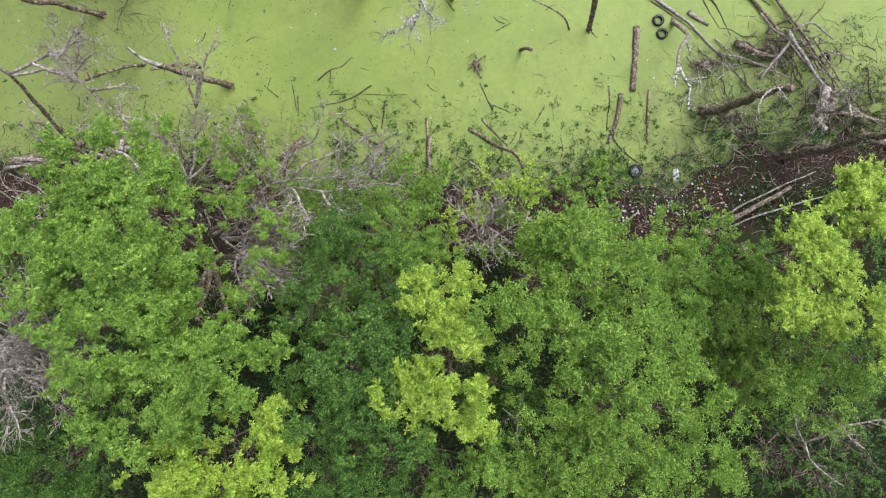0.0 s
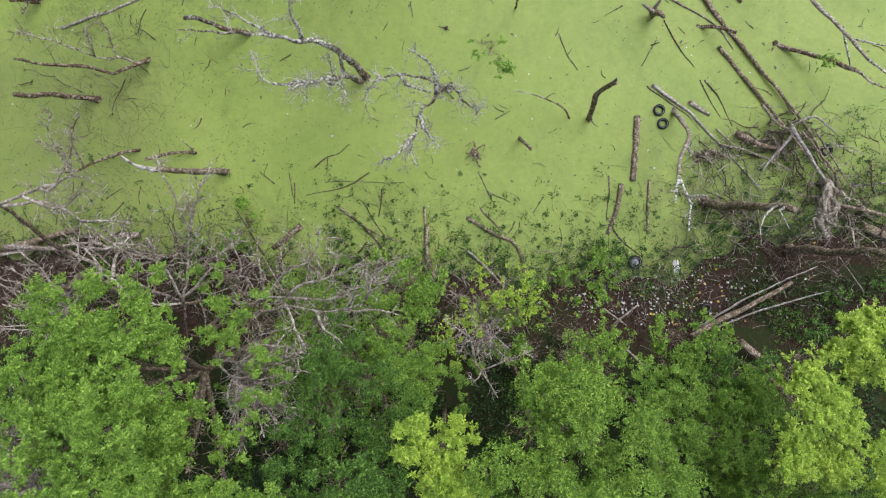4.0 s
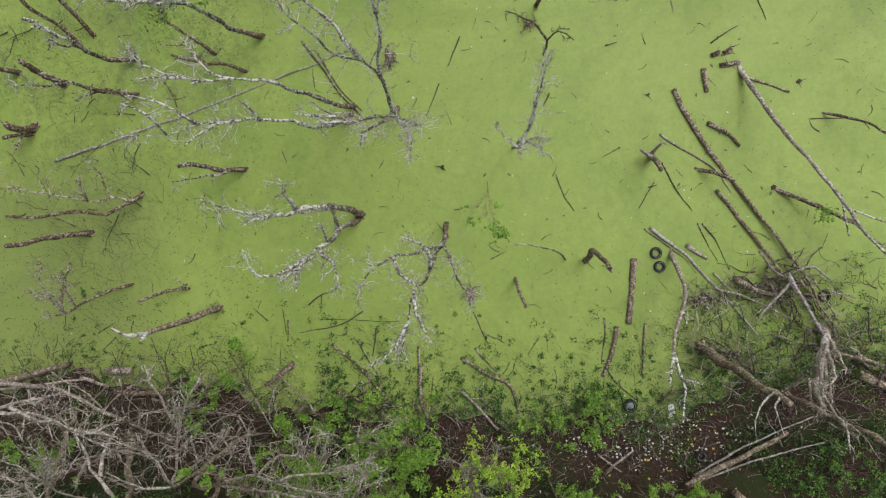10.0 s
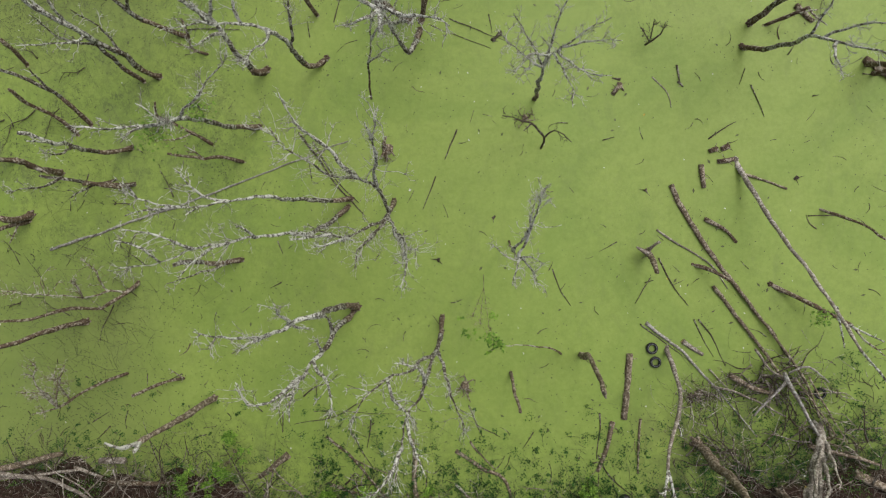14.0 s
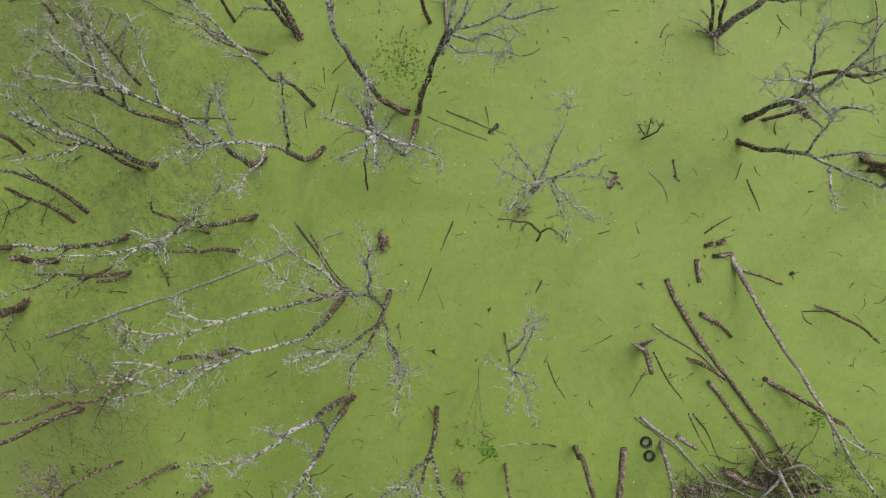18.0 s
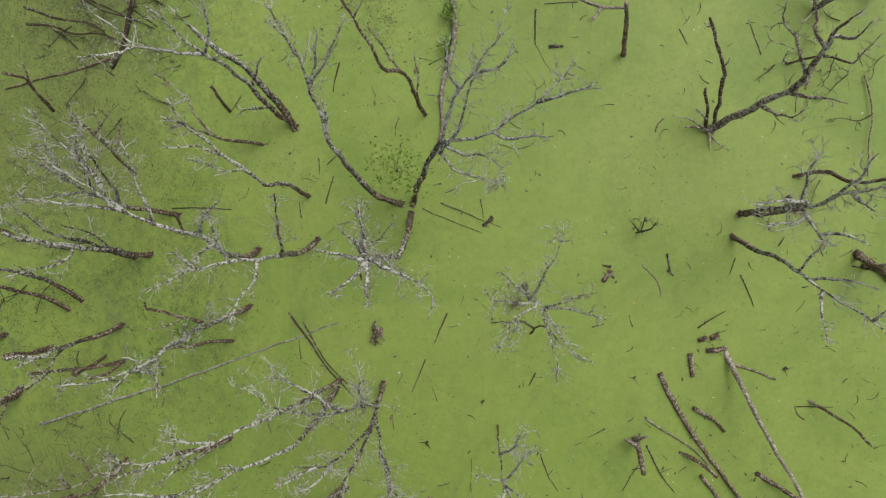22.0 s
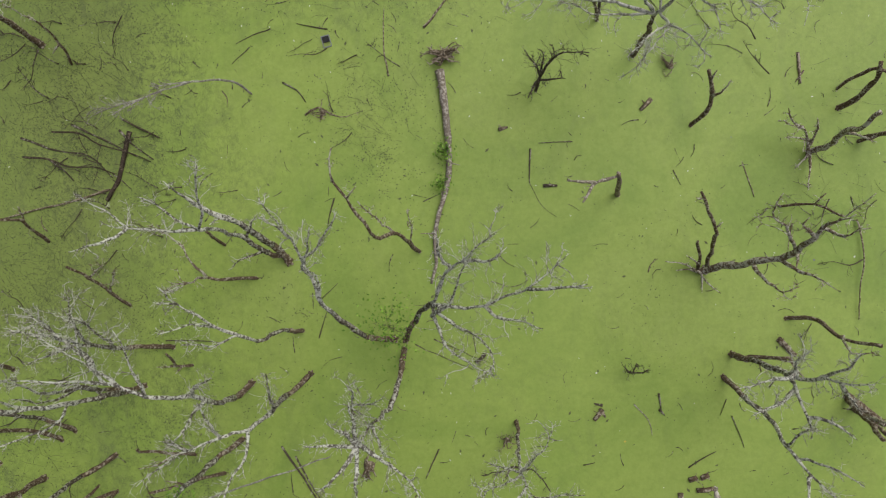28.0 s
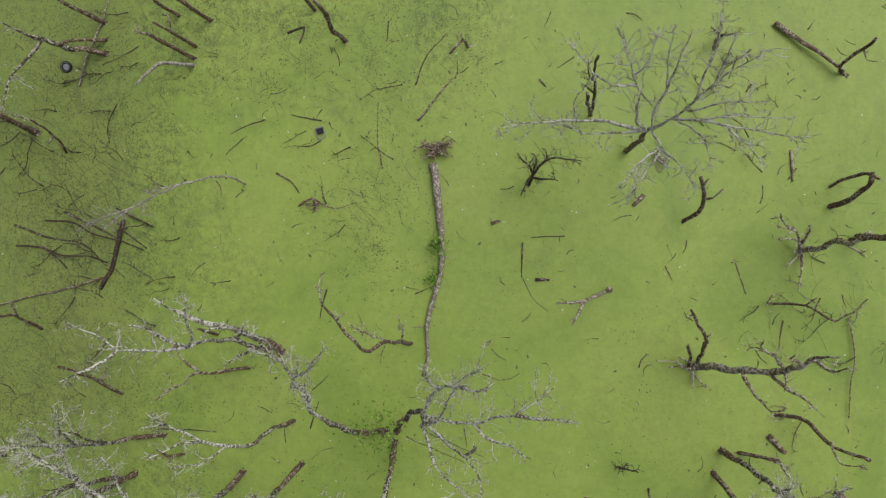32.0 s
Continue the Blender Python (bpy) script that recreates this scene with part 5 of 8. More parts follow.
dead_tree((-11.17, 0.78), 'leafless grey tree with dense bare branches on the bank', [(0, 0, -0.2), (1.37, -0.04, 4.4), (2.55, 0.02, 8.2)],
    [[(2.55, 0.02, 8.2), (3.96, 0.3, 9), (5.43, 0.15, 9.6), (6.63, 0.43, 10.2)], [(2.55, 0.02, 8.2), (4.17, -0.13, 9), (5.63, -0.02, 9.6), (6.63, 0.23, 10.2)], [(2.55, 0.02, 8.2), (3.51, -0.55, 9), (4.78, -0.73, 9.6), (6.21, -0.53, 10.2)], [(3.51, -0.55, 9), (4.36, -1.03, 9.6), (5.27, -1.52, 10.2), (5.78, -2.23, 10.6)], [(3.51, -0.55, 9), (4.98, -1.29, 9.6), (6.59, -1.54, 10.2)], [(3.8, -0.69, 9.2), (4.39, -1.56, 10), (4.31, -2.16, 10.4)], [(3.9, -0.79, 9.2), (4.86, -1.72, 10.2), (5.35, -2.36, 10.8)], [(2.55, 0.02, 8.2), (3.83, 0.69, 9.2), (3.57, 1.16, 9.6)]] + [[(3.96, 0.3, 9), (5.09, 0.75, 9.8), (6.29, 0.61, 10.4)]], 0.14, 1.5, bark=LOGWOOD, limb_bark=DRY, group='bare trees on the bank', level=0.6)
dead_tree((2.27, 0.91), 'thin bare tree with pale forked branches', [(0, 0, -0.2), (-0.51, -0.39, 5.4), (-0.71, -0.32, 8), (-0.37, -0.67, 9)],
    [[(-0.37, -0.67, 9), (-0, -1.41, 9.8)], [(-0.37, -0.67, 9), (0.64, -0.07, 9.6), (1.3, 0.27, 10)], [(-0.37, -0.67, 9), (-0.69, -0.96, 9.4), (-1, -0.6, 9.8)], [(-0.71, -0.32, 8), (-0.75, 0.57, 8.4), (-0.44, 1.12, 8.8)], [(-0.71, -0.21, 8), (0.08, 0.7, 8.8), (0.48, 1.03, 9.2)], [(-0.51, -0.39, 5.4), (-1.07, 0.41, 6.4), (-1.85, 1.16, 7.4)], [(-0.61, -0.3, 6.4), (0.17, 0.81, 7.4), (-0.08, 1.21, 8)]], 0.1, 1.1, bark=LOGWOOD, limb_bark=DRY, group='bare trees on the bank', level=0.6)
dead_tree((-8.82, 42.18), 'leaning dead trunk rising from the duckweed', [(0.0, 0.0, -0.2), (-0.49, 0.23, 1.6), (-1.63, -0.31, 3.6)],
    [[(-1.63, -0.31, 3.6), (-3.08, -1.61, 5.4), (-4.23, -2.59, 6.8)], [(-3.08, -1.61, 5.4), (-3.52, -2.69, 6.8)], [(-1.63, -0.31, 3.6), (-2.79, -0.99, 5.0)]], 0.065, 1.2, bark=GREYLOG, limb_bark=GREYLOG, stout=True)
dead_tree((-20.27, 44.61), 'dark leafless dead tree standing in duckweed', [(0.0, 0.0, -0.2), (-0.06, 0.31, 1.8), (0.06, 0.4, 3.8)],
    [], 0.185, 0.7, bark=BARK, limb_bark=SPECKLED)
dead_tree((-18.69, 43.53), 'dark leafless dead tree standing in duckweed', [(0.0, 0.0, -0.2), (0.55, 0.78, 1.8), (0.51, 1.09, 3.2)],
    [[(0.51, 1.09, 3.2), (0.22, 1.27, 5.0)], [(0.51, 0.71, 1.6), (-0.2, 0.26, 1.2)]], 0.076, 1.1, bark=BARK, limb_bark=SPECKLED)
dead_tree((-16.58, 48.98), 'standing dead tree with dark wet trunk and bleached grey branches', [(0.0, 0.0, -0.2), (-0.98, -0.3, 2.2), (-1.27, -0.46, 3.8)],
    [[(-1.27, -0.46, 3.8), (-1.5, -0.5, 5.6)], [(-1.14, -0.38, 3.2), (-1.14, -2.54, 5.0), (-0.98, -4.53, 6.0)]], 0.16, 0.9)
dead_tree((-16.54, 49.78), 'dark leafless dead tree standing in duckweed', [(0.0, 0.0, -0.2), (-0.85, -0.65, 1.6), (-1.03, -1.23, 2.6)],
    [], 0.101, 0.7, bark=BARK, limb_bark=SPECKLED)
dead_tree((-16.72, 50.61), 'dark leafless dead tree standing in duckweed', [(0.0, 0.0, -0.2), (-0.59, 0.07, 1.8), (-0.67, 0.35, 3.4)],
    [], 0.134, 0.7, bark=BARK, limb_bark=SPECKLED)
dead_tree((-11.81, 48.84), 'dark leafless dead tree standing in duckweed', [(0.0, 0.0, -0.2), (-0.67, 0.27, 1.5), (-0.99, 0.38, 2.6)],
    [[(-0.99, 0.38, 2.6), (-1.29, 0.06, 3.6)]], 0.134, 0.9, bark=BARK, limb_bark=SPECKLED)
dead_tree((-11.80, 48.51), 'leaning dead trunk rising from the duckweed', [(0.0, 0.0, -0.2), (-0.7, -0.53, 2.0), (-0.59, -1.51, 3.6)],
    [[(-0.59, -1.51, 3.6), (-0.58, -2.37, 4.6)]], 0.1, 0.3, bark=GREYLOG, limb_bark=GREYLOG, stout=True)
dead_tree((-11.68, 49.44), 'dark leafless dead tree standing in duckweed', [(0.0, 0.0, -0.2), (-0.67, 0.3, 1.2), (-1.24, 0.46, 2.4)],
    [[(-0.67, 0.3, 1.2), (-0.33, 0.9, 2.6)]], 0.092, 0.9, bark=BARK, limb_bark=SPECKLED)
dead_tree((-10.94, 50.89), 'dark leafless dead tree standing in duckweed', [(0.0, 0.0, -0.2), (-0.89, 0.22, 1.8), (-1.18, 0.39, 3.0)],
    [], 0.126, 0.7, bark=BARK, limb_bark=SPECKLED)
dead_tree((-12.65, 51.08), 'dark leafless dead tree standing in duckweed', [(0.0, 0.0, -0.2), (-0.81, 0.33, 2.0)],
    [], 0.101, 0.7, bark=BARK, limb_bark=SPECKLED)
dead_tree((-3.73, 49.96), 'dark leafless dead tree standing in duckweed', [(0.0, 0.0, -0.2), (-0.3, 0.14, 2.0), (-0.46, 0.18, 4.6)],
    [], 0.143, 0.2, bark=BARK, limb_bark=SPECKLED)
dead_tree((-5.42, 51.57), 'dark leafless dead tree standing in duckweed', [(0.0, 0.0, -0.2), (-0.22, 0.04, 2.0)],
    [], 0.118, 0.2, bark=BARK, limb_bark=SPECKLED)
dead_tree((17.60, 28.88), 'dark leafless dead tree standing in duckweed', [(0.0, 0.0, -0.2), (1.37, 0.3, 1.6)],
    [[(1.37, 0.3, 1.6), (2.0, -0.85, 2.2)], [(1.04, 0.17, 1.2), (1.7, 0.11, 2.0)]], 0.101, 0.9, bark=BARK, limb_bark=SPECKLED)
dead_tree((22.94, 26.87), 'dark leafless dead tree standing in duckweed', [(0.0, 0.0, -0.2), (-0.25, -0.49, 1.6), (-0.5, -1.02, 3.6)],
    [[(-0.25, -0.49, 1.6), (-0.25, -0.22, 3.6)]], 0.168, 0.9, bark=BARK, limb_bark=SPECKLED)
dead_tree((23.25, 26.34), 'dark leafless dead tree standing in duckweed', [(0.0, 0.0, -0.2), (0.0, -0.27, 1.4), (0.17, -0.82, 3.0)],
    [], 0.126, 0.8, bark=BARK, limb_bark=SPECKLED)
dead_tree((23.12, 40.31), 'dark leafless dead tree standing in duckweed', [(0.0, 0.0, -0.2), (0.09, 0.05, 1.6), (-0.02, 0.06, 3.6)],
    [], 0.126, 0.8, bark=BARK, limb_bark=SPECKLED)
dead_tree((11.34, 44.62), 'large leafless tree with a wide fan of fine grey branches', [(0, 0, -0.2), (-0.31, -0.09, 2.6), (-0.76, -0.07, 5.6)],
    [[(-0.81, -0.07, 5.6), (-1.72, 0.2, 7.4), (-2.31, 0.78, 9.1), (-2.79, 1.4, 10.0), (-3.26, 2.2, 11.0)], [(-2.31, 0.83, 9.1), (-3.33, 0.78, 9.8), (-4.33, 1.16, 10.4), (-5.09, 1.86, 11.0)], [(-2.53, 1.14, 9.6), (-2.32, 1.37, 10.4), (-2.14, 2.23, 11.2)], [(-1.0, -0.07, 5.8), (-2.23, 0.14, 6.2), (-3.54, 0.14, 6.6), (-5.34, -0.21, 7.4), (-7.27, -0.55, 8.2)], [(-1.12, -0.03, 5.8), (-2.19, -0.27, 6.1), (-3.09, -0.42, 6.3), (-4.05, -0.4, 6.8), (-5.0, -0.22, 7.4)]] +
    [[(-0.63, 0.03, 5.8), (-0.71, 0.67, 6.5), (-0.59, 1.33, 7.4), (-0.9, 2.07, 8.6), (-1.17, 2.95, 9.6)], [(-0.59, 1.39, 7.5), (-0.57, 2.01, 8.8), (-0.64, 2.77, 9.8)], [(-0.68, -0.02, 5.6), (-0.29, 0.1, 7.4), (-0.03, 0.54, 8.8), (0.57, 1.12, 9.2), (1.21, 1.51, 9.8), (1.9, 1.77, 10.4)], [(-0.03, 0.54, 8.8), (0.1, 1.3, 9.6), (0.08, 2.13, 10.4), (-0.02, 2.76, 11.0)], [(0.57, 1.12, 9.2), (0.69, 1.79, 10.0), (0.67, 2.47, 10.8)]] +
    [[(-0.29, 0.1, 7.4), (0.33, -0.22, 8.6), (1.19, -0.48, 9.1), (2.05, -0.7, 9.3), (3.43, -1.1, 10.0)], [(0.33, -0.22, 8.6), (1.24, -0.18, 9.4), (2.79, -0.27, 10.0)], [(1.19, -0.52, 9.1), (1.8, -1.29, 9.6), (2.22, -2.11, 10.0)], [(-0.05, 0.24, 8.2), (1.12, 0.3, 9.2), (2.16, 0.23, 10.0)], [(-0.63, -0.19, 5.8), (-0.69, -1.02, 7.0), (-1.49, -2.24, 8.2), (-2.39, -3.31, 9.0)]] +
    [[(-0.69, -1.02, 7.0), (-0.37, -1.77, 8.0), (0.22, -2.95, 9.0)], [(-0.69, -1.02, 7.0), (-1.82, -1.99, 8.0), (-2.83, -3.11, 9.0)], [(-0.14, -0.05, 7.6), (0.44, -0.8, 8.4), (0.68, -2.23, 9.0)]], 0.16, 1.2, limb_bark=TWIG, fine=True)
dead_tree((6.25, 42.60), 'dead bush of dark bare twigs in the water', [(0.0, 0.0, -0.2), (0.1, 0.46, 1.2)],
    [[(0.1, 0.46, 1.2), (-0.89, 1.23, 3.0)], [(0.1, 0.46, 1.2), (0.61, 1.04, 3.0), (1.87, 0.69, 4.0)], [(0.13, 0.32, 1.0), (1.16, 0.03, 2.4)], [(-0.13, 0.22, 0.8), (-0.43, -0.71, 1.0)], [(0.1, 0.46, 1.2), (-0.11, 1.18, 3.2)]], 0.1, 1.5, bark=DARKTWIG, limb_bark=DARKTWIG, name="dead_bush", group="dead bushes in the pond")
dead_tree((9.50, 46.74), 'dead bush of dark bare twigs in the water', [(0.0, 0.0, -0.2), (-0.34, 0.84, 1.8), (-0.75, 1.66, 3.6)],
    [[(-0.21, 0.49, 1.0), (-1.09, 0.77, 2.0)], [(-0.34, 0.84, 1.8), (-1.17, 1.45, 3.4)]], 0.1, 1.4, bark=DARKTWIG, limb_bark=DARKTWIG, name="dead_bush", group="dead bushes in the pond")
dead_tree((10.71, 37.24), 'broken standing snag with one pale crooked branch', [(0.0, 0.0, -0.2), (-0.77, 0.18, 3.0), (-1.48, 0.43, 5.6)],
    [[(-1.41, 0.37, 5.3), (-2.65, -0.1, 6.4), (-3.3, -0.97, 7.2)], [(-2.65, -0.1, 6.4), (-4.01, -0.12, 7.4)]], 0.14, 0.4, bark=LOGWOOD, limb_bark=BARE, stout=True)
dead_tree((23.42, 40.55), 'dark leafless dead tree standing in duckweed', [(0.0, 0.0, -0.2), (0.14, -0.08, 2.0), (0.19, -0.07, 4.0)],
    [], 0.118, 0.9, bark=BARK, limb_bark=SPECKLED)
dead_tree((22.65, 48.89), 'dark leafless dead tree standing in duckweed', [(0.0, 0.0, -0.2), (-0.72, 0.31, 0.6), (-0.55, 0.67, 2.0), (-0.58, 0.87, 3.0)],
    [[(-0.55, 0.67, 2.0), (-0.68, 0.11, 2.4)], [(-0.72, 0.31, 0.6), (-0.27, -0.27, 0.4)]], 0.109, 0.9, bark=BARK, limb_bark=SPECKLED)
dead_tree((18.97, 36.83), 'dark leafless dead tree standing in duckweed', [(0.0, 0.0, -0.2), (1.29, -0.0, 1.2), (2.21, -0.55, 2.0)],
    [[(2.21, -0.55, 2.0), (2.58, 0.41, 3.6)], [(1.29, -0.0, 1.2), (1.35, 0.53, 2.0)], [(-0.17, 0.03, 0.3), (-0.08, 0.62, 0.8)]], 0.076, 1.1, bark=BARK, limb_bark=SPECKLED)
dead_tree((9.41, 46.41), 'dark leafless dead tree standing in duckweed', [(0.0, 0.0, -0.2), (-0.52, 0.15, 1.8), (-1.02, 0.29, 3.4)],
    [], 0.109, 0.2, bark=BARK, limb_bark=SPECKLED)
dead_tree((16.28, 50.93), 'dead bush of dark bare twigs in the water', [(0.0, 0.0, -0.2), (-0.71, -0.53, 0.6), (-0.94, -1.19, 0.8)],
    [[(-0.57, -0.38, 0.6), (-1.47, -0.33, 1.6)], [(-0.57, -0.38, 0.6), (-0.03, -0.58, 1.6)]], 0.1, 0.8, bark=DARKTWIG, limb_bark=DARKTWIG, name="dead_bush", group="dead bushes in the pond")
dead_tree((2.83, 49.83), 'dark leafless dead tree standing in duckweed', [(0.0, 0.0, -0.2), (-0.34, 0.03, 1.0), (-0.91, -0.92, 1.8)],
    [[(-0.34, 0.03, 1.0), (-0.51, 0.3, 1.6)], [(-0.01, -0.07, 0.2), (0.43, 0.02, 0.4)]], 0.084, 0.4, bark=BARK, limb_bark=SPECKLED)
dead_tree((11.39, 27.88), 'dead bush of dark bare twigs in the water', [(0.0, 0.0, -0.2), (0.55, 0.21, 1.0)],
    [[(0.55, 0.21, 1.0), (0.54, 0.59, 1.8)], [(0.17, 0.06, 0.4), (-0.54, 0.54, 1.2)], [(0.17, 0.06, 0.4), (0.04, 0.77, 1.6)]], 0.05, 1.6, bark=DARKTWIG, limb_bark=DARKTWIG, name="dead_bush", group="dead bushes in the pond")
dead_tree((6.01, 22.45), 'dead bush of dark bare twigs in the water', [(0.0, 0.0, -0.2), (-0.0, 0.45, 0.9), (-0.76, 1.05, 2.0)],
    [[(-0.0, 0.45, 0.9), (0.45, 0.63, 1.6), (1.21, -0.04, 2.4)], [(-0.76, 1.05, 2.0), (-1.24, 0.53, 2.4)], [(-0.76, 1.05, 2.0), (-2.18, 0.96, 3.4)]], 0.07, 0.8, bark=DARKTWIG, limb_bark=DARKTWIG, name="dead_bush", group="dead bushes in the pond")
dead_tree((16.19, 21.89), 'long pale leaning trunk half fallen across the pond', [(0.0, 0.0, -0.2), (1.16, -3.7, 1.9), (2.06, -6.24, 3.6), (2.9, -9.08, 5.4)],
    [[(2.9, -9.08, 5.4), (3.78, -11.23, 6.8)], [(2.69, -8.07, 4.8), (3.7, -8.63, 5.6)], [(2.45, -7.33, 4.4), (2.97, -9.16, 4.2)]], 0.15, 0.35, bark=DRY, limb_bark=BLEACHED, stout=True)
dead_tree((17.99, 15.36), 'dark leafless dead tree standing in duckweed', [(0.0, 0.0, -0.2), (1.52, -0.93, 0.7), (3.1, -1.99, 1.4)],
    [[(3.1, -1.99, 1.4), (4.22, -3.3, 2.4)]], 0.151, 0.6, bark=BARK, limb_bark=SPECKLED)
dead_tree((20.43, 19.36), 'dark leafless dead tree standing in duckweed', [(0.0, 0.0, -0.2), (1.19, -0.87, 1.3), (1.75, -1.58, 2.4)],
    [], 0.084, 1.1, bark=BARK, limb_bark=SPECKLED)
dead_tree((12.63, 12.01), 'pale lichen-covered dead tree with forked stem', [(0.0, 0.0, -0.2), (-0.24, -1.64, 2.5), (-1.02, -2.56, 4.2), (-1.81, -3.49, 5.4), (-2.09, -4.2, 6.0)],
    [[(-2.09, -4.2, 6.0), (-2.4, -4.87, 6.6), (-2.61, -5.43, 7.0)], [(-2.09, -4.2, 6.0), (-2.05, -5.25, 6.9), (-2.06, -5.48, 7.2), (-2.46, -6.62, 8.0)], [(-1.02, -2.56, 4.2), (-0.98, -3.17, 4.6)], [(-2.05, -5.14, 6.9), (-1.54, -5.19, 7.6)]], 0.13, 0.7, bark=BARE, limb_bark=BLEACHED, stout=True)
dead_tree((8.16, 11.60), 'broken standing snag with a pale splintered top', [(0.0, 0.0, -0.2), (-0.23, 0.22, 1.8), (-0.28, 0.55, 3.0), (-0.43, 0.24, 5.25), (-0.68, -0.12, 7.5)],
    [[(-0.68, -0.12, 7.5), (-0.72, -0.07, 8.0)], [(-0.68, -0.12, 7.5), (-0.69, -0.25, 7.8)]], 0.17, 0.1, bark=LOGWOOD, limb_bark=BARE, stout=True)
dead_tree((4.44, 10.69), 'broken dead tree snag with a splintered top', [(0.0, 0.0, -0.2), (0.04, -0.54, 1.8), (0.14, -1.14, 3.4)],
    [], 0.1, 0.2, bark=LOGWOOD, limb_bark=BARE, stout=True)
dead_tree((11.61, 17.10), 'torn stump with a fresh orange break', [(0.0, 0.0, -0.2), (-0.1, -0.42, 1.1), (-0.3, -1.04, 2.3)],
    [[(-0.12, 0.04, 0.5), (0.22, 0.45, 1.2)], [(-0.09, -0.2, 0.6), (-0.81, 0.18, 0.8)]], 0.17, 0.3, bark=LOGWOOD, limb_bark=BARE, stout=True)
dead_tree((7.18, 11.58), 'dark leafless dead tree standing in duckweed', [(0.0, 0.0, -0.2), (-0.54, 0.41, 0.8), (-1.55, 0.74, 1.6)],
    [[(-1.55, 0.74, 1.6), (-3.23, 0.98, 2.6)]], 0.05, 0.3, bark=BARK, limb_bark=SPECKLED)
dead_tree((13.96, 16.39), 'dark leafless dead tree standing in duckweed', [(0.0, 0.0, -0.2), (0.75, -0.31, 0.6), (1.43, -0.78, 1.2)],
    [], 0.109, 0.5, bark=BARK, limb_bark=SPECKLED)
dead_tree((-12.8, 28.56), 'standing dead tree with dark wet trunk and bleached grey branches', [(0.0, 0.0, -0.2), (-1.11, 0.19, 1.2), (-1.77, 0.34, 2.6), (-2.31, 0.73, 4.2)],
    [[(-2.31, 0.73, 4.2), (-2.44, 1.23, 5.6), (-2.55, 1.74, 7.2), (-2.75, 2.08, 8.2)], [(-2.16, 0.61, 3.8), (-1.43, 1.75, 6.0), (-0.82, 2.58, 7.4), (-0.44, 3.35, 8.2)], [(-1.77, 0.34, 2.6), (-0.91, 1.38, 5.0), (-0.8, 2.13, 6.6), (-0.92, 2.81, 7.6)], [(-2.44, 1.23, 5.6), (-2.08, 2.1, 7.2), (-1.76, 2.78, 8.0)], [(-2.45, 0.81, 4.4), (-2.94, 0.47, 5.6), (-3.36, 0.14, 6.4)]], 0.15, 1.2)
dead_tree((-11.56, 27.61), 'dark leafless dead tree standing in duckweed', [(0.0, 0.0, -0.2), (-0.66, 0.11, 0.7), (-0.44, 0.9, 2.2)],
    [[(-0.66, 0.11, 0.7), (-1.36, 0.22, 1.5)], [(-0.49, 0.06, 0.4), (-0.66, -0.22, 1.0)]], 0.08, 0.8, bark=BARK, limb_bark=SPECKLED)
dead_tree((-2.97, 25.09), 'bare grey sapling rising from the duckweed', [(0.0, 0.0, -0.2), (0.32, 1.26, 2.4), (0.78, 2.34, 5.0)],
    [[(0.78, 2.34, 5.0), (0.99, 3.25, 7.0), (1.29, 3.87, 8.0)], [(0.32, 1.26, 2.4), (1.16, 1.26, 4.0), (2.31, 1.4, 5.0)], [(0.6, 1.83, 4.0), (1.72, 2.34, 6.0), (2.49, 2.92, 7.0)]], 0.06, 1.0, fine=True)
dead_tree((14.2, 7.05), 'thick broken brown snag with two hanging pale branches', [(-0.07, 0.04, -0.2), (0.06, -0.3, 1.8), (-0.02, -0.5, 4.2), (-0.08, -0.62, 6.2), (-0.02, -0.74, 7.5), (0.16, -0.88, 8.1)],
    [[(-0.08, -0.68, 7.2), (-0.54, -0.91, 7.5), (-1.07, -1.34, 7.9), (-1.27, -1.84, 8.1), (-1.34, -2.36, 8.2)], [(-0.05, -0.75, 7.6), (-0.6, -0.97, 8.4), (-0.77, -1.38, 9.0), (-0.89, -1.72, 9.4)], [(-0.2, -0.7, 7.4), (-0.5, -0.4, 8.3)]], 0.28, 0.25, bark=LOGWOOD, limb_bark=TWIG, name='broken_snag', fine=True)
dead_tree((18.4, 4.42), 'thick bare brown trunk rising from the tangled bank', [(0, 0.04, 0.0), (0.1, 0.02, 2.2), (0.16, -0.03, 4.3), (0.02, -0.09, 7.4), (-0.1, -0.12, 8.8)],
    [[(0.16, -0.03, 4.3), (0.6, 0.3, 5.2)], [(0.1, -0.06, 6.2), (-0.35, -0.5, 6.9)]], 0.25, 0.2, bark=LOGWOOD, limb_bark=LOGWOOD, fine=True)
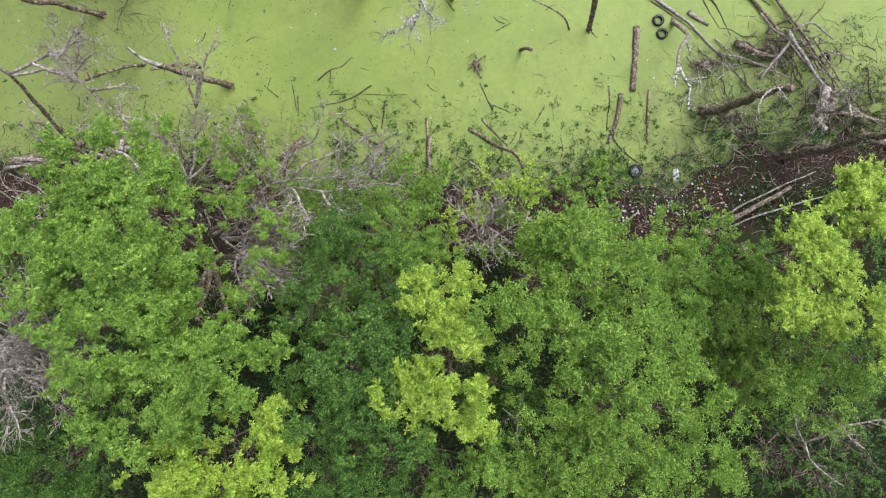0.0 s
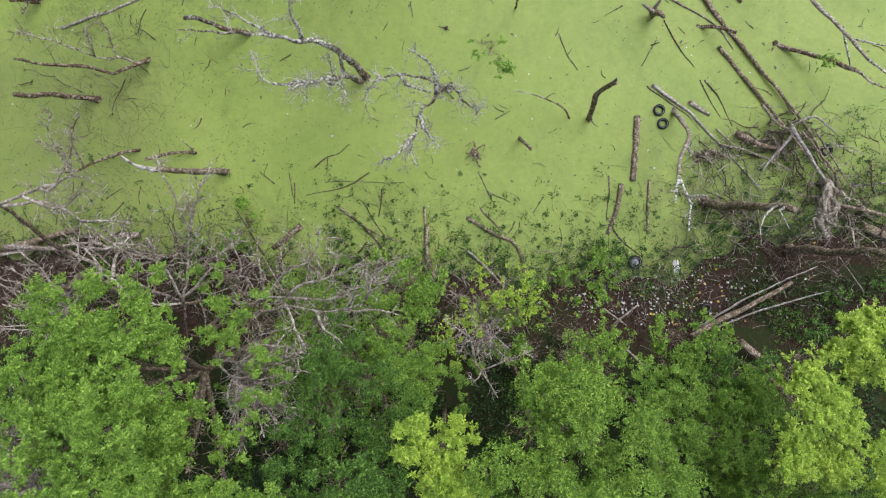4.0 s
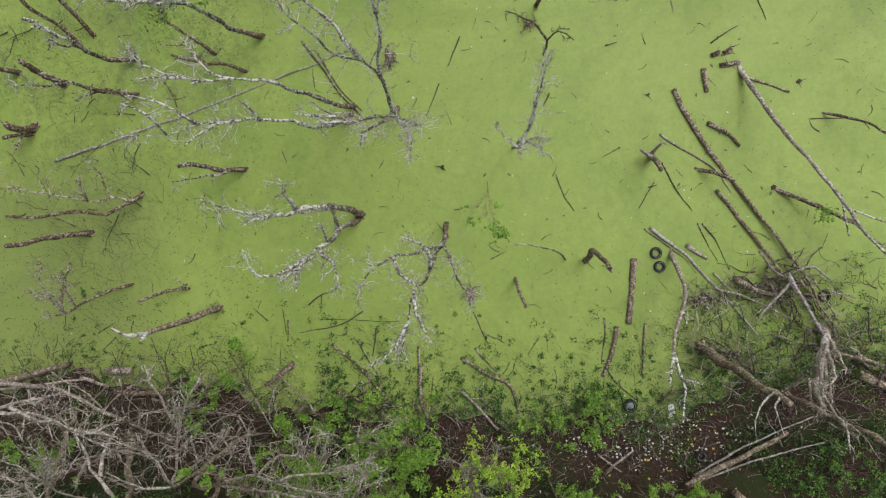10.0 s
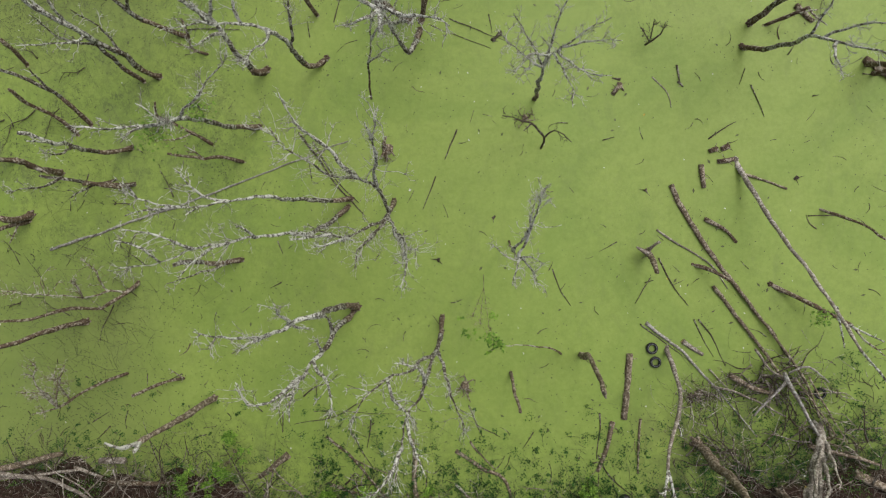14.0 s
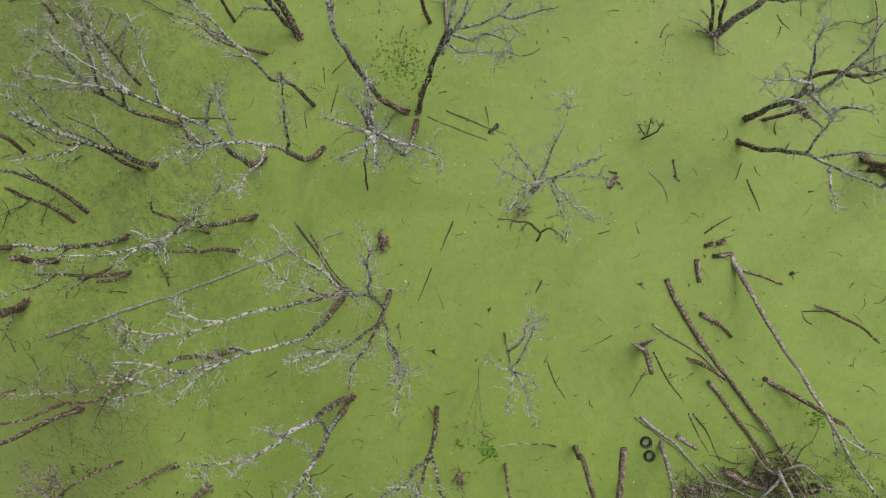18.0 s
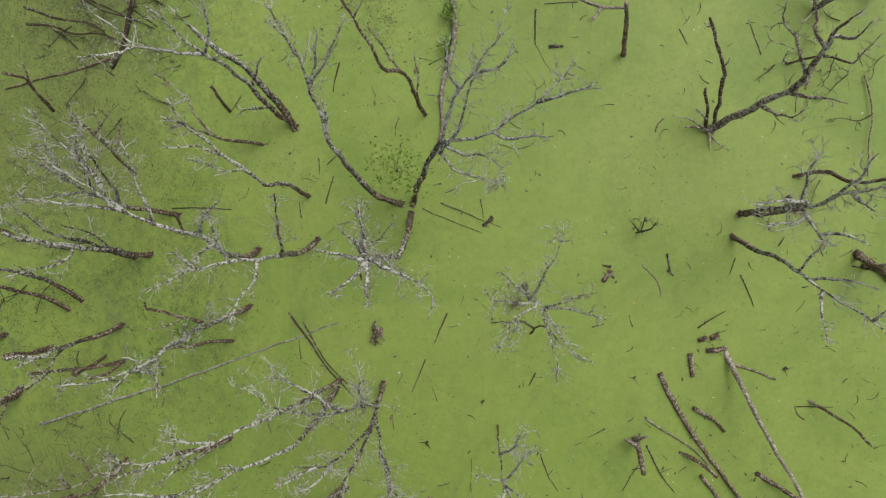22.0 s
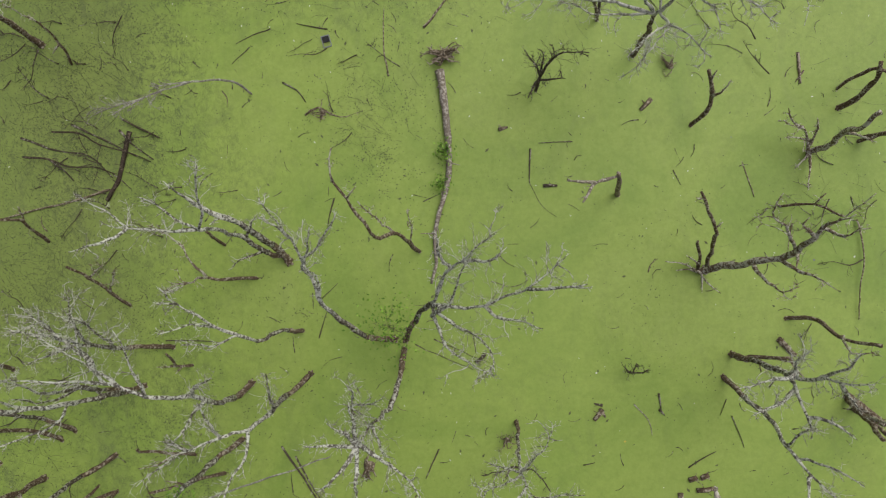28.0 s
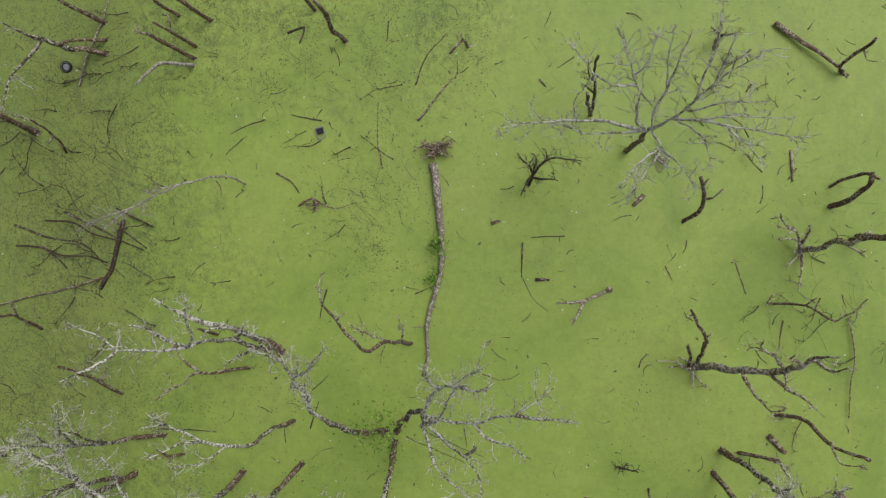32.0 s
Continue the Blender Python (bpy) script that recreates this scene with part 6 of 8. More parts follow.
dead_tree((20.2, 7.9), 'peeled pale snag splintered into long hanging strands', [(0.13, 0.02, 0.0), (-0.17, -0.2, 1.0), (-0.96, -0.93, 1.8), (-1.47, -1.86, 2.5), (-1.9, -2.14, 2.8), (-2.34, -2.53, 4.0), (-2.5, -2.94, 4.6)],
    [[(-0.37, -0.39, 1.3), (-1.94, -1.48, 3.5), (-2.71, -2.19, 5.0), (-3.43, -2.49, 7.0), (-4.08, -2.62, 8.7), (-4.15, -2.7, 9.45)], [(-3.53, -2.57, 7.3), (-4.1, -2.73, 8.8), (-4.37, -3.3, 9.3)], [(-0.6, -0.65, 1.6), (-1.7, -1.41, 4.0), (-3.66, -2.01, 7.0)],
     [(-0.7, -0.68, 1.7), (-2.04, -1.73, 4.0), (-3.28, -2.2, 6.0)], [(-0.1, -0.3, 1.0), (-1.24, -0.99, 4.0), (-1.79, -1.27, 5.0)], [(-0.96, -0.93, 1.8), (-2.3, -1.95, 4.2), (-3.4, -2.75, 6.4)], [(-1.9, -2.14, 2.8), (-2.5, -2.0, 3.6), (-2.9, -2.5, 4.4)]], 0.24, 0.5, bark=DRY, limb_bark=DRY, name='splintered_snag')
dead_tree((-14.47, -3.27), 'leafless grey tree with drooping bare branches', [(0, 0, -0.2), (-0.29, 0.22, 4.5), (-0.62, 0.47, 9.5), (-0.73, 0.55, 11.2)],
    [[(-0.73, 0.55, 11.2), (0.82, 1.66, 12.0), (1.97, 2.32, 12.6)], [(-0.73, 0.55, 11.2), (1.15, 0.43, 12.0), (2.65, 0.67, 12.6)], [(-0.73, 0.55, 11.2), (0.93, -0.87, 12.0), (2.57, -1.87, 12.6)], [(-0.73, 0.55, 11.2), (-0.02, -1.21, 12.0), (0.93, -2.36, 12.6)], [(-0.73, 0.55, 11.2), (-1.09, 1.46, 12.2)], [(-0.08, -0.17, 11.6), (2.07, -0.4, 12.6)], [(-0.27, -0.16, 11.6), (-0.14, -1.78, 12.6)], [(0.46, 0.61, 11.8), (2.61, 1.41, 12.8)]], 0.15, 2.2, bark=LOGWOOD, limb_bark=DRY, group='bare trees on the bank', level=0.6, fan=(22, 3.8, -0.3, 1.7))
dead_tree((-8.34, 0.77), 'leafless tree with a dense fan of pale fine branches', [(0, 0, -0.2), (0.2, -0.1, 3.5), (0.5, -0.4, 7.0), (0.8, -0.6, 9.0)],
    [[(0.8, -0.6, 9.0), (1.6, 0.3, 9.8), (2.6, 0.8, 10.4)], [(0.5, -0.4, 7.0), (1.5, 0.9, 8.2), (3.0, 1.2, 9.0)]], 0.12, 0.8, bark=LOGWOOD, limb_bark=DRY, group='bare trees on the bank', level=0.6, fan=(20, 2.6, -0.5, 1.2))
dead_tree((2.27, 1.70), 'bare grey twiggy shrub', [(0, 0, -0.2), (-0.04, -0.22, 1.3), (-0.09, -0.47, 2.7), (-0.11, -0.55, 3.2)],
    [[(-0.11, -0.55, 3.2), (-0.91, 0.77, 3.8), (-1.7, 1.29, 4.2)], [(-0.11, -0.55, 3.2), (0.67, 0.97, 4.0), (0.91, 1.71, 4.4)], [(-0.11, -0.55, 3.2), (-0.45, -1.63, 3.8), (0.02, -2.69, 4.2)], [(-0.11, -0.55, 3.2), (1.12, -1.41, 4.0)]], 0.06, 1.6, bark=LOGWOOD, limb_bark=DRY, group='bare trees on the bank', level=0.6, fan=(8, 2.0, 1.2, 3.1))
dead_tree((-3.36, 2.68), 'bare pale twiggy sapling', [(0, 0, -0.2), (-0.06, 0.2, 1.3), (-0.12, 0.43, 2.7), (-0.14, 0.51, 3.2)],
    [[(-0.14, 0.51, 3.2), (1.29, 1.47, 3.8), (2.38, 1.9, 4.2)], [(-0.14, 0.51, 3.2), (1.0, 0.68, 3.8), (2.35, 0.86, 4.2)], [(-0.14, 0.51, 3.2), (-1.13, 0.21, 3.8)], [(-0.14, 0.51, 3.2), (0.26, 1.73, 4.0)]], 0.06, 1.6, bark=LOGWOOD, limb_bark=DRY, group='bare trees on the bank', level=0.6)
dead_tree((-16.62, 2.44), 'tall bare tree with long drooping pale limbs', [(0, 0, -0.2), (0.55, 1.74, 4.2), (1.16, 3.69, 8.8), (1.37, 4.34, 10.4)],
    [[(1.37, 4.34, 10.4), (3.19, 4.86, 11.0), (4.61, 5.13, 11.4), (5.53, 4.85, 11.5)], [(1.37, 4.34, 10.4), (3.25, 4.34, 10.8), (4.29, 3.74, 10.4), (5.06, 2.66, 9.4), (6.58, 1.93, 8.4)], [(2.46, 4.55, 10.8), (3.77, 4.14, 11.0), (5.09, 4.68, 11.4), (5.66, 4.41, 11.4)], [(1.37, 4.34, 10.4), (0.83, 4.8, 11.0)], [(3.38, 4.74, 11.0), (4.54, 5.54, 11.6)], [(4.29, 3.74, 10.4), (5.52, 3.73, 10.8), (6.21, 3.52, 10.8)]], 0.15, 1.2, bark=LOGWOOD, limb_bark=DRY, group='bare trees on the bank', level=0.6)
dead_tree((-9.65, 2.66), 'tall bare tree with a pale upright stem and fine twigs', [(0, 0, -0.2), (-0.19, 0.07, 3.0), (-0.4, 0.14, 6.3), (-0.47, 0.17, 7.4)],
    [[(-0.47, 0.17, 7.4), (0.2, 2.0, 8.6), (0.62, 3.13, 9.2), (1.11, 4.34, 10.0)], [(0.62, 3.13, 9.2), (0.41, 4.35, 10.0), (0.13, 5.76, 10.6)], [(0.62, 3.13, 9.2), (1.52, 4.58, 10.2), (2.03, 5.44, 10.6)], [(-0.38, 0.47, 7.6), (-0.95, 1.74, 8.4), (-2.59, 3.11, 9.0)], [(-0.47, 0.17, 7.4), (-1.57, 0.25, 7.6), (-2.83, 1.08, 8.0)], [(-0.38, 0.47, 7.6), (1.45, 1.99, 8.6), (2.32, 3.04, 9.2)], [(0.2, 2.0, 8.6), (1.15, 2.91, 9.2)], [(-0.95, 1.74, 8.4), (-1.08, 2.88, 9.0)]], 0.13, 1.3, bark=LOGWOOD, limb_bark=DRY, group='bare trees on the bank', level=0.6)
dead_tree((-15.18, 2.65), 'bare twiggy tree on the brushy bank', [(0, 0, -0.2), (-0.7, -0.23, 2.0), (-1.48, -0.49, 4.2), (-1.74, -0.58, 5.0)],
    [[(-1.74, -0.58, 5.0), (0.14, 0.72, 6.0), (2.17, 1.24, 6.6)], [(-1.74, -0.58, 5.0), (-2.3, 0.5, 6.0), (-2.98, 0.87, 6.4)], [(-1.74, -0.58, 5.0), (-0.37, -0.89, 5.6), (1.34, -1.0, 6.0)], [(-1.74, -0.58, 5.0), (-1.32, 0.98, 6.0), (-1.4, 1.87, 6.6)]], 0.09, 1.3, bark=LOGWOOD, limb_bark=DRY, group='bare trees on the bank', level=0.6, fan=(8, 2.0, 1.2, 3.1))
dead_tree((-5.99, 2.47), 'bare twiggy tree on the brushy bank', [(0, 0, -0.2), (0.26, -0.2, 2.0), (0.56, -0.42, 4.2), (0.66, -0.5, 5.0)],
    [[(0.66, -0.5, 5.0), (2.11, 0.56, 6.0), (3.88, 1.33, 6.6)], [(0.66, -0.5, 5.0), (1.82, -0.73, 5.8), (3.36, -1.25, 6.4)], [(0.66, -0.5, 5.0), (0.53, 1.06, 6.0), (0.8, 2.19, 6.6)], [(0.66, -0.5, 5.0), (1.63, 1.05, 6.0), (2.03, 2.47, 6.8)]], 0.08, 1.3, bark=LOGWOOD, limb_bark=DRY, group='bare trees on the bank', level=0.6, fan=(8, 2.0, 1.2, 3.1))
dead_tree((13.52, -8.41), 'bare grey tree with forked boughs under the crowns', [(0, 0, -0.2), (0.03, 0.36, 3.6), (0.07, 0.77, 7.6), (0.08, 0.91, 9.0)],
    [[(0.08, 0.91, 9.0), (1.0, 1.59, 9.6), (2.56, 2.07, 10.0)], [(0.08, 0.91, 9.0), (0.12, 0.26, 9.6), (0.87, -0.45, 10.0)], [(0.08, 0.91, 9.0), (-0.67, 2.17, 9.6)], [(1.0, 1.59, 9.6), (1.53, 0.97, 10.0)]], 0.12, 0.9, bark=LOGWOOD, limb_bark=DRY, group='bare trees on the bank', level=0.6)
dead_tree((3.47, -8.93), 'bare grey tree with forked boughs under the crowns', [(0, 0, -0.2), (-0.25, 0.53, 4.0), (-0.53, 1.12, 8.5), (-0.62, 1.32, 10.0)],
    [[(-0.62, 1.32, 10.0), (-0.76, 2.74, 10.6), (-0.68, 3.83, 11.0)], [(-0.62, 1.32, 10.0), (0.48, 0.7, 10.6)], [(-0.76, 2.74, 10.6), (-1.28, 3.36, 11.0)]], 0.11, 0.7, bark=LOGWOOD, limb_bark=DRY, group='bare trees on the bank', level=0.6)


# ---- logs, sticks and other floating things ----
def log_body(points, r0, r1, seed, knots=3):
    w = Wood(seed)
    line = crooked(smooth_path([(x, y, z + 3) for x, y, z in points], 0.3), seed, 0.07) - (0, 0, 3)
    w.tube(line, r0, r1, 9, 0.10)
    rng = random.Random(seed)
    for _ in range(knots):
        i = rng.randrange(1, len(line) - 1)
        a = rng.uniform(0, 6.28)
        way = np.array([math.cos(a), math.sin(a), rng.uniform(0.1, 0.8)])
        w.tube([line[i], line[i] + way * r0 * 1.3, line[i] + way * r0 * rng.uniform(1.8, 3.4)], r0 * 0.24, r0 * 0.07, 5, 0.15)
    return w, line


def disc(at, way, r, seed):
    """A rough round end face."""
    rng = random.Random(seed)
    bm = bmesh.new()
    q = Vector(way).to_track_quat("Z", "Y")
    c = bm.verts.new(Vector(at) + Vector(way).normalized() * r * 0.12)
    ring = [bm.verts.new(Vector(at) + q @ Vector((math.cos(a) * r, math.sin(a) * r, rng.uniform(0, 0.04))) * rng.uniform(0.88, 1.0)) for a in np.linspace(0, 6.28, 11)[:-1]]
    for i in range(10):
        bm.faces.new((c, ring[i], ring[(i + 1) % 10]))
    return bm


def log(points, r0, r1, material, label, name="log", group="fallen logs", knots=3):
    """A lying trunk through points in metres of the world."""
    SEED[0] += 1
    o = points[0]
    root = thing(name, o, label, name.replace("_", " "), group)
    rel = [(x - o[0], y - o[1], z - o[2]) for x, y, z in points]
    w, line = log_body(rel, r0, r1, SEED[0], knots)
    part("body", w.mesh("body"), material, root)
    if r0 > 0.09:
        part("broken_end", disc(line[0], line[0] - line[1], r0 * 0.86, SEED[0]), CUT if material is BARE else LOGWOOD, root)
    return root


def tyre(at, r, label, tilt=(0, 0, 0), rim=False):
    root = thing("tyre", at, label, "tyre", "dumped tyres")
    root.rotation_euler = [radians(a) for a in tilt]
    bm = bmesh.new()
    n, prof = 36, [(0.56, 0.30), (0.60, 0.46), (0.80, 0.52), (0.96, 0.44), (1.0, 0.30), (1.0, -0.30), (0.96, -0.44), (0.80, -0.52), (0.60, -0.46), (0.56, -0.30)]
    rings = []
    for i in range(n):
        a = 2 * math.pi * i / n
        grow = 1.0 if i % 2 else 0.975
        rings.append([bm.verts.new((math.cos(a) * p * r * (grow if p > 0.95 else 1), math.sin(a) * p * r * (grow if p > 0.95 else 1), q * r * 0.55)) for p, q in prof])
    for i in range(n):
        for j in range(len(prof)):
            k = (j + 1) % len(prof)
            bm.faces.new((rings[i][j], rings[(i + 1) % n][j], rings[(i + 1) % n][k], rings[i][k]))
    bmesh.ops.recalc_face_normals(bm, faces=bm.faces)
    part("tread", bm, TYRE, root)
    bm = bmesh.new()
    for k in (1, -1):
        inner = [bm.verts.new((math.cos(6.2832 * i / n) * r * 0.70, math.sin(6.2832 * i / n) * r * 0.70, k * r * 0.292)) for i in range(n)]
        outer = [bm.verts.new((math.cos(6.2832 * i / n) * r * 0.75, math.sin(6.2832 * i / n) * r * 0.75, k * r * 0.300)) for i in range(n)]
        for i in range(n):
            bm.faces.new((inner[i], inner[(i + 1) % n], outer[(i + 1) % n], outer[i]))
    part("sidewall_ring", bm, GREY, root)
    if rim:
        bm = bmesh.new()
        bmesh.ops.create_cone(bm, cap_ends=True, segments=24, radius1=r * 0.58, radius2=r * 0.5, depth=r * 0.3)
        part("rim", bm, GREY, root, "dull grey steel rim")
    return root


log([(10.67, 11.67, 0.04), (10.56, 10.03, 0.04), (10.35, 8.24, 0.04)], 0.17, 0.15, LOGWOOD, 'weathered brown log floating in the duckweed', 'log', 'fallen logs', 3)
log([(12.80, 20.55, 0.04), (13.99, 18.33, 0.04), (15.17, 16.56, 0.06), (17.20, 13.89, 0.15), (19.41, 10.66, 0.4), (20.05, 8.69, 0.8)], 0.15, 0.045, LOGWOOD, 'very long brown log tapering to a pale tip', 'log', 'fallen logs', 3)
log([(15.05, 15.22, 0.04), (16.09, 13.89, 0.04), (18.01, 11.23, 0.3), (19.48, 8.69, 0.8)], 0.11, 0.05, LOGWOOD, 'long reddish brown log slanting into brush', 'log', 'fallen logs', 3)
log([(12.08, 18.19, 0.04), (13.41, 17.30, 0.04), (14.89, 16.41, 0.04), (15.78, 15.07, 0.04)], 0.06, 0.03, BARE, 'pale barkless branch lying in the water', 'log', 'fallen logs', 3)
log([(14.58, 18.78, 0.04), (15.46, 18.27, 0.04), (16.23, 17.54, 0.04)], 0.12, 0.07, BARK, 'weathered brown log floating in the duckweed', 'log', 'fallen logs', 3)
log([(14.41, 21.59, 0.04), (14.53, 20.41, 0.04)], 0.14, 0.11, LOGWOOD, 'weathered brown log floating in the duckweed', 'log', 'fallen logs', 3)
log([(14.80, 22.31, 0.04), (15.21, 22.43, 0.04)], 0.13, 0.12, BARK, 'short dark stump of log in duckweed', 'log', 'fallen logs', 3)
log([(15.44, 22.43, 0.04), (15.85, 22.63, 0.04)], 0.15, 0.13, BARK, 'short dark stump of log in duckweed', 'log', 'fallen logs', 3)
log([(15.23, 21.77, 0.04), (16.11, 21.89, 0.04)], 0.14, 0.12, BARK, 'short dark stump of log in duckweed', 'log', 'fallen logs', 3)
log([(16.32, 21.24, 0.04), (17.48, 20.85, 0.04), (18.80, 20.31, 0.04)], 0.08, 0.05, LOGWOOD, 'weathered brown log floating in the duckweed', 'log', 'fallen logs', 3)
log([(14.75, 22.94, 0.02), (15.45, 23.45, 0.02), (16.18, 23.84, 0.02)], 0.045, 0.021, DARKTWIG, 'dark wet stick floating in the duckweed', 'stick', 'floating sticks', 2)
log([(11.53, 13.30, 0.04), (12.86, 12.25, 0.04), (13.45, 11.81, 0.04), (14.63, 10.46, 0.04), (16.11, 8.81, 0.04), (17.22, 7.37, 0.2)], 0.09, 0.035, GREYLOG, 'long bent grey branch lying in the water', 'log', 'fallen logs', 3)
log([(13.44, 12.40, 0.04), (14.49, 11.65, 0.04)], 0.13, 0.09, BARE, 'pale splintered log floating in the duckweed', 'log', 'fallen logs', 3)
log([(14.28, 13.53, 0.02), (15.08, 12.39, 0.02), (15.67, 11.05, 0.02)], 0.045, 0.021, DARKTWIG, 'dark wet stick floating in the duckweed', 'stick', 'floating sticks', 2)
log([(9.08, 8.54, 0.02), (9.13, 7.64, 0.02), (8.96, 6.14, 0.02)], 0.045, 0.021, DARKTWIG, 'dark wet stick floating in the duckweed', 'stick', 'floating sticks', 2)
log([(9.81, 8.15, 0.04), (9.49, 6.75, 0.04), (9.01, 5.48, 0.04)], 0.14, 0.1, LOGWOOD, 'weathered brown log floating in the duckweed', 'log', 'fallen logs', 3)
log([(9.02, 6.29, 0.02), (9.61, 5.24, 0.02), (10.81, 4.19, 0.02)], 0.045, 0.021, DARKTWIG, 'dark wet stick floating in the duckweed', 'stick', 'floating sticks', 2)
log([(11.24, 8.23, 0.04), (11.15, 6.74, 0.04), (11.10, 5.40, 0.04)], 0.07, 0.05, LOGWOOD, 'weathered brown log floating in the duckweed', 'log', 'fallen logs', 3)
log([(6.63, 16.14, 0.02), (7.09, 14.94, 0.02), (7.54, 14.20, 0.02)], 0.038, 0.017, DARKTWIG, 'dark wet stick floating in the duckweed', 'stick', 'floating sticks', 2)
log([(1.59, 23.50, 0.02), (1.23, 22.67, 0.02), (0.94, 21.91, 0.02)], 0.045, 0.021, DARKTWIG, 'dark wet stick floating in the duckweed', 'stick', 'floating sticks', 2)
log([(0.48, 21.03, 0.02), (0.10, 20.14, 0.02), (-0.19, 19.31, 0.02)], 0.038, 0.017, DARKTWIG, 'dark wet stick floating in the duckweed', 'stick', 'floating sticks', 2)
log([(6.30, 20.42, 0.02), (5.95, 19.77, 0.02)], 0.045, 0.021, DARKTWIG, 'dark wet stick floating in the duckweed', 'stick', 'floating sticks', 2)
log([(-20.24, 17.18, 0.04), (-12.34, 19.86, 0.04), (-4.16, 22.97, 0.04)], 0.075, 0.035, GREYLOG, 'very long straight pale pole lying on the duckweed', 'log', 'fallen logs', 3)
log([(-6.81, 23.44, 0.02), (-5.60, 21.76, 0.02), (-4.36, 20.05, 0.02), (-2.67, 18.38, 0.02)], 0.06, 0.028, DARKTWIG, 'dark wet stick floating in the duckweed', 'stick', 'floating sticks', 2)
log([(-6.06, 22.94, 0.02), (-4.83, 20.87, 0.02), (-3.61, 19.70, 0.02)], 0.053, 0.025, DARKTWIG, 'dark wet stick floating in the duckweed', 'stick', 'floating sticks', 2)
log([(-6.61, 9.32, 0.02), (-5.84, 9.92, 0.02), (-5.24, 10.07, 0.02), (-4.71, 10.52, 0.02)], 0.045, 0.021, DARKTWIG, 'dark wet stick floating in the duckweed', 'stick', 'floating sticks', 2)
log([(-5.84, 9.92, 0.02), (-5.95, 8.88, 0.02)], 0.022, 0.01, DARKTWIG, 'dark wet stick floating in the duckweed', 'stick', 'floating sticks', 2)
log([(-7.69, 8.58, 0.02), (-7.77, 7.38, 0.02)], 0.038, 0.017, DARKTWIG, 'dark wet stick floating in the duckweed', 'stick', 'floating sticks', 2)
log([(-6.01, 8.58, 0.02), (-1.77, 8.42, 0.02)], 0.026, 0.012, DARKTWIG, 'dark wet stick floating in the duckweed', 'stick', 'floating sticks', 2)
log([(-5.27, 7.07, 0.02), (-3.63, 5.86, 0.02), (-2.12, 5.26, 0.02)], 0.053, 0.025, LOGWOOD, 'pale barkless branch lying in the water', 'stick', 'floating sticks', 2)
log([(-2.98, 8.12, 0.02), (-3.16, 6.61, 0.02)], 0.045, 0.021, DARKTWIG, 'dark wet stick floating in the duckweed', 'stick', 'floating sticks', 2)
log([(-0.73, 7.06, 0.02), (-0.60, 4.96, 0.02)], 0.068, 0.032, LOGWOOD, 'weathered brown log floating in the duckweed', 'stick', 'floating sticks', 2)
log([(-7.77, 15.44, 0.02), (-8.37, 15.14, 0.02)], 0.03, 0.014, DARKTWIG, 'dark wet stick floating in the duckweed', 'stick', 'floating sticks', 2)
log([(10.18, 26.09, 0.02), (9.74, 26.15, 0.02)], 0.09, 0.042, DARKTWIG, 'dark wet stick floating in the duckweed', 'stick', 'floating sticks', 2)
log([(13.13, 26.83, 0.02), (13.27, 25.93, 0.02)], 0.06, 0.028, DARKTWIG, 'dark wet stick floating in the duckweed', 'stick', 'floating sticks', 2)
log([(11.81, 26.24, 0.02), (12.68, 25.33, 0.02), (12.82, 24.59, 0.02)], 0.038, 0.017, BARE, 'pale barkless branch lying in the water', 'stick', 'floating sticks', 2)
log([(16.94, 25.78, 0.02), (17.65, 24.13, 0.02)], 0.03, 0.014, DARKTWIG, 'dark wet stick floating in the duckweed', 'stick', 'floating sticks', 2)
log([(16.65, 26.68, 0.02), (16.35, 25.78, 0.02)], 0.022, 0.01, DARKTWIG, 'dark wet stick floating in the duckweed', 'stick', 'floating sticks', 2)
log([(19.39, 20.94, 0.02), (19.19, 20.82, 0.02)], 0.12, 0.056, DARKTWIG, 'dark wet stick floating in the duckweed', 'stick', 'floating sticks', 2)
log([(0.66, 16.60, 0.02), (0.54, 16.66, 0.02)], 0.15, 0.07, DARKTWIG, 'dark wet stick floating in the duckweed', 'stick', 'floating sticks', 2)
log([(11.48, 20.33, 0.02), (11.54, 20.24, 0.02)], 0.112, 0.052, LOGWOOD, 'sawn stump top just above the duckweed', 'stick', 'floating sticks', 2)
log([(3.49, 28.33, 0.02), (3.58, 28.18, 0.02)], 0.135, 0.063, DARKTWIG, 'dark wet stick floating in the duckweed', 'stick', 'floating sticks', 2)
log([(3.49, 18.81, 0.02), (3.64, 18.95, 0.02)], 0.09, 0.042, DARKTWIG, 'dark wet stick floating in the duckweed', 'stick', 'floating sticks', 2)
log([(1.55, 6.48, 0.04), (3.04, 5.49, 0.04), (4.08, 5.02, 0.04), (4.59, 3.51, 0.04)], 0.1, 0.08, LOGWOOD, 'crooked brown log half sunk at the bank', 'log', 'fallen logs', 3)
log([(2.31, 7.00, 0.02), (2.90, 6.24, 0.02), (3.55, 5.57, 0.02)], 0.06, 0.028, LOGWOOD, 'weathered brown log floating in the duckweed', 'stick', 'floating sticks', 2)
log([(-7.40, 6.25, 0.04), (-8.19, 5.59, 0.04), (-8.95, 5.01, 0.1)], 0.19, 0.12, LOGWOOD, 'thick brown log end reaching into the water', 'log', 'fallen logs', 3)
log([(-0.66, 6.12, 0.04), (-0.67, 4.46, 0.04), (-0.30, 3.26, 0.1)], 0.14, 0.12, LOGWOOD, 'weathered brown log floating in the duckweed', 'log', 'fallen logs', 3)
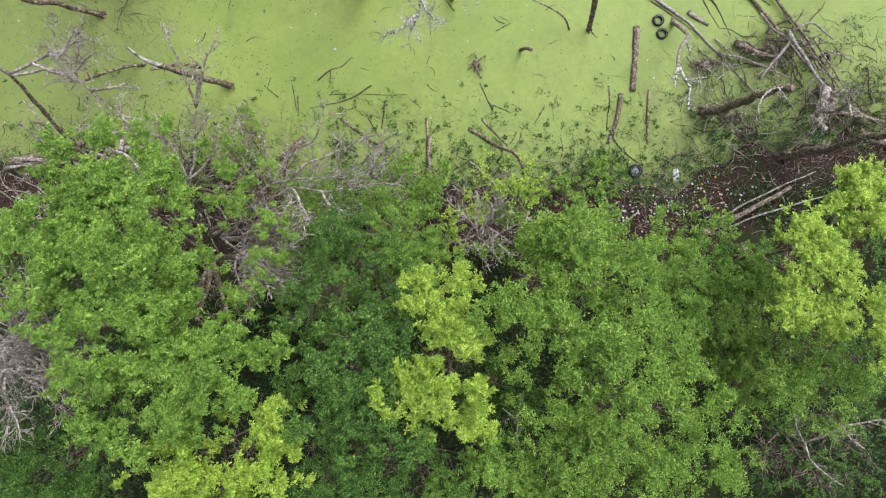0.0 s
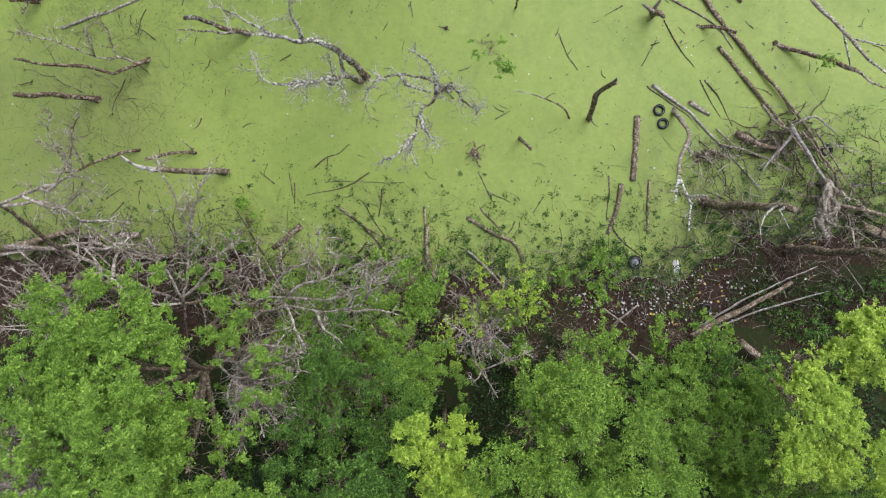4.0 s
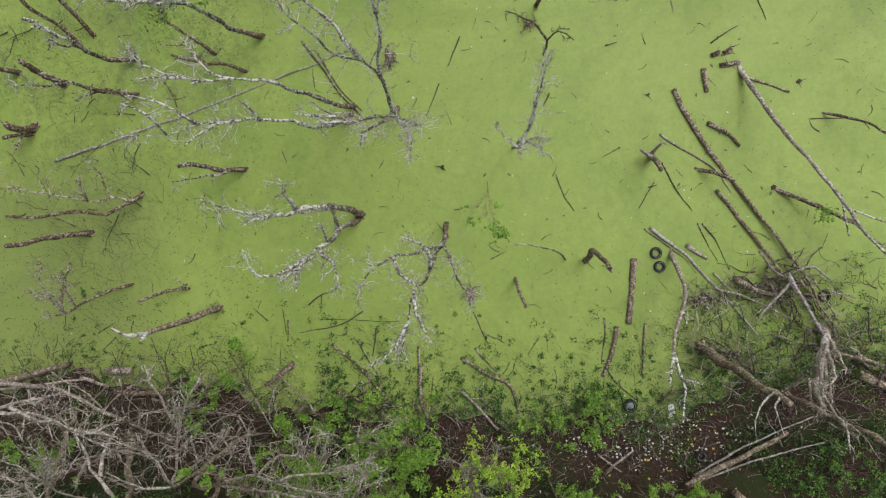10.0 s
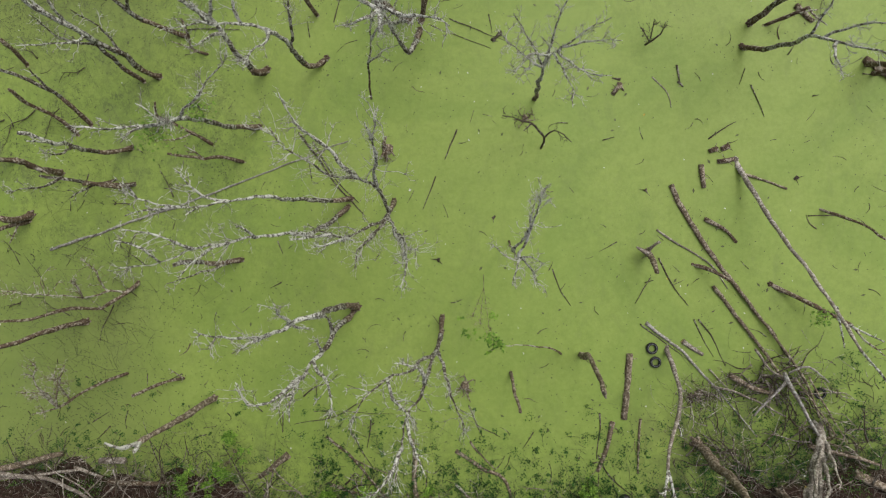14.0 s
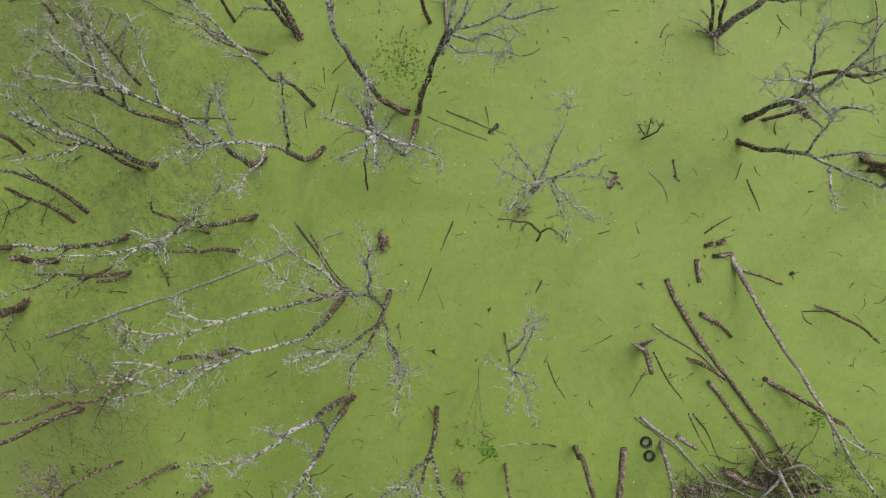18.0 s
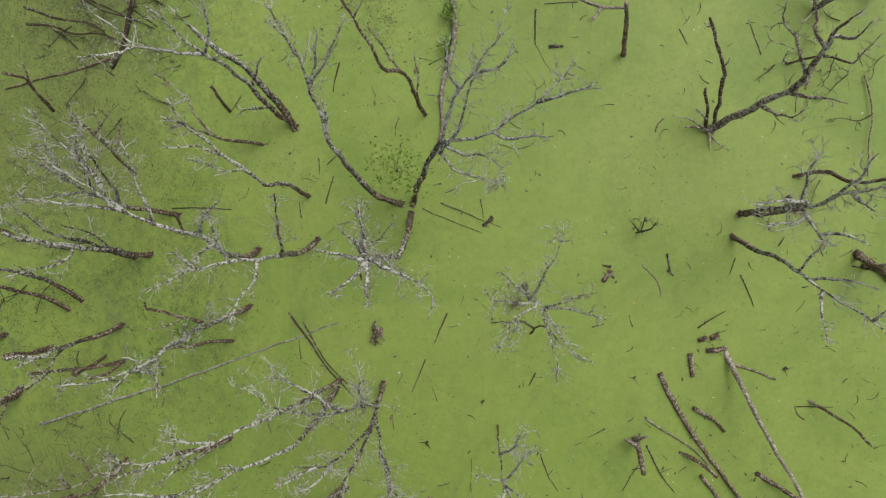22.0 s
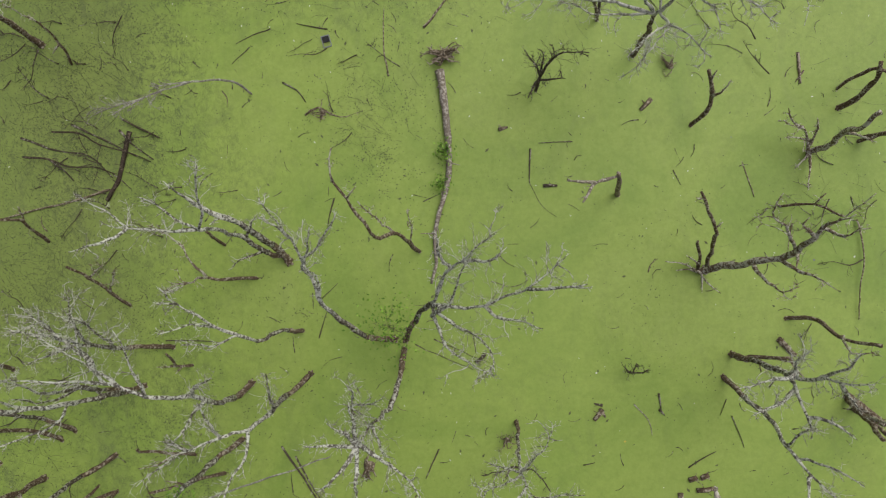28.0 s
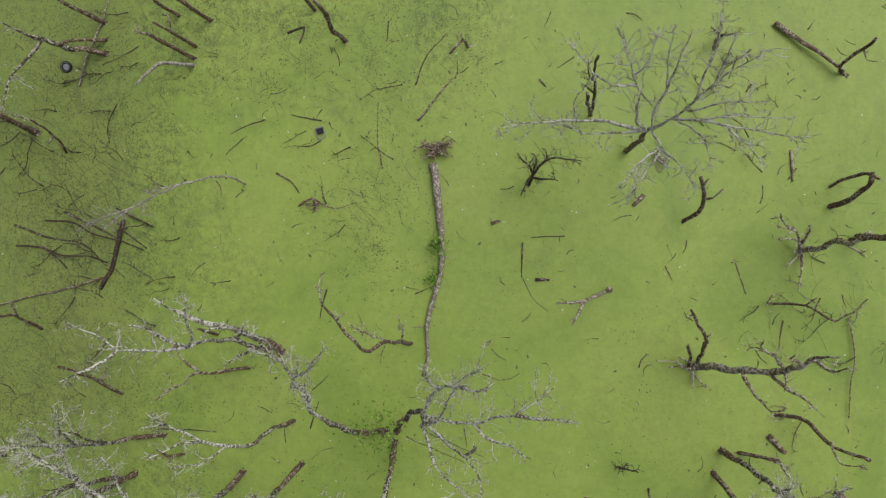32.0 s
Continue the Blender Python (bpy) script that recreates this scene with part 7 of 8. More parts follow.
log([(-5.39, 7.22, 0.04), (-3.91, 6.00, 0.04), (-2.10, 3.88, 0.1)], 0.08, 0.05, BARK, 'weathered brown log floating in the duckweed', 'log', 'fallen logs', 3)
log([(-5.16, 4.66, 0.04), (-3.66, 4.12, 0.04), (-2.40, 3.58, 0.1)], 0.09, 0.06, BARK, 'weathered brown log floating in the duckweed', 'log', 'fallen logs', 3)
log([(1.52, 4.76, 0.1), (2.57, 3.71, 0.2), (3.43, 2.75, 0.5)], 0.08, 0.06, BARE, 'pale barkless branch lying in the water', 'log', 'fallen logs', 3)
log([(12.90, 0.08, 1.1), (15.35, 1.37, 1.1), (18.17, 2.74, 0.9)], 0.17, 0.1, LOGWOOD, 'long weathered fallen trunk on the litter bank', 'log', 'fallen logs', 0)
log([(13.38, 0.62, 1.0), (15.68, 1.92, 1.0), (19.46, 3.60, 0.9)], 0.06, 0.03, GREYLOG, 'thin pale fallen pole on the bank', 'log', 'fallen logs', 3)
log([(13.99, 0.43, 0.9), (16.54, 1.39, 1.0), (19.96, 2.32, 1.0)], 0.055, 0.03, GREYLOG, 'thin pale fallen pole on the bank', 'log', 'fallen logs', 3)
log([(22.15, 5.56, 0.3), (24.33, 4.57, 0.5)], 0.24, 0.2, LOGWOOD, 'thick brown fallen trunk at the shore', 'log', 'fallen logs', 3)
log([(19.82, 7.00, 0.3), (23.39, 6.10, 0.5)], 0.11, 0.08, LOGWOOD, 'brown fallen trunk at the shore', 'log', 'fallen logs', 3)
log([(15.30, -0.19, 1.2), (16.15, -0.93, 1.2), (17.45, -1.96, 1.2)], 0.19, 0.16, LOGWOOD, 'thick bare brown trunk on the bank', 'log', 'fallen logs', 1)
log([(9.50, -0.43, 0.9), (10.77, -1.57, 1)], 0.06, 0.04, BARE, 'thin pale fallen branch on the bank', 'log', 'fallen logs', 3)
log([(8.98, 0.69, 0.7), (10.33, 1.69, 0.6)], 0.06, 0.04, BARE, 'thin pale fallen branch on the bank', 'log', 'fallen logs', 3)
log([(8.56, 1.56, 0.6), (9.71, 0.68, 0.7)], 0.05, 0.03, BARE, 'thin pale fallen branch on the bank', 'log', 'fallen logs', 3)
log([(-17.00, 4.82, 0.3), (-15.01, 4.71, 0.3), (-12.86, 4.78, 0.3)], 0.14, 0.1, BARK, 'dark fallen trunk along the shore', 'log', 'fallen logs', 3)
log([(-18.68, 5.62, 0.5), (-17.17, 5.16, 0.5)], 0.1, 0.06, BARE, 'pale barkless branch lying in the water', 'log', 'fallen logs', 3)
log([(-17.47, 5.91, 0.2), (-16.08, 5.96, 0.2)], 0.16, 0.15, BARE, 'short pale log on the shore', 'log', 'fallen logs', 3)
log([(-11.92, 4.32, 0.04), (-9.46, 4.23, 0.04)], 0.06, 0.04, BARE, 'pale barkless branch lying in the water', 'log', 'fallen logs', 3)
log([(-12.95, 3.80, 0.4), (-10.40, 3.54, 0.3)], 0.08, 0.05, BARE, 'pale barkless branch lying in the water', 'log', 'fallen logs', 3)
log([(-23.55, 4.94, 0.6), (-21.24, 5.26, 0.8), (-18.31, 5.58, 0.6)], 0.1, 0.06, BARE, 'pale fallen limb along the shore', 'log', 'fallen logs', 3)
log([(-22.98, 5.44, 0.9), (-19.66, 5.12, 0.9), (-17.29, 3.87, 0.8), (-13.70, 2.36, 0.8)], 0.12, 0.06, BARE, 'long pale fallen limb on the brush', 'log', 'fallen logs', 3)
log([(-23.47, 5.24, 0.3), (-21.28, 5.84, 0.3), (-19.48, 6.25, 0.2)], 0.2, 0.14, LOGWOOD, 'thick brown log at the shore', 'log', 'fallen logs', 3)
log([(21.88, 7.69, 0.04), (23.71, 7.82, 0.04)], 0.06, 0.04, BARE, 'pale barkless branch lying in the water', 'log', 'fallen logs', 3)
log([(15.80, 10.59, 0.2), (16.92, 9.99, 0.3), (18.02, 9.68, 0.4)], 0.17, 0.1, LOGWOOD, 'thick brown branch in the brush heap', 'log', 'fallen logs', 3)
log([(1.17, 43.60, 0.2), (1.65, 40.48, 0.18), (1.80, 38.40, 0.16), (1.47, 36.59, 0.15), (1.12, 34.95, 0.14), (1.25, 33.48, 0.1), (1.01, 32.29, 0.06)], 0.23, 0.07, BARE, 'long uprooted pale trunk lying in the pond', 'log', 'fallen logs', 6)
log([(-15.36, 40.07, 0.1), (-15.73, 38.21, 0.1), (-16.01, 37.31, 0.1), (-16.49, 36.36, 0.1)], 0.13, 0.1, SOAKED, 'thick dark brown sunken trunk', 'log', 'fallen logs', 9)
log([(-19.33, 39.88, 0.5), (-17.84, 39.81, 0.45), (-16.79, 39.24, 0.4), (-15.62, 39.00, 0.3), (-14.19, 38.45, 0.1)], 0.055, 0.025, SOAKED, 'dark wet stick floating in the duckweed', 'log', 'fallen logs', 8)
log([(-15.71, 40.65, 0.2), (-13.76, 39.76, 0.1)], 0.06, 0.04, SOAKED, 'dark wet stick floating in the duckweed', 'log', 'fallen logs', 3)
log([(-20.83, 38.52, 0.5), (-19.49, 38.46, 0.45), (-18.30, 38.04, 0.4), (-17.11, 38.08, 0.35), (-16.07, 37.76, 0.3)], 0.06, 0.03, SOAKED, 'dark wet stick floating in the duckweed', 'log', 'fallen logs', 8)
log([(-16.23, 37.76, 0.02), (-15.26, 37.00, 0.02)], 0.045, 0.021, DARKTWIG, 'dark wet stick floating in the duckweed', 'stick', 'floating sticks', 2)
log([(-7.16, 42.83, 0.02), (-6.38, 42.40, 0.02), (-5.92, 41.80, 0.02)], 0.053, 0.025, DARKTWIG, 'dark wet stick floating in the duckweed', 'stick', 'floating sticks', 2)
log([(-5.95, 41.14, 0.02), (-5.24, 41.53, 0.02), (-4.07, 41.02, 0.02), (-2.87, 41.44, 0.02)], 0.06, 0.028, LOGWOOD, 'weathered brown log floating in the duckweed', 'stick', 'floating sticks', 2)
log([(-4.26, 36.74, 0.02), (-4.47, 36.00, 0.02), (-4.61, 35.19, 0.02)], 0.045, 0.021, DARKTWIG, 'dark wet stick floating in the duckweed', 'stick', 'floating sticks', 2)
log([(6.04, 39.60, 0.02), (6.05, 37.78, 0.02)], 0.053, 0.025, DARKTWIG, 'dark wet stick floating in the duckweed', 'stick', 'floating sticks', 2)
log([(6.05, 37.78, 0.02), (6.64, 36.73, 0.02), (7.53, 36.01, 0.02)], 0.022, 0.01, DARKTWIG, 'dark wet stick floating in the duckweed', 'stick', 'floating sticks', 2)
log([(17.10, 39.23, 0.02), (17.45, 38.26, 0.02), (17.79, 37.28, 0.02)], 0.045, 0.021, LOGWOOD, 'weathered brown log floating in the duckweed', 'stick', 'floating sticks', 2)
log([(23.08, 36.21, 0.1), (23.38, 34.75, 0.2), (23.33, 32.96, 0.2), (23.30, 31.03, 0.1)], 0.045, 0.025, LOGWOOD, 'weathered brown log floating in the duckweed', 'log', 'fallen logs', 3)
log([(19.25, 29.91, 0.04), (20.15, 28.99, 0.04)], 0.16, 0.12, BARK, 'weathered brown log floating in the duckweed', 'log', 'fallen logs', 3)
log([(22.80, 27.09, 0.04), (24.80, 25.56, 0.2)], 0.2, 0.15, BARK, 'weathered brown log floating in the duckweed', 'log', 'fallen logs', 3)
log([(19.84, 44.88, 0.04), (20.01, 43.26, 0.04)], 0.08, 0.06, LOGWOOD, 'weathered brown log floating in the duckweed', 'log', 'fallen logs', 3)
log([(9.79, 25.30, 0.04), (10.26, 25.91, 0.04)], 0.13, 0.1, BARK, 'weathered brown log floating in the duckweed', 'log', 'fallen logs', 3)
log([(12.28, 42.31, 0.04), (11.77, 41.70, 0.04)], 0.14, 0.09, LOGWOOD, 'weathered brown log floating in the duckweed', 'log', 'fallen logs', 3)
log([(6.79, 37.65, 0.02), (7.54, 37.67, 0.02)], 0.105, 0.049, DARKTWIG, 'dark wet stick floating in the duckweed', 'stick', 'floating sticks', 2)
log([(4.38, 40.54, 0.02), (4.81, 40.67, 0.02)], 0.12, 0.056, LOGWOOD, 'rotten stump just above the duckweed', 'stick', 'floating sticks', 2)
log([(18.76, 51.46, 0.1), (20.67, 50.12, 0.3), (21.94, 49.25, 0.4)], 0.14, 0.08, LOGWOOD, 'weathered brown log floating in the duckweed', 'log', 'fallen logs', 3)
log([(0.05, 47.80, 0.02), (0.46, 49.01, 0.02), (1.61, 50.55, 0.02)], 0.038, 0.017, DARKTWIG, 'dark wet stick floating in the duckweed', 'stick', 'floating sticks', 2)
log([(-1.47, 51.06, 0.02), (-1.56, 50.01, 0.02)], 0.038, 0.017, DARKTWIG, 'dark wet stick floating in the duckweed', 'stick', 'floating sticks', 2)
log([(8.25, 39.97, 0.02), (6.46, 39.92, 0.02)], 0.038, 0.017, DARKTWIG, 'dark wet stick floating in the duckweed', 'stick', 'floating sticks', 2)
log([(-18.00, 47.13, 0.1), (-17.38, 49.08, 0.2), (-16.34, 51.77, 0.3)], 0.06, 0.04, BARE, 'bleached grey log floating in the duckweed', 'log', 'fallen logs', 3)
log([(-4.86, 45.74, 0.02), (-6.53, 45.96, 0.02)], 0.038, 0.017, DARKTWIG, 'dark wet stick floating in the duckweed', 'stick', 'floating sticks', 2)
log([(-7.90, 45.71, 0.02), (-8.80, 45.39, 0.02), (-9.69, 44.81, 0.02)], 0.038, 0.017, DARKTWIG, 'dark wet stick floating in the duckweed', 'stick', 'floating sticks', 2)
log([(-9.07, 44.68, 0.02), (-9.96, 43.74, 0.02)], 0.03, 0.014, DARKTWIG, 'dark wet stick floating in the duckweed', 'stick', 'floating sticks', 2)
log([(0.27, 45.86, 0.02), (1.42, 47.39, 0.02), (1.99, 48.16, 0.02)], 0.068, 0.032, LOGWOOD, 'weathered brown log floating in the duckweed', 'stick', 'floating sticks', 2)
log([(-1.60, 43.25, 0.02), (-1.87, 44.89, 0.02), (-1.87, 46.85, 0.02)], 0.045, 0.021, LOGWOOD, 'weathered brown log floating in the duckweed', 'stick', 'floating sticks', 2)
log([(20.19, 43.94, 0.02), (19.77, 43.33, 0.02)], 0.053, 0.025, LOGWOOD, 'weathered brown log floating in the duckweed', 'stick', 'floating sticks', 2)
log([(17.69, 48.29, 0.02), (17.47, 47.85, 0.02)], 0.053, 0.025, DARKTWIG, 'dark wet stick floating in the duckweed', 'stick', 'floating sticks', 2)
log([(6.62, 48.28, 0.02), (6.93, 47.85, 0.02)], 0.06, 0.028, DARKTWIG, 'dark wet stick floating in the duckweed', 'stick', 'floating sticks', 2)
log([(16.91, 49.76, 0.02), (16.50, 48.56, 0.02)], 0.045, 0.021, DARKTWIG, 'dark wet stick floating in the duckweed', 'stick', 'floating sticks', 2)
log([(-6.83, 50.32, 0.02), (-5.93, 50.65, 0.02), (-6.20, 49.74, 0.02)], 0.068, 0.032, DARKTWIG, 'dark wet stick floating in the duckweed', 'stick', 'floating sticks', 2)
log([(3.93, 28.65, 0.02), (3.49, 28.21, 0.02)], 0.112, 0.052, DARKTWIG, 'dark wet stick floating in the duckweed', 'stick', 'floating sticks', 2)
log([(1.22, 29.36, 0.02), (3.34, 28.50, 0.02), (4.40, 28.08, 0.02)], 0.03, 0.014, DARKTWIG, 'dark wet stick floating in the duckweed', 'stick', 'floating sticks', 2)
log([(0.18, 29.04, 0.02), (3.36, 27.76, 0.02)], 0.03, 0.014, DARKTWIG, 'dark wet stick floating in the duckweed', 'stick', 'floating sticks', 2)
log([(13.59, 39.72, 0.02), (13.90, 38.99, 0.02)], 0.022, 0.01, DARKTWIG, 'dark wet stick floating in the duckweed', 'stick', 'floating sticks', 2)
log([(10.06, 25.93, 0.02), (10.36, 25.48, 0.02)], 0.09, 0.042, LOGWOOD, 'weathered brown log floating in the duckweed', 'stick', 'floating sticks', 2)
log([(13.16, 25.97, 0.02), (13.46, 25.67, 0.02)], 0.075, 0.035, DARKTWIG, 'dark wet stick floating in the duckweed', 'stick', 'floating sticks', 2)
log([(-4.94, 29.26, 0.02), (-4.54, 30.73, 0.02)], 0.038, 0.017, DARKTWIG, 'dark wet stick floating in the duckweed', 'stick', 'floating sticks', 2)
log([(-4.87, 31.31, 0.02), (-3.99, 32.21, 0.02)], 0.03, 0.014, DARKTWIG, 'dark wet stick floating in the duckweed', 'stick', 'floating sticks', 2)
log([(4.15, 32.52, 0.02), (5.51, 32.09, 0.02)], 0.03, 0.014, DARKTWIG, 'dark wet stick floating in the duckweed', 'stick', 'floating sticks', 2)
log([(19.80, 35.98, 0.02), (19.64, 34.32, 0.02)], 0.038, 0.017, LOGWOOD, 'weathered brown log floating in the duckweed', 'stick', 'floating sticks', 2)
log([(18.86, 27.35, 0.02), (19.15, 27.79, 0.02)], 0.038, 0.017, DARKTWIG, 'dark wet stick floating in the duckweed', 'stick', 'floating sticks', 2)
log([(12.23, 16.73, 0.02), (13.00, 15.10, 0.02), (13.75, 14.21, 0.02)], 0.045, 0.021, DARKTWIG, 'dark wet stick floating in the duckweed', 'stick', 'floating sticks', 2)
log([(11.81, 15.69, 0.02), (10.95, 14.34, 0.02)], 0.038, 0.017, DARKTWIG, 'dark wet stick floating in the duckweed', 'stick', 'floating sticks', 2)
log([(2.22, 8.92, 0.02), (2.93, 7.27, 0.02)], 0.034, 0.016, DARKTWIG, 'dark wet stick floating in the duckweed', 'stick', 'floating sticks', 2)
log([(2.65, 7.87, 0.02), (3.83, 7.25, 0.02)], 0.034, 0.016, DARKTWIG, 'dark wet stick floating in the duckweed', 'stick', 'floating sticks', 2)
log([(-3.67, 9.01, 0.02), (-4.89, 8.29, 0.02), (-7.04, 7.87, 0.02)], 0.034, 0.016, DARKTWIG, 'dark wet stick floating in the duckweed', 'stick', 'floating sticks', 2)
log([(-8.05, 9.54, 0.02), (-7.80, 7.74, 0.02)], 0.034, 0.016, DARKTWIG, 'dark wet stick floating in the duckweed', 'stick', 'floating sticks', 2)
log([(-4.01, 7.37, 0.02), (-2.85, 5.55, 0.02)], 0.034, 0.016, DARKTWIG, 'dark wet stick floating in the duckweed', 'stick', 'floating sticks', 2)
log([(11.22, 13.24, 0.02), (12.40, 12.33, 0.02), (13.86, 11.26, 0.02)], 0.034, 0.016, DARKTWIG, 'dark wet stick floating in the duckweed', 'stick', 'floating sticks', 2)
log([(14.03, 13.50, 0.02), (15.04, 11.54, 0.02)], 0.034, 0.016, DARKTWIG, 'dark wet stick floating in the duckweed', 'stick', 'floating sticks', 2)
log([(19.90, 18.90, 0.02), (22.81, 19.00, 0.02)], 0.034, 0.016, DARKTWIG, 'dark wet stick floating in the duckweed', 'stick', 'floating sticks', 2)
log([(-1.25, 18.05, 0.02), (-1.11, 17.30, 0.02)], 0.034, 0.016, DARKTWIG, 'dark wet stick floating in the duckweed', 'stick', 'floating sticks', 2)
log([(-7.97, 17.66, 0.02), (-7.67, 16.93, 0.02)], 0.034, 0.016, DARKTWIG, 'dark wet stick floating in the duckweed', 'stick', 'floating sticks', 2)
log([(11.47, 15.40, 0.02), (11.91, 15.55, 0.02)], 0.034, 0.016, DARKTWIG, 'dark wet stick floating in the duckweed', 'stick', 'floating sticks', 2)
log([(-2.53, 17.02, 0.02), (-2.78, 16.58, 0.02)], 0.034, 0.016, DARKTWIG, 'dark wet stick floating in the duckweed', 'stick', 'floating sticks', 2)
log([(20.14, 25.18, 0.02), (20.43, 25.24, 0.02)], 0.034, 0.016, DARKTWIG, 'dark wet stick floating in the duckweed', 'stick', 'floating sticks', 2)
log([(9.27, 22.94, 0.02), (9.86, 23.09, 0.02)], 0.034, 0.016, DARKTWIG, 'dark wet stick floating in the duckweed', 'stick', 'floating sticks', 2)
log([(18.23, 10.86, 0.8), (19.06, 9.13, 1.1), (19.70, 7.84, 1.3)], 0.1, 0.07, GREYLOG, 'grey pole leaning on a root tangle', 'log', 'fallen logs', 3)
log([(18.95, 10.56, 0.7), (20.88, 7.70, 0.9)], 0.05, 0.03, LOGWOOD, 'thin weathered pole leaning on brush', 'log', 'fallen logs', 3)
log([(19.64, 10.55, 0.6), (21.58, 7.27, 0.7)], 0.05, 0.03, LOGWOOD, 'thin weathered pole leaning on brush', 'log', 'fallen logs', 3)
log([(16.96, 12.05, 0.5), (17.71, 10.93, 0.7), (18.52, 10.56, 0.8)], 0.07, 0.05, BARE, 'pale bent branch on a brush heap', 'log', 'fallen logs', 3)
log([(18.38, 10.42, 0.8), (17.63, 9.40, 0.6), (17.01, 8.52, 0.4)], 0.08, 0.05, GREYLOG, 'grey branch on a brush heap', 'log', 'fallen logs', 3)
log([(18.46, 10.86, 0.9), (19.39, 11.20, 1), (20.52, 10.40, 0.8)], 0.06, 0.04, GREYLOG, 'grey bent branch on a brush heap', 'log', 'fallen logs', 3)
log([(14.91, 10.01, 0.2), (16.62, 9.55, 0.3), (18.60, 8.50, 0.4)], 0.06, 0.04, BARE, 'pale barkless branch lying in the water', 'log', 'fallen logs', 3)
log([(14.82, 10.90, 0.1), (16.09, 9.40, 0.2)], 0.05, 0.03, BARE, 'pale barkless branch lying in the water', 'log', 'fallen logs', 3)
log([(-16.4, 36.9, 0.05), (-19.0, 36.1, 0.05), (-22.3, 35.2, 0.05)], 0.07, 0.04, LOGWOOD, 'long thin brown branch sunk in the duckweed', 'log', 'fallen logs', 4)
log([(-13.18, 28.88, 0.03), (-11.65, 28.97, 0.03), (-9.97, 28.85, 0.03)], 0.035, 0.02, DARKTWIG, 'dark wet stick floating in the duckweed', 'stick', 'floating sticks', 2)
log([(-21.33, 39.58, 0.03), (-19.47, 39.0, 0.03), (-17.62, 38.72, 0.03), (-16.22, 37.58, 0.03)], 0.065, 0.03, DARKTWIG, 'dark sunken limb lying under thin duckweed', 'stick', 'floating sticks', 2)
log([(-18.57, 40.37, 0.03), (-16.87, 39.63, 0.03), (-15.01, 38.75, 0.03)], 0.065, 0.03, DARKTWIG, 'dark sunken limb lying under thin duckweed', 'stick', 'floating sticks', 2)
log([(-15.95, 40.1, 0.03), (-15.02, 39.2, 0.03), (-14.09, 38.58, 0.03)], 0.065, 0.03, DARKTWIG, 'dark sunken limb lying under thin duckweed', 'stick', 'floating sticks', 2)
log([(-19.77, 38.54, 0.03), (-18.99, 37.94, 0.03), (-18.37, 37.34, 0.03)], 0.065, 0.03, DARKTWIG, 'dark sunken limb lying under thin duckweed', 'stick', 'floating sticks', 2)
tyre((11.83, 11.97, 0.06), 0.31, 'black car tyre floating flat in the duckweed', (0, 0, 0), False)
tyre((12.01, 11.25, 0.06), 0.3, 'black car tyre floating flat in the duckweed', (0, 0, 0), False)
tyre((20.56, 9.64, 0.03), 0.31, 'black car tyre sunk among sticks', (6, 0, 0), False)
tyre((10.40, 3.93, 0.1), 0.36, 'large dark tyre half sunk in mud', (8, 5, 0), True)
tyre((8.66, 2.58, 0.25), 0.3, 'grey muddy tyre at the shore', (10, 10, 0), True)
tyre((13.83, 1.51, 0.75), 0.28, 'reddish brown muddy tyre on the litter bank', (5, 5, 0), False)
tyre((-18.74, 48.18, 0.05), 0.31, 'black tyre with a rim in the duckweed', (5, 0, 0), True)


# ---- root plates, brush and litter ----
def root_tangle(at, label, spread, count, r, material=BARE, rise=1.0, flat=0.5, seed=5):
    """A torn-up root plate: a knobbly core with many crooked roots."""
    root = thing("root_tangle", at, label, "roots", "uprooted roots")
    rng = random.Random(seed)
    core = bmesh.new()
    bmesh.ops.create_icosphere(core, subdivisions=3, radius=r * 2.4)
    for v in core.verts:
        v.co = v.co * (1 + 0.35 * noise.noise(v.co * 4 + Vector((seed, 0, 0))))
        v.co.z *= 0.7
    part("core", core, LOGWOOD, root)
    for _ in range(count):
        a = rng.uniform(0, 6.28)
        way = np.array([math.cos(a) * spread[0], math.sin(a) * spread[1], rng.uniform(-0.2, 1.0) * rise])
        mid = way * 0.5 + np.array([rng.gauss(0, 0.2), rng.gauss(0, 0.2), rng.uniform(0, 0.4) * flat])
        w = Wood(rng.randrange(9999))
        line = crooked(smooth_path([(0, 0, 0), mid, way * rng.uniform(0.6, 1.1)], 0.15) + (0, 0, 3), rng.random() * 9, 0.3) - (0, 0, 3)
        w.tube(line, r * rng.uniform(0.3, 0.8), 0.012, 6, 0.16)
        w.twigs(line, 0.4, 3, 0.012, 0.4, 1)
        part("root", w.mesh("root"), material, root)
    return root


def fallen_branch(at, way, length, r, material, label, seed, twigs=6, name="fallen_branch", group="fallen branches"):
    root = thing(name, at, label, "branch", group)
    rng = random.Random(seed)
    w = Wood(seed)
    c, s = math.cos(way), math.sin(way)
    pts = [(0, 0, 0)]
    for i in range(1, 4):
        k = length * i / 3
        o = rng.gauss(0, 0.055) * length
        pts.append((c * k - s * o, s * k + c * o, rng.uniform(-0.03, 0.12) * length * 0.5))
    line = smooth_path(pts, 0.25)
    w.tube(line, r, r * 0.3, 6, 0.13)
    part("stem", w.mesh("stem"), material, root)
    if twigs:
        t = Wood(seed + 7)
        t.twigs(line, length * 0.36, twigs, r * 0.42, 0.1, 2, 0.15)
        tagged(part("twig_spray", t.mesh("twig_spray"), material, root), kind="stuff")
    return root


rng = random.Random(77)
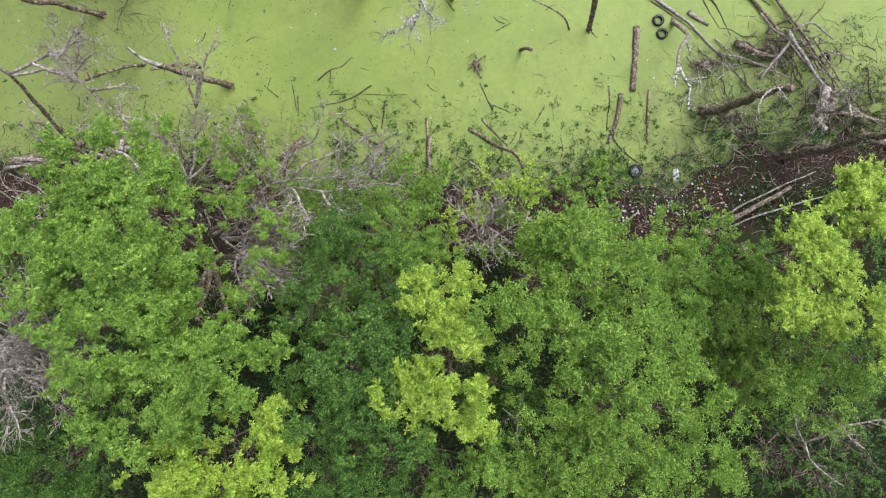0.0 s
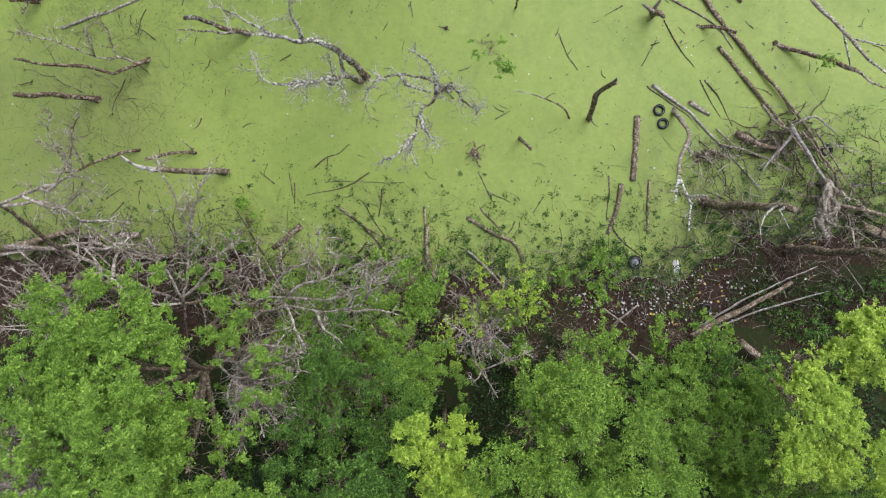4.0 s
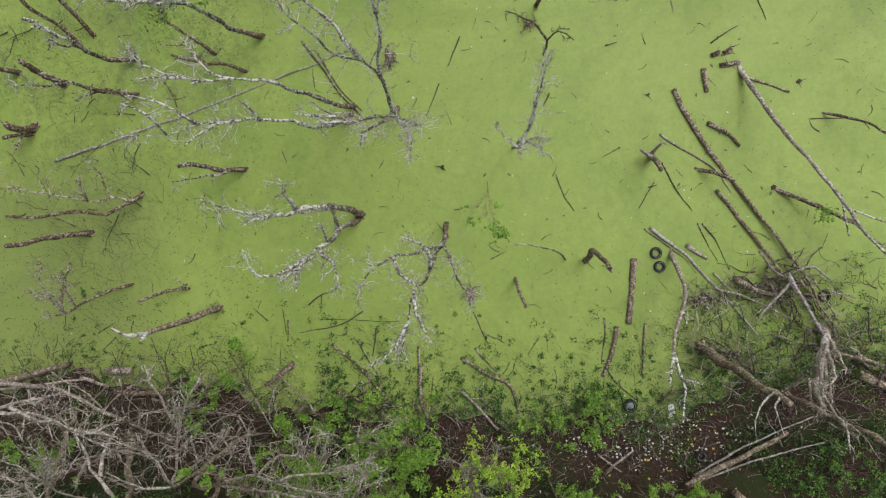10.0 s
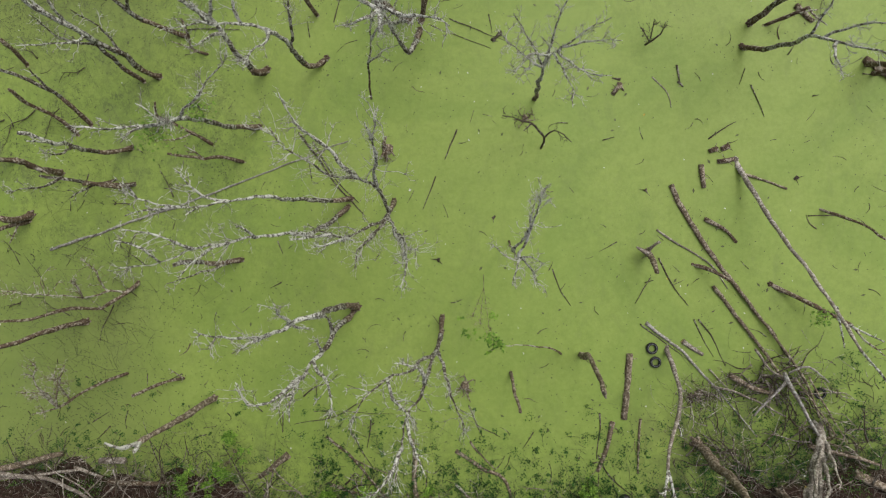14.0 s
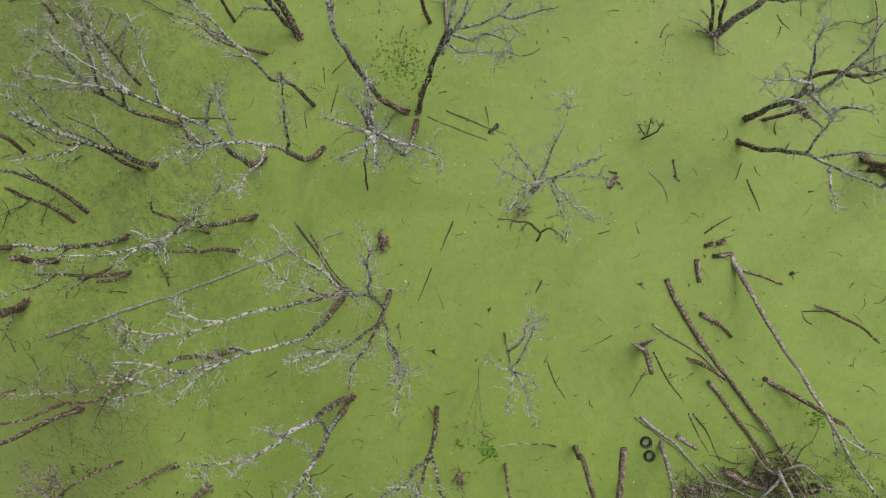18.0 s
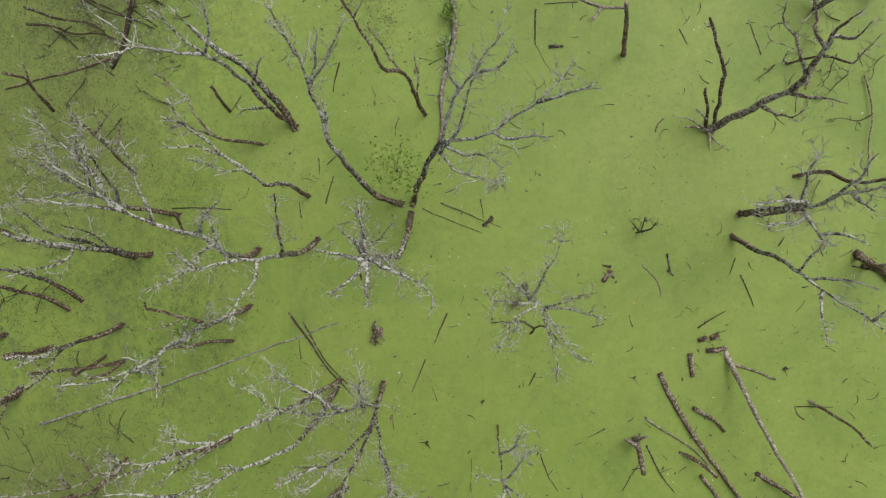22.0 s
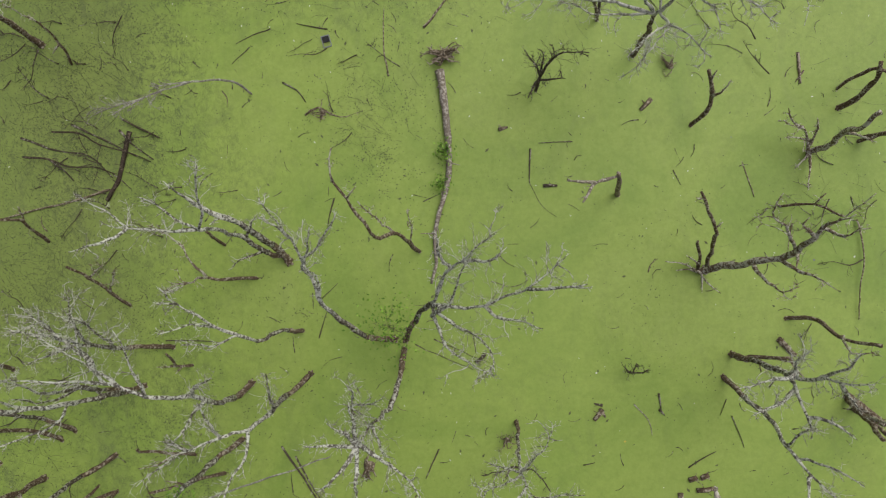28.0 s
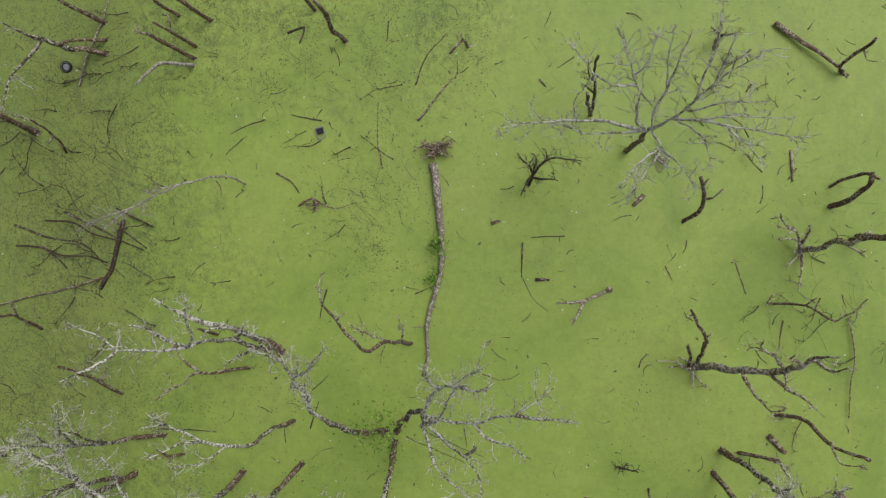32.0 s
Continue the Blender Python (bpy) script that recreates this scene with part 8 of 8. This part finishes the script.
# brush on the bank and its edge: middle of a heap, its half width and half depth, how many, length, lift
HEAPS = [(-15.0, 3.2, 5.0, 2.0, 64, 3.6, 1.5), (-20.0, 2.8, 3.0, 2.0, 12, 3.0, 1.2), (-9.5, 3.0, 3.0, 1.6, 34, 2.8, 1.2), (-3.2, 4.0, 1.6, 0.8, 14, 1.6, 0.25),
         (18.4, 10.0, 2.0, 1.3, 52, 1.7, 0.45), (15.6, 6.6, 2.4, 1.8, 26, 1.8, 0.5), (21.0, 6.6, 2.4, 1.8, 24, 2.2, 0.6), (14.0, 9.4, 1.0, 0.8, 9, 1.0, 0.15),
         (6.0, 3.6, 1.6, 0.6, 8, 1.2, 0.2), (20.5, 2.0, 3.0, 2.2, 16, 2.0, 0.9), (11.0, 1.6, 4.0, 1.4, 9, 1.4, 0.6), (0.5, 2.6, 2.0, 0.8, 8, 1.4, 0.4)]
for hx, hy, hw, hd, count, length, lift in HEAPS:
    for _ in range(count):
        x, y = hx + rng.gauss(0, hw * 0.55), hy + rng.gauss(0, hd * 0.55)
        z = max(0.02, ground_z(x, y)) + rng.uniform(0.02, lift)
        dark = rng.random() < 0.6
        fallen_branch((x, y, z), rng.uniform(0, 6.28), length * rng.uniform(0.5, 1.3), rng.uniform(0.022, 0.06), DARKTWIG if dark else BARE,
                      "dark wet fallen branch in a brush heap" if dark else "pale dry fallen branch in a brush heap", rng.randrange(99999), rng.randint(1, 4))

root_tangle((20.5, 7.2, 0.3), "torn-up brown root tangle on the bank", (1.0, 1.3), 16, 0.09, LOGWOOD, seed=3)
root_tangle((1.33, 44.39, 0.2), "broad flat root plate of an uprooted trunk", (1.3, 0.55), 26, 0.13, LOGWOOD, 0.5, seed=4)
root_tangle((-2.09, 22.50, 0.0), "dark rotten root mound in the duckweed", (0.6, 0.7), 12, 0.12, BARK, 0.4, seed=6)
root_tangle((2.00, 9.99, 0.0), "brown root clump poking through the duckweed", (0.55, 0.7), 10, 0.09, LOGWOOD, 0.5, seed=9)
root_tangle((14.25, 9.59, 0.0), "brown root clump poking through the duckweed", (0.7, 0.6), 12, 0.09, LOGWOOD, 0.5, seed=10)
root_tangle((-5.01, 41.25, 0.0), "brown root clump with drowned twigs", (0.8, 0.5), 12, 0.06, LOGWOOD, 0.5, seed=12)
root_tangle((5.21, 24.10, 0.0), "brown root clump poking through the duckweed", (0.6, 0.5), 10, 0.06, LOGWOOD, 0.6, seed=13)
root_tangle((13.26, 44.06, 0.0), "brown root clump poking through the duckweed", (0.4, 0.6), 10, 0.07, LOGWOOD, 0.5, seed=14)

# fine drowned twigs, lying thick in the worn water
w = Wood(4242)
for cx, cy, sx, sy, count in ((-20, 32, 3.0, 3.5, 330), (-18, 42, 3.5, 4.0, 520), (-12, 49, 4.0, 3.0, 150), (-2.2, 41, 1.6, 2.6, 70), (-4, 50, 4.0, 3.0, 120), (-18, 13, 3.4, 3.2, 380), (-19, 22, 2.5, 3.0, 110),
                              (-3, 6.8, 5.0, 0.9, 70), (9, 6.0, 4.0, 1.0, 40), (16, 8.5, 3.0, 1.6, 120), (-14, 7.2, 4.0, 0.8, 60), (15, 48, 6, 4, 70), (22, 38, 3, 5, 60)):
    for _ in range(count):
        x, y, a = rng.gauss(cx, sx * 0.7), rng.gauss(cy, sy * 0.7), rng.gauss(2.6, 0.7)
        if y < shore(x):
            continue
        ln, bend = rng.uniform(0.25, 1.5), rng.gauss(0, 0.35)
        pts = [(x + math.cos(a + bend * k) * ln * k, y + math.sin(a + bend * k) * ln * k, 0.008 + rng.uniform(0, 0.012)) for k in (0, 0.25, 0.5, 0.75, 1.0)]
        w.tube(pts, rng.uniform(0.004, 0.011), 0.004, 4, 0.2, False)
tagged(part("drowned_twigs", w.mesh("drowned_twigs"), DROWNED, None), "fine dark drowned twigs under thin duckweed", "twigs", kind="stuff")

# dead waterside brush seen as dark wisps over the pond's far side
for _ in range(104):
    x, y = rng.choice([(-15.4, 39.0), (-15.0, 38.4), (-20, 31), (-18, 37), (-19, 43), (-16, 47), (-20, 25), (-3, 44), (-16, 20), (-18, 15), (17, 47), (22, 36)])
    x, y = x + rng.gauss(0, 2.4), y + rng.gauss(0, 2.2)
    fallen_branch((x, y, rng.uniform(0.03, 0.3)), rng.uniform(2.0, 4.6), rng.uniform(0.8, 2.4), rng.uniform(0.02, 0.04), DARKTWIG,
                  "thin dark drowned branch with fine twigs", rng.randrange(99999), rng.randint(3, 8), "drowned_branch", "drowned branches")

# a mat of fine twigs in the root tangle and along the waterline
for name, material, label, count, seed in (("twig_mat", DARKTWIG, "dark fine twigs matted in the root tangle", 560, 71), ("twig_mat", DRY, "pale fine twigs matted in the root tangle", 300, 72)):
    w = Wood(seed)
    for _ in range(count):
        if rng.random() < 0.68:
            cx, cy, sx, sy = rng.choice([(18.6, 10.2, 1.3, 0.8), (15.5, 7.4, 1.6, 1.0), (20.6, 7.4, 1.3, 1.6), (14.2, 9.4, 0.7, 0.5), (22.6, 8.6, 1.6, 1.5), (17.4, 5.6, 2.0, 0.9)])
            x, y, up = rng.gauss(cx, sx), rng.gauss(cy, sy), 0.5
        else:
            x = rng.uniform(-24, 25)
            y, up = shore(x) + rng.gauss(0.5, 0.7), 0.3
        a, ln, bend = rng.uniform(0, 6.28), rng.uniform(0.25, 1.5), rng.gauss(0, 0.6)
        z = max(0.01, ground_z(x, y)) + rng.uniform(0.0, up)
        w.tube([(x + math.cos(a + bend * k) * ln * k, y + math.sin(a + bend * k) * ln * k, z + 0.2 * ln * k * (1 - k)) for k in (0, 0.33, 0.66, 1.0)], rng.uniform(0.009, 0.024), 0.006, 4, 0.2, False)
    tagged(part(name, w.mesh(name), material, None), label, "twigs", kind="stuff")

# brittle twigs strewn over the bank
for name, material, label, count, seed in (("twig_litter", BARE, "pale dry twigs strewn over the bank", 1500, 61), ("twig_litter", DARKTWIG, "dark wet twigs strewn over the bank", 2200, 62)):
    w = Wood(seed)
    for _ in range(count):
        x = rng.uniform(-25, 26)
        y, a, ln = shore(x) + 0.4 - abs(rng.gauss(0, 2.6)), rng.uniform(0, 6.28), rng.uniform(0.15, 1.0)
        z = max(0.01, ground_z(x, y)) + rng.uniform(0.01, 0.16)
        bend = rng.gauss(0, 0.4)
        pts = [(x + math.cos(a + bend * k) * ln * k, y + math.sin(a + bend * k) * ln * k, z + 0.1 * ln * k * (1 - k)) for k in (0, 0.33, 0.66, 1.0)]
        w.tube(pts, rng.uniform(0.008, 0.024), 0.006, 4, 0.2, False)
    tagged(part(name, w.mesh(name), material, None), label, "twigs", kind="stuff")

# small sticks afloat: a few shapes, laid again and again
shapes = []
for k in range(8):
    w = Wood(900 + k)
    ln = rng.uniform(0.35, 1.1)
    line = smooth_path([(0, 0, 0.01), (ln * 0.5, rng.uniform(-0.12, 0.12), 0.02), (ln, rng.uniform(-0.1, 0.1), 0.01)], 0.12)
    w.tube(line, rng.uniform(0.016, 0.04), 0.012, 5, 0.2)
    if k % 2:
        w.twigs(line, 0.25, 2, 0.012, 0.2, 1, 0.0)
    shapes.append(w.mesh("stick"))
    shapes[-1].materials.append(DARKTWIG if k % 4 else LOGWOOD)
for _ in range(150):
    near = rng.random() < 0.35
    x = rng.uniform(-24, 26)
    y = shore(x) + abs(rng.gauss(0, 2.0)) + 0.3 if near else rng.uniform(6, 57)
    ob = new("stick", rng.choice(shapes))
    ob.location, ob.rotation_euler = (x, y, 0.005), (0, 0, rng.uniform(0, 6.28))
    tagged(ob, "small dark stick floating on the duckweed", "stick", "small floating sticks")

w = Wood(717)
for _ in range(420):
    x, y, a, ln = rng.uniform(-25, 27), rng.uniform(7, 58), rng.uniform(0, 6.28), rng.uniform(0.2, 0.8)
    bend = rng.gauss(0, 0.5)
    w.tube([(x + math.cos(a + bend * k) * ln * k, y + math.sin(a + bend * k) * ln * k, 0.014) for k in (0, 0.33, 0.66, 1.0)], rng.uniform(0.012, 0.028), 0.008, 5, 0.2, False)
tagged(part("floating_twigs", w.mesh("floating_twigs"), DARKTWIG, None), "small dark twigs floating on the duckweed", "twigs", kind="stuff")


# ---- litter ----
def bottle(r, h):
    bm = bmesh.new()
    prof = [(0.0, 0.0), (r * 0.9, 0.0), (r, r * 0.2), (r, h * 0.62), (r * 0.8, h * 0.74), (r * 0.36, h * 0.88), (r * 0.36, h), (0.0, h)]
    rings = [[bm.verts.new((math.cos(6.2832 * i / 10) * p, math.sin(6.2832 * i / 10) * p, q)) for i in range(10)] for p, q in prof[1:-1]]
    for a, b in zip(rings, rings[1:]):
        for i in range(10):
            bm.faces.new((a[i], a[(i + 1) % 10], b[(i + 1) % 10], b[i]))
    bm.faces.new(list(reversed(rings[0])))
    bm.faces.new(rings[-1])
    return bm


def crumpled(w, d, seed):
    """A creased scrap of sheet with some thickness."""
    bm = bmesh.new()
    bmesh.ops.create_grid(bm, x_segments=5, y_segments=5, size=0.5)
    for v in bm.verts:
        v.co = Vector((v.co.x * w, v.co.y * d, 0.12 * (w + d) * noise.noise(v.co * 3.3 + Vector((seed, seed * 2, 0)))))
    bmesh.ops.solidify(bm, geom=bm.faces[:], thickness=0.006)
    return bm


kinds = []
for k in range(4):
    bm = bottle(0.045 + 0.012 * k, 0.24 + 0.03 * k)
    me = bpy.data.meshes.new("bottle")
    bm.to_mesh(me)
    bm.free()
    me.materials.append((WHITE, GREY, WHITE, WHITE)[k])
    me.shade_smooth()
    kinds.append(("bottle", me, ("dirty white plastic bottle on the bank", "grey plastic bottle on the bank", "dirty white plastic bottle on the bank", "dirty white plastic bottle on the bank")[k]))
for k in range(5):
    bm = crumpled(0.20 + 0.03 * (k % 3), 0.15 + 0.03 * k, k)
    me = bpy.data.meshes.new("plastic_scrap")
    bm.to_mesh(me)
    bm.free()
    me.materials.append((WHITE, GREY, YELLOW, WHITE, WHITE)[k])
    kinds.append(("plastic_scrap", me, ("white crumpled plastic scrap", "grey torn plastic bag scrap", "yellow crumpled plastic scrap", "white foam and plastic scrap", "white crumpled plastic scrap")[k] + " among litter"))


def drop_litter(x, y):
    name, me, label = rng.choice(kinds if rng.random() < 0.55 else kinds[4:])
    ob = new(name, me)
    z = max(0.0, ground_z(x, y))
    ob.location = (x, y, z + (0.05 if name == "bottle" else 0.03))
    ob.rotation_euler = (radians(90) if name == "bottle" else rng.uniform(-0.3, 0.3), rng.uniform(-0.2, 0.2), rng.uniform(0, 6.28))
    s = rng.uniform(0.22, 0.5)
    ob.scale = (s, s, s)
    tagged(ob, label, "bottle" if name == "bottle" else "litter", "litter on the bank")


for _ in range(290):
    drop_litter(12.5 + rng.gauss(0, 2.4), 2.1 + rng.gauss(0, 0.8))
for _ in range(60):
    drop_litter(7.5 + rng.gauss(0, 1.8), 1.9 + rng.gauss(0, 0.7))
for _ in range(40):
    x = rng.uniform(0, 22)
    drop_litter(x, shore(x) - rng.uniform(0.0, 4.0))
for _ in range(22):
    drop_litter(rng.uniform(-18, 24), rng.uniform(6, 50))

# the white board at the waterline
board = thing("white_board", (12.57, 3.66, 0.06), "white plastic board lying at the waterline", "board")
board.rotation_euler = (0.06, 0.03, 0.1)
bm = bmesh.new()
bmesh.ops.create_cube(bm, size=1.0)
bmesh.ops.bevel(bm, geom=bm.edges[:], offset=0.12, segments=2, affect="EDGES")
for v in bm.verts:
    v.co = Vector((v.co.x * 0.32, v.co.y * 0.66, v.co.z * 0.07))
part("panel", bm, WHITE, board)
bm = bmesh.new()
bmesh.ops.create_cube(bm, size=1.0)
for v in bm.verts:
    v.co = Vector((v.co.x * 0.2, v.co.y * 0.04 + 0.22, v.co.z * 0.02 + 0.045))
part("rib", bm, WHITE, board)

# a dark grey floating box far out
box = thing("plastic_crate", (-4.9, 45.05, 0.02), "dark grey plastic crate sunk in the duckweed", "crate")
box.rotation_euler = (0.1, 0.05, 0.3)
bm = bmesh.new()
for sx, sy, w, d in ((-1, 0, 0.04, 0.62), (1, 0, 0.04, 0.62), (0, -1, 0.46, 0.04), (0, 1, 0.46, 0.04)):
    m = Matrix.LocRotScale((sx * 0.21, sy * 0.29, 0.0), None, (w, d, 0.18))
    bmesh.ops.create_cube(bm, size=1.0, matrix=m)
part("side_walls", bm, GREY, box)
bm = bmesh.new()
bmesh.ops.create_cube(bm, size=1.0, matrix=Matrix.LocRotScale((0.0, 0.1, 0.06), None, (0.36, 0.3, 0.03)))
part("lid", bm, TYRE, box)


# ---- ground cover, marsh plants and flecks: too many to count ----
dice = np.random.default_rng(5)


def spread(count, test, x0, x1, y0, y1):
    out = []
    while len(out) < count:
        p = np.stack([dice.uniform(x0, x1, count), dice.uniform(y0, y1, count)], 1)
        out += [q for q in p if test(q[0], q[1])]
    return np.array(out[:count])


def patchy(x, y, scale, cut):
    return noise.noise((x * scale, y * scale, 7.7)) > cut


# thickest behind the bank; its leaf colour carries the shade under the trees
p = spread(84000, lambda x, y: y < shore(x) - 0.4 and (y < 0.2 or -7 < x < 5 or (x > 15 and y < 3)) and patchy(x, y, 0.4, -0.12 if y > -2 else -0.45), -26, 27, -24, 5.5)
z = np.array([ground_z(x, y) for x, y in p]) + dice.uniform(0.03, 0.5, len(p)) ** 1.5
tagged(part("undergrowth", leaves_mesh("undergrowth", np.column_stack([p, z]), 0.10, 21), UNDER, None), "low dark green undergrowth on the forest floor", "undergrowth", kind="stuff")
# the dark leaf colour puts the brush's shade into these weeds
p = spread(13000, lambda x, y: y < shore(x) - 0.5 and patchy(x, y, 0.55, 0.27), -26, 27, -6, 6.5)
z = np.array([ground_z(x, y) for x, y in p]) + dice.uniform(0.05, 0.5, len(p))
tagged(part("bank_weeds", leaves_mesh("bank_weeds", np.column_stack([p, z]), 0.055, 22), LEAF_DARK, None), "bright green weeds in patches on the bank", "weeds", kind="stuff")
# dark tufts standing in the shallows
tufts = spread(1200, lambda x, y: shore(x) - 0.2 < y < shore(x) + 5.5 and dice.random() < (0.25 if x < -6 else 1.1) * math.exp(-max(0, y - shore(x)) / 1.9), -25, 26, 2, 12)
p = np.repeat(tufts, 24, 0) + dice.normal(0, 0.10, (1200 * 24, 2)) * np.repeat(dice.uniform(0.4, 1.8, 1200), 24)[:, None]
z = dice.uniform(0.02, 0.28, len(p))
tagged(part("marsh_plants", leaves_mesh("marsh_plants", np.column_stack([p, z]), 0.042, 23, 0.8, 2.6), GRASS, None), "dark green marsh plant tufts in the shallows", "marsh plants", kind="stuff")


def flecks(name, pts, size, seed, label, material=FLECK):
    pts = np.column_stack([pts, np.full(len(pts), 0.012) + dice.uniform(0, 0.01, len(pts))])
    tagged(part(name, leaves_mesh(name, pts, size, seed, 0.06, 2.2), material, None), label, "debris", kind="stuff")


def faint(x, y, scale, base=0.5):
    return dice.random() < (base + 0.9 * noise.noise((x * scale, y * scale, 2.2))) * (0.55 + 0.9 * noise.noise((x * scale * 4, y * scale * 4, 5.5)))


flecks("drowned_leaves", spread(9000, lambda x, y: dice.random() < 1 / (1 + math.exp((x + 15 - 4 * noise.noise((y * 0.2, 0, 0))) * 0.9)) and faint(x, y, 0.3), -27, -4, 29, 62), 0.045, 31, "dark drowned leaves in thin duckweed")
flecks("drowned_leaves", spread(4000, lambda x, y: dice.random() < 1 / (1 + math.exp((47 - y) * 0.8)) and faint(x, y, 0.3), -14, 4, 42, 62), 0.045, 36, "dark drowned leaves in thin duckweed")
flecks("drowned_leaves", spread(1100, lambda x, y: dice.random() < math.exp(-((x + 2.2) / 2.2) ** 2 - ((y - 40.5) / 3.2) ** 2) and faint(x, y, 0.6), -7, 3, 33, 48), 0.04, 32, "dark drowned leaves beside an uprooted trunk")
flecks("drowned_leaves", spread(3600, lambda x, y: y > shore(x) and dice.random() < math.exp(-(y - shore(x)) / 1.6) and faint(x, y, 0.5), -26, 27, 3, 12), 0.05, 33, "dark drowned leaves along the shore")
flecks("drowned_leaves", spread(4500, lambda x, y: y > shore(x) and faint(x, y, 0.2, 0.35), -28, 30, 5, 62), 0.04, 34, "scattered dark flecks on the duckweed")
flecks("drowned_leaves", spread(320, lambda x, y: y > shore(x) and faint(x, y, 0.25, 0.4), -28, 30, 5, 62), 0.10, 37, "scattered brown leaf rafts on the duckweed", DROWNED)
flecks("drowned_leaves", spread(3200, lambda x, y: y > shore(x) and dice.random() < 1 / (1 + math.exp((x + 7) * 0.35)) and faint(x, y, 0.35, 0.35), -26, 2, 8, 32), 0.045, 38, "dark drowned leaves among dead trees")
flecks("white_specks", spread(260, lambda x, y: y > shore(x), -28, 30, 5, 62), 0.05, 35, "tiny white specks on the duckweed", WHITE)

# leaf sprouts on half-dead wood: place, half width, how many leaves
for (x, y, z, r, count) in [(-0.8, 30.5, 4.0, 1.4, 300), (-10.6, 22.0, 7.6, 0.8, 150), (1.5, 39.3, 0.5, 0.55, 150), (1.4, 37.6, 0.5, 0.5, 110), (19.6, 13.8, 1.8, 0.5, 110), (-9.4, 23.2, 6.4, 0.6, 90)]:
    pts = np.array([x, y, z]) + dice.normal(0, 0.5, (count, 3)) * r * [1, 1, 0.6]
    sprout = thing("leaf_sprout", (x, y, z), "loose spray of green leaves on dead wood", "leaves", "leaf sprouts")
    tagged(part("foliage", leaves_mesh("foliage", pts - [x, y, z], 0.09, count), LEAF, sprout), kind="stuff")
    w = Wood(count)
    w.twigs(np.array([[0, 0, -r * 0.5], [0.05, 0, 0], [0, 0.05, r * 0.4]]), r, 10, 0.012, 0.1, 2)
    tagged(part("twig_spray", w.mesh("twig_spray"), DARKTWIG, sprout), kind="stuff")
